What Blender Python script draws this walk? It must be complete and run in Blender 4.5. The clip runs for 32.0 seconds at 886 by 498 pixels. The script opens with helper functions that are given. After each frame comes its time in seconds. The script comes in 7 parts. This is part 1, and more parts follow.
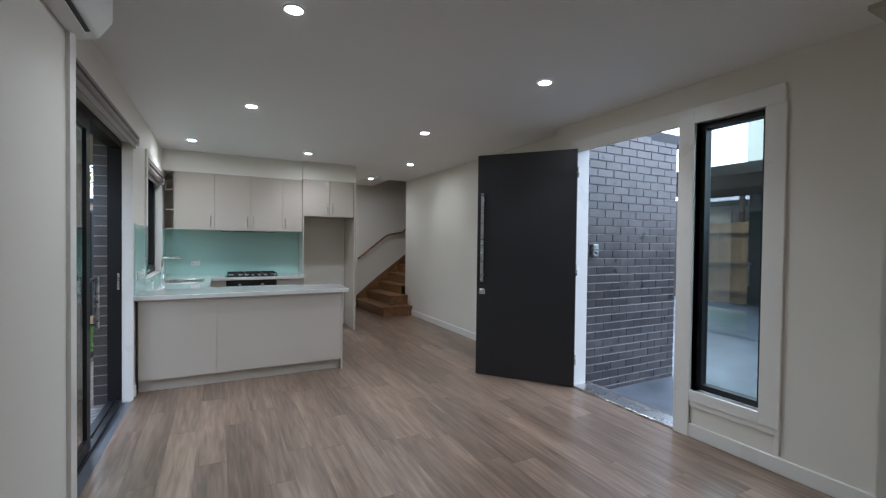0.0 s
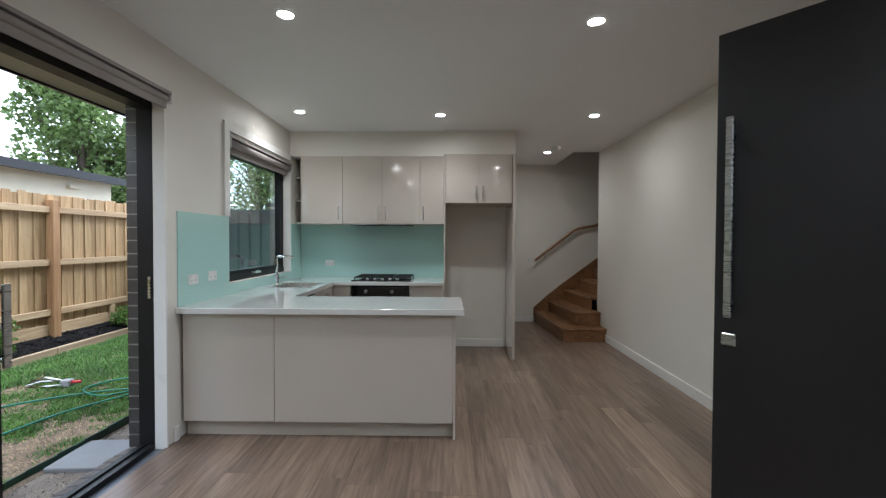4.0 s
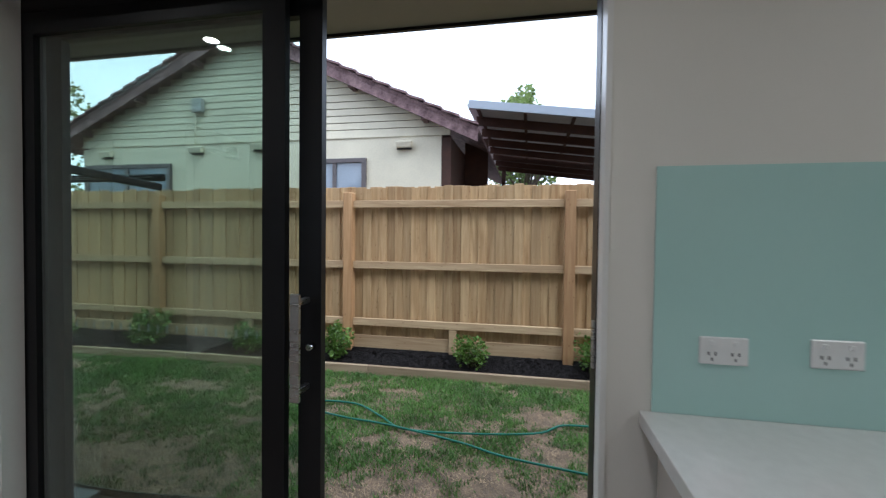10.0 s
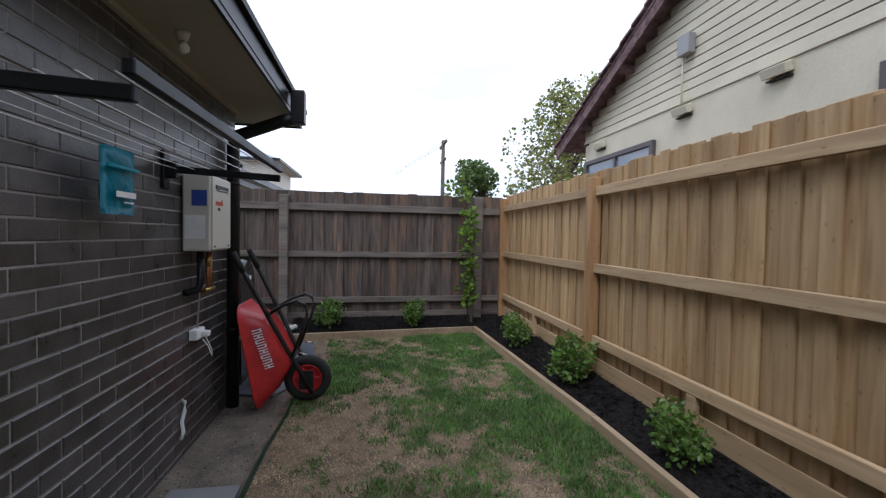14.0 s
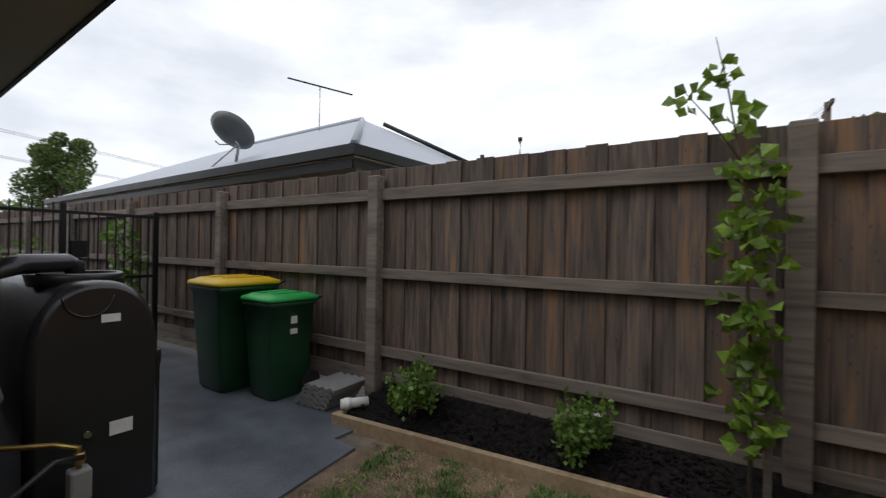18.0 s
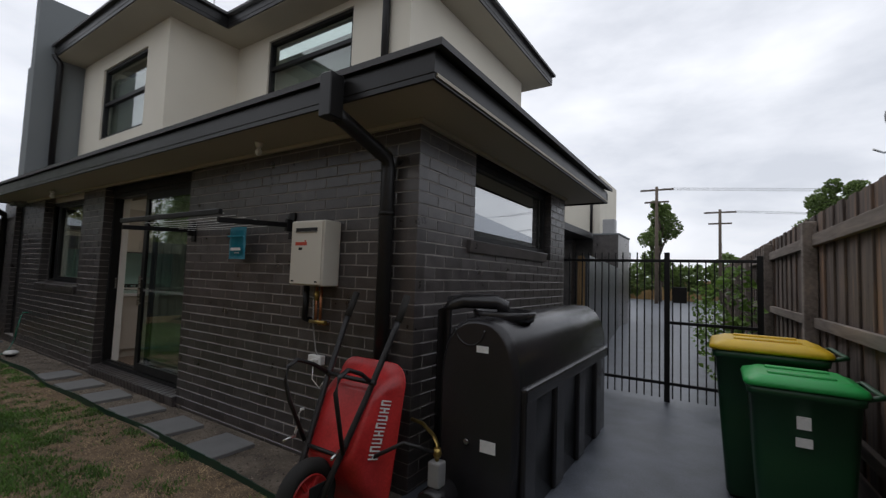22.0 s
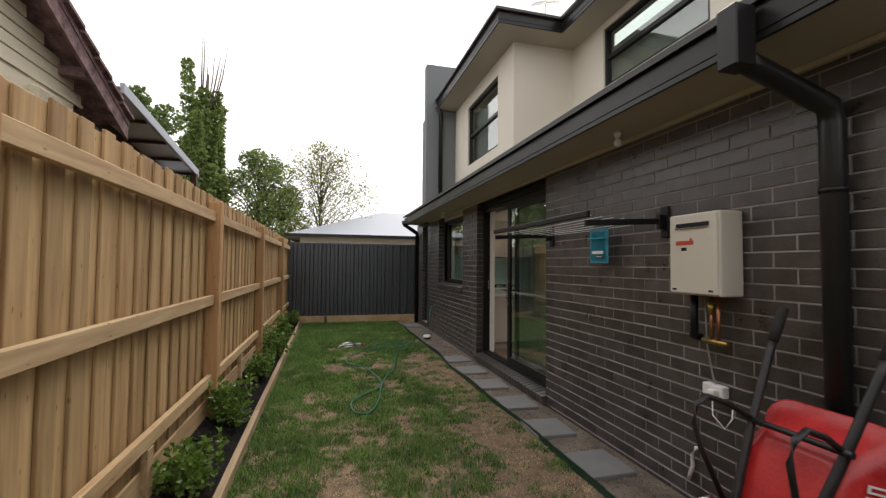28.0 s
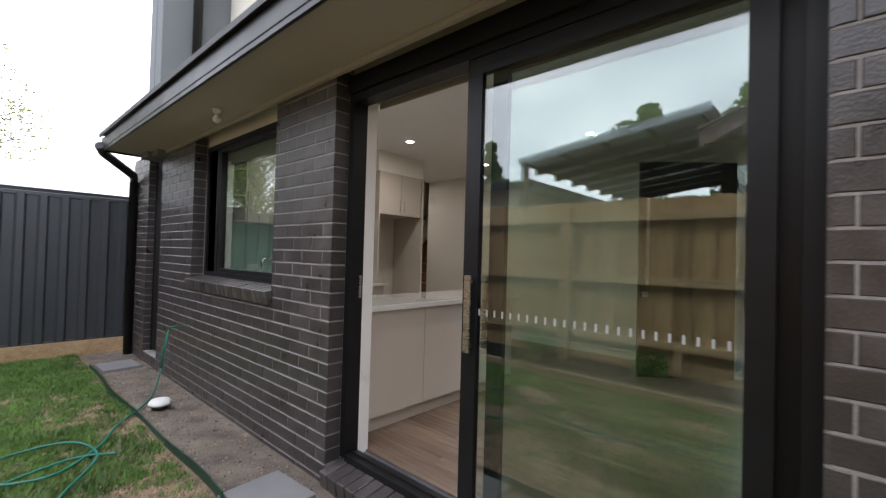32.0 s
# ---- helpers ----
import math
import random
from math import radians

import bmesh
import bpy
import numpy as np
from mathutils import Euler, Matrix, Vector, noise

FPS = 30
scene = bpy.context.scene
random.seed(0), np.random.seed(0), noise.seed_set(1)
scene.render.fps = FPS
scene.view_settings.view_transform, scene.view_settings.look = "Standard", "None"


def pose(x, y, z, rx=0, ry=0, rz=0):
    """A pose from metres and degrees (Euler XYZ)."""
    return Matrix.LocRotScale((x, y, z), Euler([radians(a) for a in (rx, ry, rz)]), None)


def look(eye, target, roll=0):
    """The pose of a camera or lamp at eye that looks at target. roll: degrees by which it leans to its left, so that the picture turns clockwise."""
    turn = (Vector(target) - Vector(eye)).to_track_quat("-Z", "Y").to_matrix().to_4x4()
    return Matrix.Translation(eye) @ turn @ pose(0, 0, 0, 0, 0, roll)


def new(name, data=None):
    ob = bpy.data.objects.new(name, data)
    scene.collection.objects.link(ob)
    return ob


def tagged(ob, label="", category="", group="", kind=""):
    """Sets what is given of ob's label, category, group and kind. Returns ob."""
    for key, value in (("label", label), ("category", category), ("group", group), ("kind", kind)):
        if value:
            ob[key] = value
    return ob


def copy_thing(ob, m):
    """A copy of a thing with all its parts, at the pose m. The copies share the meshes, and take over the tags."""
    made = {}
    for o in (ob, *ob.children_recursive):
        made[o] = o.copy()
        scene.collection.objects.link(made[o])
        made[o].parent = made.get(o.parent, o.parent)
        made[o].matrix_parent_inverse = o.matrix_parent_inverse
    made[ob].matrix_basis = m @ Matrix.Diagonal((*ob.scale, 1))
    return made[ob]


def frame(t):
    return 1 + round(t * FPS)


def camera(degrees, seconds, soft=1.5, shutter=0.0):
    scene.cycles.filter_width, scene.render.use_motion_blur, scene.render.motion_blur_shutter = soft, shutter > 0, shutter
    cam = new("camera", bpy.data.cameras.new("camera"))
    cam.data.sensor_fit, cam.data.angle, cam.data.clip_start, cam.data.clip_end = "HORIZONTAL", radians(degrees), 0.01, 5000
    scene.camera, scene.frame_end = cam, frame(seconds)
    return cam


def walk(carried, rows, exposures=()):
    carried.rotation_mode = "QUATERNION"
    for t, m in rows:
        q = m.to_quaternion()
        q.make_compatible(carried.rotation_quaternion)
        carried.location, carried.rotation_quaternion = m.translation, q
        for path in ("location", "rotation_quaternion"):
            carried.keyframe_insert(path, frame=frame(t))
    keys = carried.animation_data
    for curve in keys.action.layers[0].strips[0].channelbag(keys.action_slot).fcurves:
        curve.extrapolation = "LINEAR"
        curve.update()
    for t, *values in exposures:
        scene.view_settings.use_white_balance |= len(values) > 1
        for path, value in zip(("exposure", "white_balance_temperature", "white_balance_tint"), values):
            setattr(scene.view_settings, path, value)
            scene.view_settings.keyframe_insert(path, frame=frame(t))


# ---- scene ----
cam = camera(92.03, 32.0, soft=1.25, shutter=0.25)
# seconds, place in metres, yaw, pitch, roll in degrees
ROWS = [
    (0, 0.685, -4.642, 1.429, -27.54, -1.01, 0.70),
    (0.5, 0.771, -4.598, 1.427, -25.06, -1.15, 0.62),
    (1, 0.920, -4.478, 1.422, -21.28, -1.29, 0.55),
    (1.5, 1.129, -4.248, 1.417, -15.93, -1.45, 0.41),
    (2, 1.353, -3.963, 1.403, -9.25, -1.59, 0.17),
    (2.5, 1.526, -3.674, 1.381, -4.74, -1.54, 0.07),
    (3, 1.678, -3.363, 1.376, -1.59, -1.61, 0.17),
    (3.5, 1.777, -3.087, 1.365, -0.53, -1.30, 0.20),
    (5.5, 2.056, -2.143, 1.366, 10.45, -0.93, 0.19),
    (6, 2.201, -1.974, 1.369, 15.93, -0.77, 0.06),
    (6.5, 2.330, -1.786, 1.376, 21.75, -0.74, 0.05),
    (7, 2.392, -1.542, 1.387, 31.92, -1.10, 0.17),
    (7.5, 2.375, -1.283, 1.357, 45.77, -0.52, 0.08),
    (8, 2.351, -0.937, 1.345, 62.25, -0.32, 0.06),
    (8.5, 2.198, -0.572, 1.357, 75.88, -1.09, 0.13),
    (9, 1.939, -0.375, 1.361, 87.18, -1.15, 0.27),
    (9.5, 1.650, -0.298, 1.342, 92.70, -0.66, 0.84),
    (10, 1.231, -0.270, 1.357, 101.54, -1.36, 0.66),
    (11, 0.459, -0.317, 1.360, 116.66, -1.55, 0.20),
    (11.5, 0.116, -0.441, 1.345, 126.86, -1.27, 0.70),
    (12, -0.192, -0.587, 1.301, 136.60, -0.84, 0.98),
    (12.5, -0.543, -0.682, 1.279, 145.48, -1.15, 0.99),
    (13, -0.889, -0.819, 1.265, 154.57, -1.25, 1.02),
    (13.5, -1.189, -0.996, 1.294, 162.86, -1.49, 1.10),
    (14, -1.483, -1.286, 1.320, 170.88, -1.83, 1.04),
    (14.5, -1.680, -1.675, 1.312, 174.41, -1.87, 1.04),
    (16.5, -2.809, -3.555, 1.234, 189.97, -0.39, 1.11),
    (17, -2.866, -4.097, 1.231, 196.27, -0.36, 1.14),
    (17.5, -2.862, -4.555, 1.221, 205.88, -0.32, 0.82),
    (18, -2.857, -4.988, 1.241, 215.10, -0.08, 0.96),
    (18.5, -2.836, -5.405, 1.235, 227.24, 0.56, 0.35),
    (19, -2.826, -5.808, 1.227, 239.86, 1.55, 0.47),
    (19.5, -2.780, -6.155, 1.249, 253.53, 1.71, 0.38),
    (20, -2.724, -6.466, 1.260, 267.31, 3.03, 0.51),
    (20.5, -2.662, -6.722, 1.267, 279.94, 3.75, 0.92),
    (21, -2.580, -6.887, 1.265, 289.46, 3.87, 1.43),
    (21.5, -2.567, -6.959, 1.275, 296.36, 3.80, 1.75),
    (22, -2.578, -6.987, 1.295, 303.01, 3.64, 1.97),
    (22.5, -2.619, -6.989, 1.328, 307.96, 6.06, 2.13),
    (23, -2.650, -7.003, 1.349, 314.08, 10.09, 2.36),
    (23.5, -2.690, -7.017, 1.375, 317.93, 12.75, 2.24),
    (24, -2.695, -7.018, 1.379, 321.70, 14.78, 2.26),
    (24.5, -2.681, -6.983, 1.375, 325.64, 14.77, 2.49),
    (25, -2.669, -6.943, 1.358, 329.59, 13.87, 2.35),
    (25.5, -2.662, -6.922, 1.342, 332.38, 11.29, 2.01),
    (27.5, -2.628, -6.719, 1.352, 340.36, 3.45, 0.82),
    (28, -2.548, -6.464, 1.355, 345.07, 2.18, 0.51),
    (28.5, -2.429, -6.135, 1.361, 346.67, 1.14, 0.52),
    (29, -2.358, -5.675, 1.356, 345.76, 0.10, 0.54),
    (29.5, -2.279, -5.178, 1.342, 341.20, -0.20, 0.86),
    (30, -2.173, -4.566, 1.317, 335.10, -0.08, 1.18),
    (30.5, -2.096, -3.997, 1.288, 329.11, 0.23, 1.53),
    (31, -2.005, -3.409, 1.288, 322.95, 0.59, 1.76),
    (31.5, -1.922, -2.867, 1.277, 317.67, 0.98, 1.81),
    (32, -1.747, -2.275, 1.257, 312.12, 0.93, 1.60),
]
EXPOSURES = [(0.0, 2.1, 5200, 8), (1.0, 2.05, 5000, 8), (3.0, 2.05, 5350, 8), (6.0, 1.8, 5500, 8), (7.0, 1.65, 5450, 7), (9.0, 1.35, 5300, 4), (10.0, 1.25, 5450, 9), (11.0, 1.55, 5500, 12), (12.0, 1.42, 5500, 13), (13.0, 0.75, 5550, 13), (14.5, 0.38, 5750, 12), (17.0, 0.06, 6250, 10), (19.0, -0.05, 6450, 10), (21.0, -0.16, 6400, 11), (25.0, -0.27, 6200, 12), (28.0, 0.65, 7000, 13), (30.0, 1.07, 6900, 12), (32.0, 1.65, 6200, 15)]
walk(cam, [(t, pose(x, y, z, 90 + pitch, 0, yaw) @ pose(0, 0, 0, 0, 0, roll)) for t, x, y, z, yaw, pitch, roll in ROWS], EXPOSURES)

# ---- world and light ----
world = bpy.data.worlds.new("overcast_sky")
scene.world = world
world.use_nodes = True
wn, wl = world.node_tree.nodes, world.node_tree.links
bg = wn["Background"]
sky = wn.new("ShaderNodeTexSky")
sky.sky_type, sky.sun_disc = "NISHITA", False
sky.sun_elevation, sky.sun_rotation = radians(54), radians(37)
sky.air_density, sky.dust_density = 1.0, 2.0
tc = wn.new("ShaderNodeTexCoord")
mp = wn.new("ShaderNodeMapping")
mp.inputs["Scale"].default_value = (1.0, 1.0, 2.6)
wl.new(tc.outputs["Generated"], mp.inputs["Vector"])
cl = wn.new("ShaderNodeTexNoise")
cl.inputs["Scale"].default_value, cl.inputs["Detail"].default_value, cl.inputs["Roughness"].default_value = 2.6, 7.0, 0.55
wl.new(mp.outputs["Vector"], cl.inputs["Vector"])
cr = wn.new("ShaderNodeValToRGB")
cr.color_ramp.elements[0].position, cr.color_ramp.elements[0].color = 0.34, (10.0, 10.4, 11.1, 1)
cr.color_ramp.elements[1].position, cr.color_ramp.elements[1].color = 0.66, (14.8, 15.0, 15.4, 1)
wl.new(cl.outputs["Fac"], cr.inputs["Fac"])
mx = wn.new("ShaderNodeMix")
mx.data_type = "RGBA"
mx.inputs[0].default_value = 0.9
wl.new(sky.outputs["Color"], mx.inputs[6])
wl.new(cr.outputs["Color"], mx.inputs[7])
wl.new(mx.outputs[2], bg.inputs["Color"])
bg.inputs["Strength"].default_value = 0.085

sun = new("sun", bpy.data.lights.new("sun", "SUN"))
sun.data.energy, sun.data.angle, sun.data.color = 0.9, radians(24), (1.0, 0.97, 0.92)
sun.matrix_world = look((12, 16, 27), (0, 0, 0))

CEIL = 2.62
DOWNLIGHTS = [(1.02, -2.3), (0.93, -0.43), (0.38, 1.38), (1.76, 1.48), (2.68, -0.35), (3.30, 1.5), (3.25, 3.3), (2.82, -2.15)]
for lx, ly in DOWNLIGHTS:
    lamp = new("downlight_lamp", bpy.data.lights.new("downlight_lamp", "AREA"))
    lamp.data.shape, lamp.data.size, lamp.data.energy, lamp.data.color = "DISK", 0.09, (0.45 if ly > 1.45 and lx > 3 else 1.1 if ly > -0.5 else 1.8), (1.0, 0.94, 0.86)
    lamp.data.spread = radians(130)
    lamp.matrix_world = pose(lx, ly, CEIL - 0.022)


# ---- materials ----
def material(name, base, rough=0.6, metal=0.0, vary=0.12, scale=8.0, bump=0.1, fine=60.0, stretch=(1, 1, 1), second=None, spec=0.5, coat=0.0, island=0.0, obj=0.0, bumpscale=None):
    """A two-scale procedural surface: base colour, mottling, grain bump, and shifts from piece to piece."""
    m = bpy.data.materials.new(name)
    m.use_nodes = True
    n, l = m.node_tree.nodes, m.node_tree.links
    p = n["Principled BSDF"]
    p.inputs["Roughness"].default_value, p.inputs["Metallic"].default_value = rough, metal
    p.inputs["Specular IOR Level"].default_value = spec
    p.inputs["Coat Weight"].default_value = coat
    p.inputs["Coat Roughness"].default_value = 0.06
    co, mapn = n.new("ShaderNodeTexCoord"), n.new("ShaderNodeMapping")
    mapn.inputs["Scale"].default_value = stretch
    geo = n.new("ShaderNodeNewGeometry")
    l.new(geo.outputs["Position"], mapn.inputs["Vector"])
    big, small = n.new("ShaderNodeTexNoise"), n.new("ShaderNodeTexNoise")
    big.inputs["Scale"].default_value, big.inputs["Detail"].default_value = scale, 4.0
    small.inputs["Scale"].default_value, small.inputs["Detail"].default_value = fine, 3.0
    l.new(mapn.outputs["Vector"], big.inputs["Vector"])
    l.new(mapn.outputs["Vector"], small.inputs["Vector"])
    ramp = n.new("ShaderNodeValToRGB")
    lo = [max(0.0, c * (1 - vary)) for c in base] + [1]
    hi = [min(1.0, c * (1 + vary)) for c in (second or base)] + [1]
    ramp.color_ramp.elements[0].position, ramp.color_ramp.elements[1].position = 0.3, 0.7
    ramp.color_ramp.elements[0].color, ramp.color_ramp.elements[1].color = lo, hi
    mixn = n.new("ShaderNodeMath")
    mixn.operation = "MULTIPLY_ADD"
    mixn.inputs[1].default_value = 0.35
    l.new(small.outputs["Fac"], mixn.inputs[0])
    sc = n.new("ShaderNodeMath")
    sc.operation = "MULTIPLY"
    sc.inputs[1].default_value = 0.65
    l.new(big.outputs["Fac"], sc.inputs[0])
    l.new(sc.outputs[0], mixn.inputs[2])
    l.new(mixn.outputs[0], ramp.inputs["Fac"])
    colour = ramp.outputs["Color"]
    for amount, src in ((island, geo.outputs["Random Per Island"]), (obj, n.new("ShaderNodeObjectInfo").outputs["Random"])):
        if amount:
            hsv, mr = n.new("ShaderNodeHueSaturation"), n.new("ShaderNodeMapRange")
            mr.inputs["To Min"].default_value, mr.inputs["To Max"].default_value = 1 - amount, 1 + amount
            l.new(src, mr.inputs["Value"])
            l.new(mr.outputs[0], hsv.inputs["Value"])
            l.new(colour, hsv.inputs["Color"])
            colour = hsv.outputs["Color"]
    l.new(colour, p.inputs["Base Color"])
    if bump:
        bn = n.new("ShaderNodeBump")
        bn.inputs["Strength"].default_value, bn.inputs["Distance"].default_value = bump, bumpscale or 0.004
        l.new(small.outputs["Fac"], bn.inputs["Height"])
        l.new(bn.outputs["Normal"], p.inputs["Normal"])
    rr = n.new("ShaderNodeMapRange")
    rr.inputs["To Min"].default_value, rr.inputs["To Max"].default_value = max(0.02, rough - 0.08 * min(1, rough * 3)), min(1, rough + 0.08 * min(1, rough * 3))
    l.new(big.outputs["Fac"], rr.inputs["Value"])
    l.new(rr.outputs[0], p.inputs["Roughness"])
    return m


def wood(name, dark, light, rough=0.6, axis=1, scale=1.0, obj=0.15, knots=False, grey=None, bump=0.25):
    """Sawn or printed timber with grain along one axis (0 x, 1 y, 2 z)."""
    m = bpy.data.materials.new(name)
    m.use_nodes = True
    n, l = m.node_tree.nodes, m.node_tree.links
    p = n["Principled BSDF"]
    geo, mapn, info = n.new("ShaderNodeNewGeometry"), n.new("ShaderNodeMapping"), n.new("ShaderNodeObjectInfo")
    s = [22.0 * scale] * 3
    s[axis] = 1.6 * scale
    mapn.inputs["Scale"].default_value = s
    l.new(geo.outputs["Position"], mapn.inputs["Vector"])
    off, sclr = n.new("ShaderNodeVectorMath"), n.new("ShaderNodeMath")
    sclr.operation, off.operation = "MULTIPLY", "ADD"
    sclr.inputs[1].default_value = 71.0
    l.new(info.outputs["Random"], sclr.inputs[0])
    l.new(mapn.outputs["Vector"], off.inputs[0])
    l.new(sclr.outputs[0], off.inputs[1])
    grain, patch = n.new("ShaderNodeTexNoise"), n.new("ShaderNodeTexNoise")
    grain.inputs["Scale"].default_value, grain.inputs["Detail"].default_value, grain.inputs["Distortion"].default_value = 2.2, 6.0, 0.6
    patch.inputs["Scale"].default_value, patch.inputs["Detail"].default_value = 0.35, 3.0
    l.new(off.outputs[0], grain.inputs["Vector"])
    l.new(off.outputs[0], patch.inputs["Vector"])
    add = n.new("ShaderNodeMath")
    add.operation = "MULTIPLY_ADD"
    add.inputs[1].default_value = 0.55
    half = n.new("ShaderNodeMath")
    half.operation = "MULTIPLY"
    half.inputs[1].default_value = 0.45
    l.new(patch.outputs["Fac"], half.inputs[0])
    l.new(grain.outputs["Fac"], add.inputs[0])
    l.new(half.outputs[0], add.inputs[2])
    ramp = n.new("ShaderNodeValToRGB")
    ramp.color_ramp.elements[0].position, ramp.color_ramp.elements[1].position = 0.34, 0.66
    ramp.color_ramp.elements[0].color, ramp.color_ramp.elements[1].color = (*dark, 1), (*light, 1)
    if grey:
        e = ramp.color_ramp.elements.new(0.52)
        e.color = (*grey, 1)
    l.new(add.outputs[0], ramp.inputs["Fac"])
    colour = ramp.outputs["Color"]
    if knots:
        vor, vm = n.new("ShaderNodeTexVoronoi"), n.new("ShaderNodeMapping")
        ks = [5.0] * 3
        ks[axis] = 1.7
        vm.inputs["Scale"].default_value = ks
        l.new(geo.outputs["Position"], vm.inputs["Vector"])
        l.new(vm.outputs["Vector"], vor.inputs["Vector"])
        kr = n.new("ShaderNodeValToRGB")
        kr.color_ramp.elements[0].position, kr.color_ramp.elements[1].position = 0.05, 0.14
        kr.color_ramp.elements[0].color, kr.color_ramp.elements[1].color = (0.45, 0.33, 0.25, 1), (1, 1, 1, 1)
        l.new(vor.outputs["Distance"], kr.inputs["Fac"])
        mul = n.new("ShaderNodeMix")
        mul.data_type, mul.blend_type = "RGBA", "MULTIPLY"
        mul.inputs[0].default_value = 0.8
        l.new(colour, mul.inputs[6])
        l.new(kr.outputs["Color"], mul.inputs[7])
        colour = mul.outputs[2]
    hsv, mr = n.new("ShaderNodeHueSaturation"), n.new("ShaderNodeMapRange")
    mr.inputs["To Min"].default_value, mr.inputs["To Max"].default_value = 1 - obj, 1 + obj
    l.new(info.outputs["Random"], mr.inputs["Value"])
    l.new(mr.outputs[0], hsv.inputs["Value"])
    l.new(colour, hsv.inputs["Color"])
    l.new(hsv.outputs["Color"], p.inputs["Base Color"])
    p.inputs["Roughness"].default_value = rough
    bn = n.new("ShaderNodeBump")
    bn.inputs["Strength"].default_value, bn.inputs["Distance"].default_value = bump, 0.002
    l.new(grain.outputs["Fac"], bn.inputs["Height"])
    l.new(bn.outputs["Normal"], p.inputs["Normal"])
    return m


def glass(name, tint=(0.9, 0.97, 0.95), rough=0.0, base=0.09):
    m = bpy.data.materials.new(name)
    m.use_nodes = True
    n, l = m.node_tree.nodes, m.node_tree.links
    n.remove(n["Principled BSDF"])
    tr, gl, mixn, fr = n.new("ShaderNodeBsdfTransparent"), n.new("ShaderNodeBsdfGlossy"), n.new("ShaderNodeMixShader"), n.new("ShaderNodeLayerWeight")
    pw, ma = n.new("ShaderNodeMath"), n.new("ShaderNodeMath")
    pw.operation, ma.operation = "POWER", "MULTIPLY_ADD"
    pw.inputs[1].default_value, ma.inputs[1].default_value, ma.inputs[2].default_value = 3.4, 0.85 - base, base
    fr.inputs["Blend"].default_value = 0.5
    tr.inputs["Color"].default_value = (*tint, 1)
    gl.inputs["Roughness"].default_value = rough
    l.new(fr.outputs["Facing"], pw.inputs[0])
    l.new(pw.outputs[0], ma.inputs[0])
    l.new(ma.outputs[0], mixn.inputs[0])
    l.new(tr.outputs[0], mixn.inputs[1])
    l.new(gl.outputs[0], mixn.inputs[2])
    l.new(mixn.outputs[0], n["Material Output"].inputs["Surface"])
    return m


def glow(name, colour, strength):
    m = bpy.data.materials.new(name)
    m.use_nodes = True
    p = m.node_tree.nodes["Principled BSDF"]
    p.inputs["Emission Color"].default_value, p.inputs["Emission Strength"].default_value = (*colour, 1), strength
    return m


PLASTER = material("wall_paint", (0.76, 0.725, 0.655), 0.55, vary=0.03, scale=1.5, bump=0.05, fine=220)
CEILING_PAINT = material("ceiling_paint", (0.8, 0.79, 0.77), 0.7, vary=0.02, scale=1.2, bump=0.04, fine=220)
TRIM = material("white_trim_paint", (0.8, 0.78, 0.74), 0.3, vary=0.03, scale=3, bump=0.03)
FLOOR = wood("oak_look_floor", (0.11, 0.073, 0.05), (0.31, 0.222, 0.162), 0.3, axis=1, scale=0.75, obj=0.2, grey=(0.215, 0.15, 0.108), bump=0.12)
STAIR = wood("stained_stair_timber", (0.14, 0.065, 0.025), (0.34, 0.18, 0.08), 0.4, axis=1, scale=0.8, obj=0.06)
CABINET = material("beige_gloss_laminate", (0.56, 0.505, 0.44), 0.06, vary=0.025, scale=2, bump=0.0, coat=0.8)
CABINET_IN = material("cabinet_carcass", (0.5, 0.45, 0.38), 0.5, vary=0.05)
BENCH = material("white_stone_benchtop", (0.7, 0.69, 0.66), 0.07, vary=0.05, scale=30, fine=180, bump=0.0, coat=0.4)
SPLASH = material("aqua_glass_splashback", (0.46, 0.68, 0.63), 0.08, vary=0.015, scale=1.0, bump=0.0, coat=0.6)
STEEL = material("brushed_steel", (0.55, 0.55, 0.54), 0.28, 1.0, vary=0.08, fine=200, stretch=(1, 1, 12), bump=0.03)
CHROME = material("chrome", (0.75, 0.75, 0.76), 0.08, 1.0, vary=0.02, bump=0.0)
BLACK = material("black_powder_coat", (0.009, 0.009, 0.01), 0.4, vary=0.15, fine=300, bump=0.05, spec=0.3)
BLACK_GLASS = material("black_oven_glass", (0.01, 0.01, 0.011), 0.06, vary=0.1, bump=0.0, coat=0.5)
CAST = material("cast_iron", (0.02, 0.02, 0.02), 0.6, vary=0.2, fine=250, bump=0.3)
FRONT_DOOR = material("charcoal_door_paint", (0.014, 0.0145, 0.017), 0.42, vary=0.08, scale=3, fine=260, bump=0.12)
WHITE_PLASTIC = material("white_plastic", (0.78, 0.78, 0.76), 0.35, vary=0.03, bump=0.02)
GREY_PLASTIC = material("grey_plastic", (0.3, 0.3, 0.3), 0.45, vary=0.05)
BLIND = material("grey_roller_blind", (0.3, 0.27, 0.25), 0.7, vary=0.06, fine=400, bump=0.15)
PANE = glass("window_glass", (0.84, 0.91, 0.88), base=0.12)
DARK_PANE = glass("reflective_glass", (0.5, 0.58, 0.58), base=0.6)
LIGHT_FACE = glow("downlight_diffuser", (1.0, 0.92, 0.8), 60.0)
BRICK = material("charcoal_brick", (0.041, 0.036, 0.036), 0.3, vary=0.35, scale=7, fine=110, bump=0.35, spec=0.8, second=(0.07, 0.062, 0.062), obj=0.26, island=0.16)
MORTAR = material("grey_mortar", (0.27, 0.25, 0.235), 0.9, vary=0.4, scale=5, fine=160, bump=0.4)
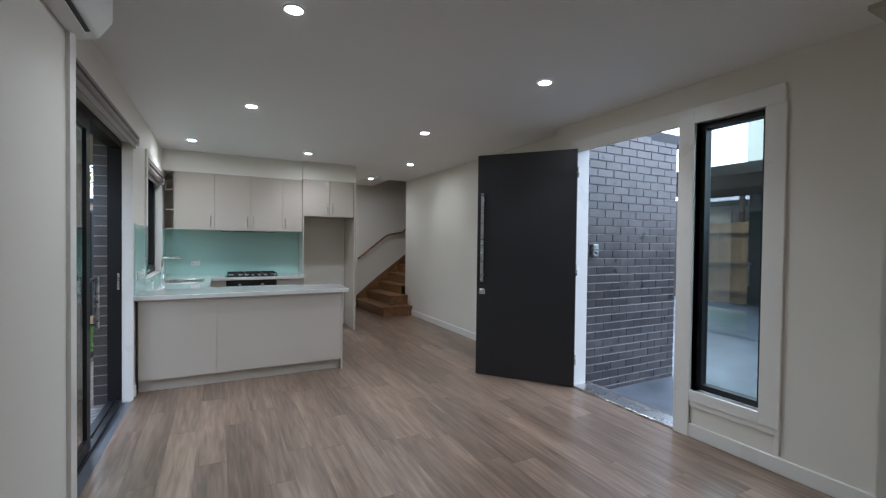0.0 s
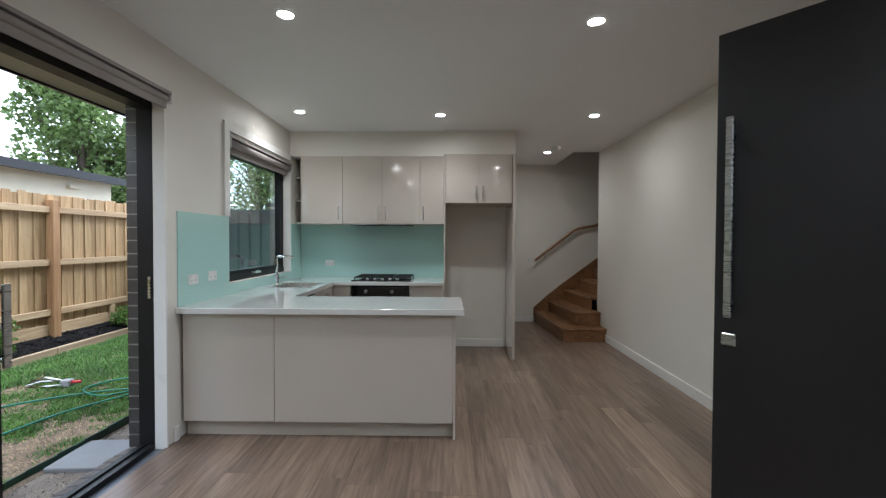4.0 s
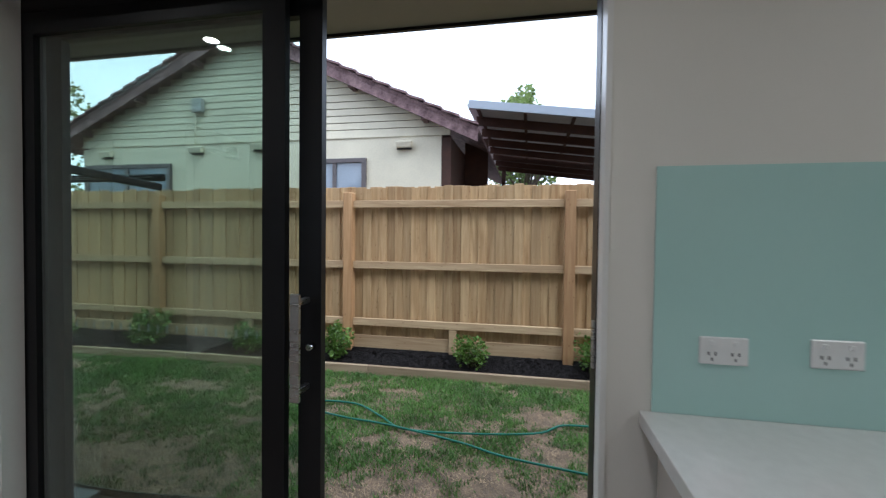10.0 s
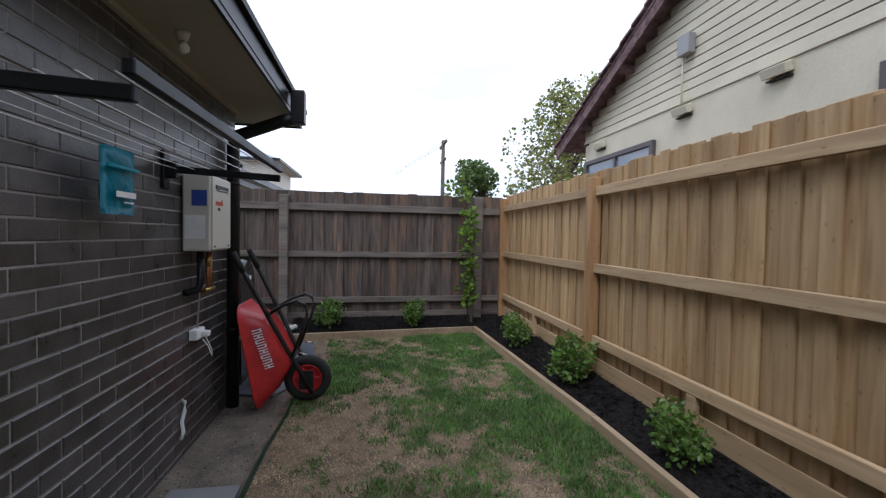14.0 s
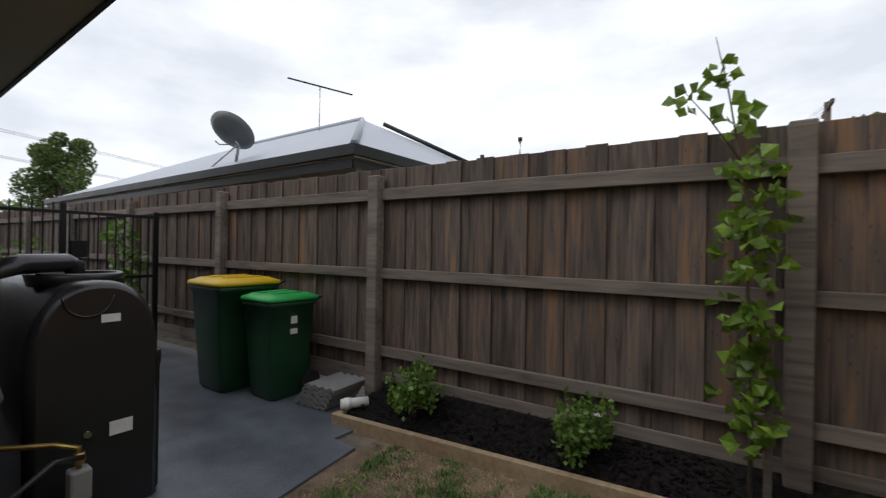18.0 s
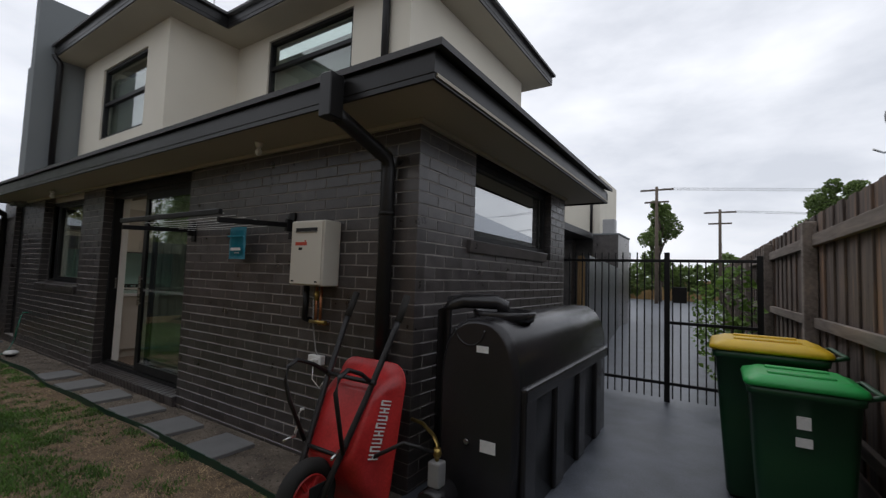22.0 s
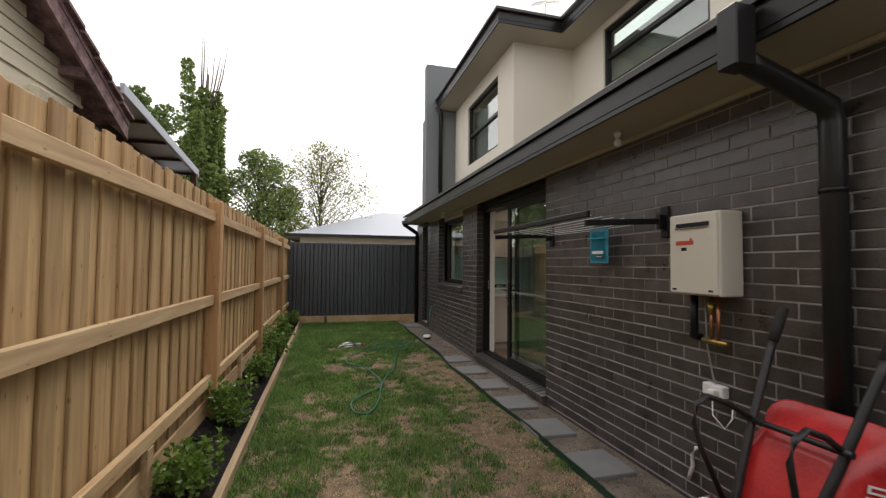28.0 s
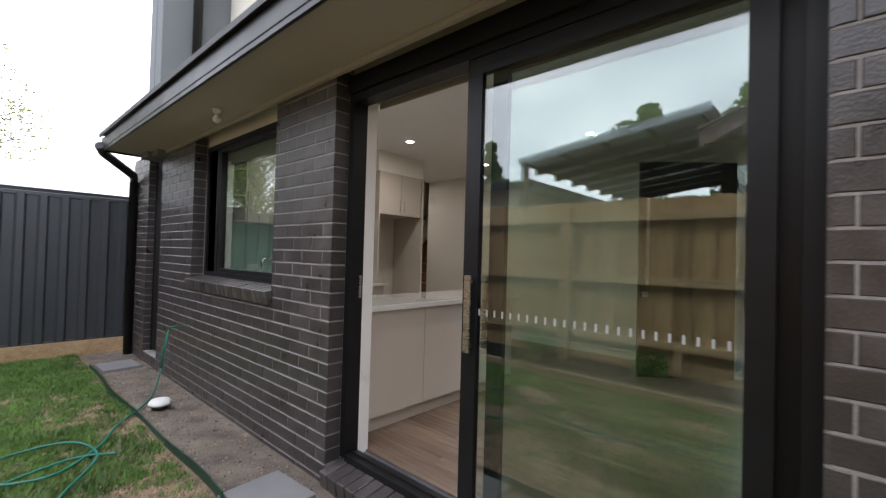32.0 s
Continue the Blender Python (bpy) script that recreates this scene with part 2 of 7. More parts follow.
RENDER = material("cream_render", (0.66, 0.62, 0.53), 0.85, vary=0.04, scale=1.6, fine=240, bump=0.2)
GREY_RENDER = material("grey_render", (0.17, 0.185, 0.19), 0.85, vary=0.05, scale=1.6, fine=240, bump=0.2)
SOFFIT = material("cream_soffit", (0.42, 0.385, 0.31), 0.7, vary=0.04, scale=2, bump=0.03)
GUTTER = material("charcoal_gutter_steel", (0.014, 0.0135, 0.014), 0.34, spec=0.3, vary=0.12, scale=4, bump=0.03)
ROOF = material("charcoal_roof_tile", (0.05, 0.048, 0.05), 0.6, vary=0.25, scale=4, fine=60, bump=0.3)
COLORBOND = material("charcoal_fence_steel", (0.045, 0.05, 0.056), 0.4, vary=0.1, scale=2, bump=0.02)
PINE = wood("treated_pine", (0.29, 0.167, 0.07), (0.535, 0.368, 0.187), 0.75, axis=2, scale=0.6, obj=0.17, knots=True, bump=0.35)
PINE_RAIL = wood("treated_pine_rail", (0.34, 0.215, 0.11), (0.55, 0.4, 0.23), 0.75, axis=1, scale=0.6, obj=0.1, knots=True, bump=0.35)
POST_WOOD = wood("cypress_post", (0.3, 0.15, 0.06), (0.5, 0.3, 0.14), 0.75, axis=2, scale=0.5, obj=0.12, knots=True, bump=0.35)
OLD = wood("weathered_paling", (0.038, 0.025, 0.019), (0.235, 0.132, 0.072), 0.85, axis=2, scale=0.6, obj=0.28, knots=True, grey=(0.115, 0.09, 0.078), bump=0.5)
OLD_RAIL = wood("weathered_rail", (0.1, 0.08, 0.066), (0.25, 0.205, 0.17), 0.85, axis=0, scale=0.6, obj=0.12, grey=(0.18, 0.15, 0.13), bump=0.5)
SLEEPER = wood("pine_sleeper", (0.26, 0.18, 0.105), (0.44, 0.33, 0.21), 0.8, axis=1, scale=0.5, obj=0.12, bump=0.35)
CONCRETE = material("blue_grey_concrete", (0.062, 0.07, 0.088), 0.4, second=(0.115, 0.125, 0.148), vary=0.4, scale=3.2, fine=90, bump=0.2)
PAVER = material("grey_concrete_paver", (0.2, 0.2, 0.2), 0.85, vary=0.12, scale=6, fine=150, bump=0.3)
DIRT = material("sandy_dirt", (0.115, 0.093, 0.073), 0.95, vary=0.35, scale=5, fine=80, bump=0.9, second=(0.2, 0.165, 0.13), bumpscale=0.02)
FROSTED = material("frosted_mark", (0.42, 0.44, 0.43), 0.6, bump=0.0)
WHITE_PRINT = material("white_print", (0.75, 0.75, 0.74), 0.5, bump=0.0)
MULCH = material("dark_mulch", (0.01, 0.009, 0.009), 0.95, spec=0.1, vary=0.5, scale=30, fine=90, bump=1.0, second=(0.024, 0.021, 0.02), bumpscale=0.03)
def leafy(m, amount=0.35):
    """Lets some light through thin leaves."""
    n, l = m.node_tree.nodes, m.node_tree.links
    p, o = n["Principled BSDF"], n["Material Output"]
    tr, mixn = n.new("ShaderNodeBsdfTranslucent"), n.new("ShaderNodeMixShader")
    l.new(p.inputs["Base Color"].links[0].from_socket, tr.inputs["Color"])
    mixn.inputs[0].default_value = amount
    l.new(p.outputs[0], mixn.inputs[1])
    l.new(tr.outputs[0], mixn.inputs[2])
    l.new(mixn.outputs[0], o.inputs["Surface"])
    return m


LEAF = material("shrub_leaf", (0.075, 0.15, 0.024), 0.38, vary=0.3, scale=9, bump=0.05, second=(0.15, 0.25, 0.045), island=0.35)
WHITE_PETAL = material("white_petal", (0.75, 0.75, 0.7), 0.6, bump=0.0)
TWIG = material("bark", (0.11, 0.085, 0.065), 0.9, vary=0.3, scale=12, fine=60, bump=0.6)
TREE_LEAF = material("tree_leaf", (0.075, 0.125, 0.032), 0.5, vary=0.3, scale=3, bump=0.0, second=(0.14, 0.2, 0.055), island=0.35)
POPLAR_LEAF = material("poplar_leaf", (0.12, 0.18, 0.045), 0.5, vary=0.3, scale=3, bump=0.0, second=(0.2, 0.27, 0.08), island=0.35)
YELLOW_LEAF = material("spring_leaf", (0.15, 0.18, 0.04), 0.5, vary=0.3, scale=3, bump=0.0, second=(0.25, 0.26, 0.075), island=0.35)
for m in (LEAF, TREE_LEAF, POPLAR_LEAF, YELLOW_LEAF):
    leafy(m)


# ---- shape helpers ----
def box(bm, x0, y0, z0, x1, y1, z1):
    vs = [bm.verts.new((x, y, z)) for z in (z0, z1) for x, y in ((x0, y0), (x1, y0), (x1, y1), (x0, y1))]
    for f in ((3, 2, 1, 0), (4, 5, 6, 7), (0, 1, 5, 4), (1, 2, 6, 5), (2, 3, 7, 6), (3, 0, 4, 7)):
        bm.faces.new([vs[i] for i in f])
    return bm


def B(x0, y0, z0, x1, y1, z1, bevel=0.0, seg=1):
    bm = box(bmesh.new(), min(x0, x1), min(y0, y1), min(z0, z1), max(x0, x1), max(y0, y1), max(z0, z1))
    return soften(bm, bevel, seg) if bevel else bm


def soften(bm, r, seg=1):
    bmesh.ops.bevel(bm, geom=bm.edges[:], offset=r, segments=seg, affect="EDGES", profile=0.5)
    return bm


def prism(pts, z0, z1, bm=None):
    """An upright prism over a polygon given anticlockwise."""
    bm = bm or bmesh.new()
    lo, hi = [bm.verts.new((x, y, z0)) for x, y in pts], [bm.verts.new((x, y, z1)) for x, y in pts]
    bm.faces.new(lo[::-1])
    bm.faces.new(hi)
    k = len(pts)
    for i in range(k):
        bm.faces.new((lo[i], lo[(i + 1) % k], hi[(i + 1) % k], hi[i]))
    return bm


def tube(points, r, seg=10, bm=None, close=True):
    """A round bar along points; r is one radius, or one for each point."""
    bm = bm or bmesh.new()
    pts = [Vector(p) for p in points]
    rs = r if isinstance(r, (list, tuple)) else [r] * len(pts)
    rings = []
    for i, p in enumerate(pts):
        d = (pts[min(i + 1, len(pts) - 1)] - pts[max(i - 1, 0)]).normalized()
        a = d.cross(Vector((0, 0, 1)) if abs(d.z) < 0.95 else Vector((1, 0, 0))).normalized()
        b = a.cross(d)
        rings.append([bm.verts.new(p + rs[i] * (math.cos(t) * a + math.sin(t) * b)) for t in (2 * math.pi * k / seg for k in range(seg))])
    for q0, q1 in zip(rings, rings[1:]):
        for k in range(seg):
            f = bm.faces.new((q0[k], q0[(k + 1) % seg], q1[(k + 1) % seg], q1[k]))
            f.smooth = True
    if close:
        bm.faces.new(rings[0][::-1])
        bm.faces.new(rings[-1])
    return bm


def lathe(profile, seg=24, bm=None, at=(0, 0, 0)):
    """A turned shape from (radius, height) pairs."""
    bm = bm or bmesh.new()
    rings = [[bm.verts.new((at[0] + r * math.cos(2 * math.pi * k / seg), at[1] + r * math.sin(2 * math.pi * k / seg), at[2] + z)) for k in range(seg)] for r, z in profile]
    for q0, q1 in zip(rings, rings[1:]):
        for k in range(seg):
            f = bm.faces.new((q0[k], q0[(k + 1) % seg], q1[(k + 1) % seg], q1[k]))
            f.smooth = True
    bm.faces.new(rings[0][::-1])
    bm.faces.new(rings[-1])
    return bm


def turned(bm, m):
    bmesh.ops.transform(bm, matrix=m, verts=bm.verts[:])
    return bm


def mesh(name, bm, mat):
    me = bpy.data.meshes.new(name)
    bmesh.ops.recalc_face_normals(bm, faces=bm.faces[:])
    bm.to_mesh(me)
    bm.free()
    me.materials.append(mat)
    return me


def part(name, bm, mat, parent=None, label=""):
    ob = new(name, bm if isinstance(bm, bpy.types.Mesh) else mesh(name, bm, mat))
    if parent:
        ob.parent = parent
        ob.matrix_parent_inverse = parent.matrix_world.inverted()
    return tagged(ob, label)


def thing(name, label, category, at=(0, 0, 0), rz=0, group="", kind=""):
    e = new(name)
    e.matrix_world = pose(*at, 0, 0, rz)
    e.empty_display_size = 0.1
    return tagged(e, label, category, group, kind)


def local(name, bm, mat, parent, label=""):
    """A part whose mesh is given in its thing's own space."""
    ob = new(name, bm if isinstance(bm, bpy.types.Mesh) else mesh(name, bm, mat))
    ob.parent = parent
    return tagged(ob, label)


def structure(name, bm, mat, label, category):
    return tagged(part(name, bm, mat), label, category, kind="structure")


def boxes(*dims):
    bm = bmesh.new()
    for d in dims:
        box(bm, *d)
    return bm


def frame_xz(y0, y1, x0, x1, z0, z1, w, bm=None):
    """A rectangular frame facing y."""
    bm = bm or bmesh.new()
    for d in ((x0, y0, z0, x0 + w, y1, z1), (x1 - w, y0, z0, x1, y1, z1), (x0 + w, y0, z0, x1 - w, y1, z0 + w), (x0 + w, y0, z1 - w, x1 - w, y1, z1)):
        box(bm, *d)
    return bm


def frame_yz(x0, x1, y0, y1, z0, z1, w, bm=None):
    """A rectangular frame facing x."""
    bm = bm or bmesh.new()
    for d in ((x0, y0, z0, x1, y0 + w, z1), (x0, y1 - w, z0, x1, y1, z1), (x0, y0 + w, z0, x1, y1 - w, z0 + w), (x0, y0 + w, z1 - w, x1, y1 - w, z1)):
        box(bm, *d)
    return bm


def lettering(text, size, depth, m, mat, name, parent=None):
    cu = bpy.data.curves.new(name, "FONT")
    cu.body, cu.size, cu.extrude, cu.align_x, cu.align_y = text, size, depth, "CENTER", "CENTER"
    tmp = bpy.data.objects.new("tmp_text", cu)
    scene.collection.objects.link(tmp)
    me = bpy.data.meshes.new_from_object(tmp.evaluated_get(bpy.context.evaluated_depsgraph_get()))
    bpy.data.objects.remove(tmp)
    me.transform(m)
    me.materials.clear()
    me.materials.append(mat)
    return part(name, me, mat, parent)

# ---- house, ground floor ----
WX = -0.275          # outer brick face of the west wall
SY = -5.28          # outer brick face of the south wall
NY = 4.75           # north end of the house
SD = (-2.27, -0.03)  # sliding door opening in the brickwork
KW = (0.72, 2.42)   # kitchen window opening
RC = (3.47, 4.03)   # recess near the north end
GROUND, PATH_Z, BED_Z = -0.14, -0.12, -0.075
SOFFIT_Z = 2.36

# inner leaf of the outside walls
structure("wall_nib", boxes((0.001, SY + 0.262, -0.004, 0.115, -2.25, CEIL - 0.001)), PLASTER, "warm white painted wall boxing beside the sliding door", "wall")
structure("trim_nib", boxes((0.116, -2.335, 0.0, 0.13, -2.252, CEIL - 0.002)), TRIM, "white painted trim board at the wall end", "trim")
structure("wall_west", boxes((-0.14, SY + 0.26, -0.1, 0, -2.275, CEIL + 0.1), (-0.068, -2.275, -0.1, 0, -2.213, CEIL + 0.1), (-0.14, -2.275, 2.27, -0.068, -2.213, CEIL + 0.1), (-0.14, -2.213, 2.27, 0, -0.075, CEIL + 0.1), (-0.14, -0.075, -0.1, 0, 0.74, CEIL + 0.1),
                             (-0.14, 0.74, -0.1, 0, 2.16, 0.99), (-0.14, 0.74, 2.27, 0, 2.16, CEIL + 0.1), (-0.14, 2.16, -0.1, 0, NY - 0.26, CEIL + 0.1)), PLASTER,
          "warm white painted plaster wall with a sliding door and window", "wall")
structure("wall_south", boxes((-0.14, SY + 0.12, -0.1, 0.6, SY + 0.26, CEIL + 0.1), (2.35, SY + 0.12, -0.1, 2.84, SY + 0.26, CEIL + 0.1), (0.6, SY + 0.12, -0.1, 2.35, SY + 0.26, 1.6), (0.6, SY + 0.12, 2.28, 2.35, SY + 0.26, CEIL + 0.1)), PLASTER,
          "warm white painted plaster wall with a high window", "wall")
structure("wall_east_nook", boxes((2.7, SY + 0.262, -0.1, 2.84, -4.14, CEIL + 0.1), (2.7, -4.14, -0.1, 3.95, -4.04, CEIL + 0.1)), PLASTER, "warm white painted plaster corner wall", "wall")
structure("wall_entry", boxes((3.8, -4.038, -0.1, 3.94, -3.17, CEIL + 0.1), (3.8, -3.17, -0.1, 3.94, -2.69, 0.33), (3.8, -3.17, 2.33, 3.94, -2.69, CEIL + 0.1), (3.8, -2.69, -0.1, 3.94, -2.57, CEIL + 0.1),
                              (3.8, -2.57, 2.37, 3.94, -1.49, CEIL + 0.1), (3.8, -1.49, -0.1, 3.94, -1.2, CEIL + 0.1)), PLASTER, "warm white painted wall around the front door and sidelight", "wall")
structure("wall_hall_east", boxes((3.98, -1.202, -0.1, 4.1, 3.3, CEIL + 0.1), (3.94, -1.3, -0.1, 4.1, -1.2, CEIL + 0.1)), PLASTER, "warm white painted plaster hallway wall", "wall")
structure("wall_hall_back", boxes((2.61, 4.36, -0.1, 6.6, 4.5, 5.2), (6.5, 3.2, -0.1, 6.62, 4.36, 5.2), (4.1, 3.18, -0.1, 6.5, 3.3, 5.2)), PLASTER, "warm white painted plaster wall behind the stairs", "wall")
structure("wall_kitchen_north", boxes((-0.14, 2.5, -0.1, 1.78, 2.64, CEIL + 0.1), (1.78, 2.66, -0.1, 2.56, 2.8, CEIL + 0.1), (2.56, 2.662, -0.1, 2.612, 4.5, CEIL + 0.1)), PLASTER, "warm white painted plaster wall behind the kitchen", "wall")
structure("ceiling", boxes((-0.14, SY + 0.12, CEIL, 3.98, 3.3, CEIL + 0.08), (-0.14, 3.3, CEIL, 3.62, 4.36, CEIL + 0.08), (3.98, -1.3, CEIL, 4.1, 3.18, CEIL + 0.08)), CEILING_PAINT, "flat white painted ceiling with downlights", "ceiling")
structure("ceiling_stairwell", boxes((3.5, 3.1, 5.1, 6.7, 4.5, 5.18), (3.5, 3.1, CEIL + 0.08, 3.62, 4.36, 5.1), (3.62, 3.18, CEIL + 0.08, 4.1, 3.3, 5.1)), CEILING_PAINT, "white stairwell ceiling", "ceiling")
structure("slab", boxes((-0.15, SY + 0.13, -0.3, 4.1, NY - 0.2, -0.012)), CONCRETE, "concrete floor slab under the house", "slab")

# bulkheads over the kitchen cupboards
structure("bulkhead_kitchen", boxes((0, 2.14, 2.335, 1.79, 2.5, CEIL)), PLASTER, "painted bulkhead above the wall cupboards", "bulkhead")
structure("bulkhead_fridge", boxes((1.79, 2.09, 2.35, 2.608, 2.66, CEIL)), PLASTER, "painted bulkhead above the fridge cupboard", "bulkhead")

# skirting boards
sk = bmesh.new()
for d in ((3.962, -1.19, 0, 3.98, 2.96, 0.1), (3.782, -4.03, 0, 3.8, -2.64, 0.1), (3.782, -1.42, 0, 3.8, -1.2, 0.1), (2.63, 4.342, 0, 3.3, 4.36, 0.1), (1.8, 2.642, 0, 2.56, 2.66, 0.1),
          (0.116, SY + 0.28, 0, 0.133, -2.336, 0.1), (0.0, SY + 0.26, 0, 2.7, SY + 0.278, 0.1), (2.682, SY + 0.28, 0, 2.7, -4.04, 0.1), (0, -0.0, 0, 0.018, 0.05, 0.1)):
    box(sk, *d)
structure("baseboard", soften(sk, 0.004), TRIM, "white painted skirting board", "baseboard")

# outer skin behind the bricks
structure("mortar_west", boxes((WX + 0.004, SY + 0.004, -0.3, -0.15, SD[0], 2.42), (WX + 0.004, SD[1], -0.3, -0.15, KW[0], 2.42), (WX + 0.004, KW[0], -0.3, -0.15, KW[1], 0.93), (WX + 0.004, SD[0], -0.3, -0.15, SD[1], -0.1), (WX + 0.004, KW[1], -0.3, -0.15, RC[0], 2.42), (WX + 0.004, RC[1], -0.3, -0.15, NY, 2.42), (WX + 0.004, RC[0], -0.3, -0.15, RC[1], -0.02)), MORTAR, "pale grey mortar bed of the brick wall", "wall")
structure("mortar_south", boxes((-0.15, SY + 0.004, -0.3, 0.52, SY + 0.11, 2.42), (0.52, SY + 0.004, -0.3, 2.42, SY + 0.11, 1.52), (2.42, SY + 0.004, -0.3, 2.96, SY + 0.11, 2.42)), MORTAR, "pale grey mortar bed of the brick wall", "wall")
structure("mortar_east", boxes((2.85, SY + 0.11, -0.3, 2.953, -4.16, 2.42), (2.953, -4.26, -0.3, 4.05, -4.16, 2.42), (3.95, -4.16, -0.3, 4.05, -3.2, 2.42), (3.95, -3.2, -0.3, 4.05, -2.6, 0.3)), MORTAR, "pale grey mortar bed of the brick wall", "wall")
structure("mortar_porch", boxes((3.95, -1.393, -0.3, 5.493, -1.3, 2.6)), MORTAR, "pale grey mortar bed of the porch wall", "wall")
structure("wall_north_end", boxes((-0.15, NY - 0.25, -0.3, 6.7, NY, 5.2)), GREY_RENDER, "plain wall closing the house", "wall")
structure("wall_upper_close", boxes((4.1, -1.29, -0.3, 4.3, 3.1, 2.62), (4.3, 2.9, -0.3, 6.7, 3.17, 2.62)), GREY_RENDER, "plain wall closing the house", "wall")

# floor beneath the planks
structure("floor", boxes((0, SY + 0.26, -0.012, 4.05, 4.36, -0.004)), DIRT, "underlay below the timber-look planks", "floor")

# eaves and roofs
def gutter_run(points, name):
    """A quad gutter with a fascia along a polyline; the outside lies to the left of the run."""
    g, f = bmesh.new(), bmesh.new()
    prof = [(0, 0), (0.0, -0.115), (-0.012, -0.125), (-0.1, -0.125), (-0.115, -0.105), (-0.115, -0.02), (-0.125, 0.0), (-0.118, 0.008), (-0.105, 0.0), (-0.103, -0.1), (-0.015, -0.112), (-0.012, 0)]
    rows = []
    n = len(points)
    for i, (x, y, z) in enumerate(points):
        p = Vector((x, y))
        d0 = (p - Vector(points[i - 1][:2])).normalized() if i else None
        d1 = (Vector(points[i + 1][:2]) - p).normalized() if i < n - 1 else None
        nrm = [Vector((d.y, -d.x)) for d in (d0, d1) if d]
        if len(nrm) == 2:
            b = (nrm[0] + nrm[1]).normalized()
            b = b / max(0.3, b.dot(nrm[0]))
        else:
            b = nrm[0]
        rows.append([g.verts.new((x + b.x * u, y + b.y * u, z + v)) for u, v in prof])
    for r0, r1 in zip(rows, rows[1:]):
        for k in range(len(prof)):
            g.faces.new((r0[k], r0[(k + 1) % len(prof)], r1[(k + 1) % len(prof)], r1[k]))
    for r in (rows[0], rows[-1]):
        g.faces.new(r)
    return structure(name, g, GUTTER, "charcoal steel quad gutter along the eaves", "gutter")


gutter_run([(3.36, -5.72, 2.495), (-0.77, -5.72, 2.495), (-0.77, 3.94, 2.495), (0.3, 3.94, 2.495)][::-1], "gutter_lower")
structure("fascia_lower", boxes((-0.765, -5.715, 2.345, -0.745, 3.9, 2.48), (-0.745, -5.715, 2.345, 3.38, -5.695, 2.48), (-0.745, 3.88, 2.34, 0.3, 3.9, 2.475), (3.36, -5.725, 2.34, 3.38, -3.9, 2.475)), GUTTER, "charcoal fascia board", "fascia")
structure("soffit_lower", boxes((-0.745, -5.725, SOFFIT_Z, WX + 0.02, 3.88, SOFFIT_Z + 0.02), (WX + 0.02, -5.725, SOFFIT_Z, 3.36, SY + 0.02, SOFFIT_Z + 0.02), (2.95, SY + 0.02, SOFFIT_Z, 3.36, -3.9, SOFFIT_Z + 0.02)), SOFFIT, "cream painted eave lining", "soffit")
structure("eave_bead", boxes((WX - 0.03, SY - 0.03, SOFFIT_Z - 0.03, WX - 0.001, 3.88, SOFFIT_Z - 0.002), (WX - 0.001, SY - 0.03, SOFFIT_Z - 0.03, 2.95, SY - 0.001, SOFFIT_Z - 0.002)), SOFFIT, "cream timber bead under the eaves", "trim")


def slope(name, quad, mat, label, thick=0.04):
    bm = bmesh.new()
    lo = [bm.verts.new(p) for p in quad]
    hi = [bm.verts.new((p[0], p[1], p[2] + thick)) for p in quad]
    k = len(quad)
    bm.faces.new(lo)
    bm.faces.new(hi)
    for i in range(k):
        bm.faces.new((lo[i], lo[(i + 1) % k], hi[(i + 1) % k], hi[i]))
    return structure(name, bm, mat, label, "roof")


slope("roof_lower_west", [(-0.80, -5.78, 2.50), (0.4, -4.58, 2.98), (0.4, 3.0, 2.98), (-0.80, 3.92, 2.50)], ROOF, "charcoal tiled skillion roof")
slope("roof_lower_south", [(-0.80, -5.78, 2.50), (3.4, -5.78, 2.50), (3.4, -3.78, 3.30), (1.2, -3.78, 3.30)], ROOF, "charcoal tiled skillion roof")
slope("roof_lower_middle", [(0.4, -4.58, 2.985), (1.2, -3.78, 3.305), (1.45, -0.1, 3.305), (0.4, 3.0, 2.985)], ROOF, "charcoal tiled skillion roof")

# upper storey
UX, BX, UY = 1.42, 0.33, -3.8
UZ = 5.05
structure("wall_upper_main", boxes((UX, UY, 2.7, UX + 0.2, -2.8, UZ), (UX, -2.8, 2.7, UX + 0.2, -0.93, 4.05), (UX, -2.8, 4.95, UX + 0.2, -0.93, UZ), (UX, -0.93, 2.7, UX + 0.2, -0.08, UZ), (UX + 0.2, UY, 2.7, 4.9, UY + 0.2, UZ), (4.7, UY + 0.2, 2.7, 4.9, -3.45, UZ), (3.85, -3.45, 2.7, 4.0, 3.1, UZ), (4.0, -3.6, 2.7, 4.7, -3.45, UZ)), RENDER, "cream rendered upper-storey wall", "wall")
structure("wall_upper_bay", boxes((BX, -0.08, 2.7, BX + 0.2, 0.6, UZ), (BX, 0.6, 2.7, BX + 0.2, 2.3, 3.5), (BX, 0.6, 4.78, BX + 0.2, 2.3, UZ), (BX, 2.3, 2.7, BX + 0.2, 3.25, UZ), (BX + 0.2, -0.08, 2.7, UX, 0.12, UZ)), RENDER, "cream rendered upper-storey bay wall", "wall")
structure("wall_upper_inner", boxes((UX + 0.9, UY + 0.3, 2.72, UX + 1.0, 3.2, UZ), (BX + 0.2, 2.9, 2.72, UX + 0.9, 3.0, UZ)), PLASTER, "plain wall inside the upper rooms", "wall")
structure("blade_wall", boxes((-0.38, 3.28, 2.3, 1.6, 3.5, 6.12)), GREY_RENDER, "tall grey rendered blade wall", "wall")
structure("blade_wall_low", boxes((-0.42, 3.52, 2.3, 0.25, 3.8, 2.72)), GREY_RENDER, "low grey rendered parapet", "wall")
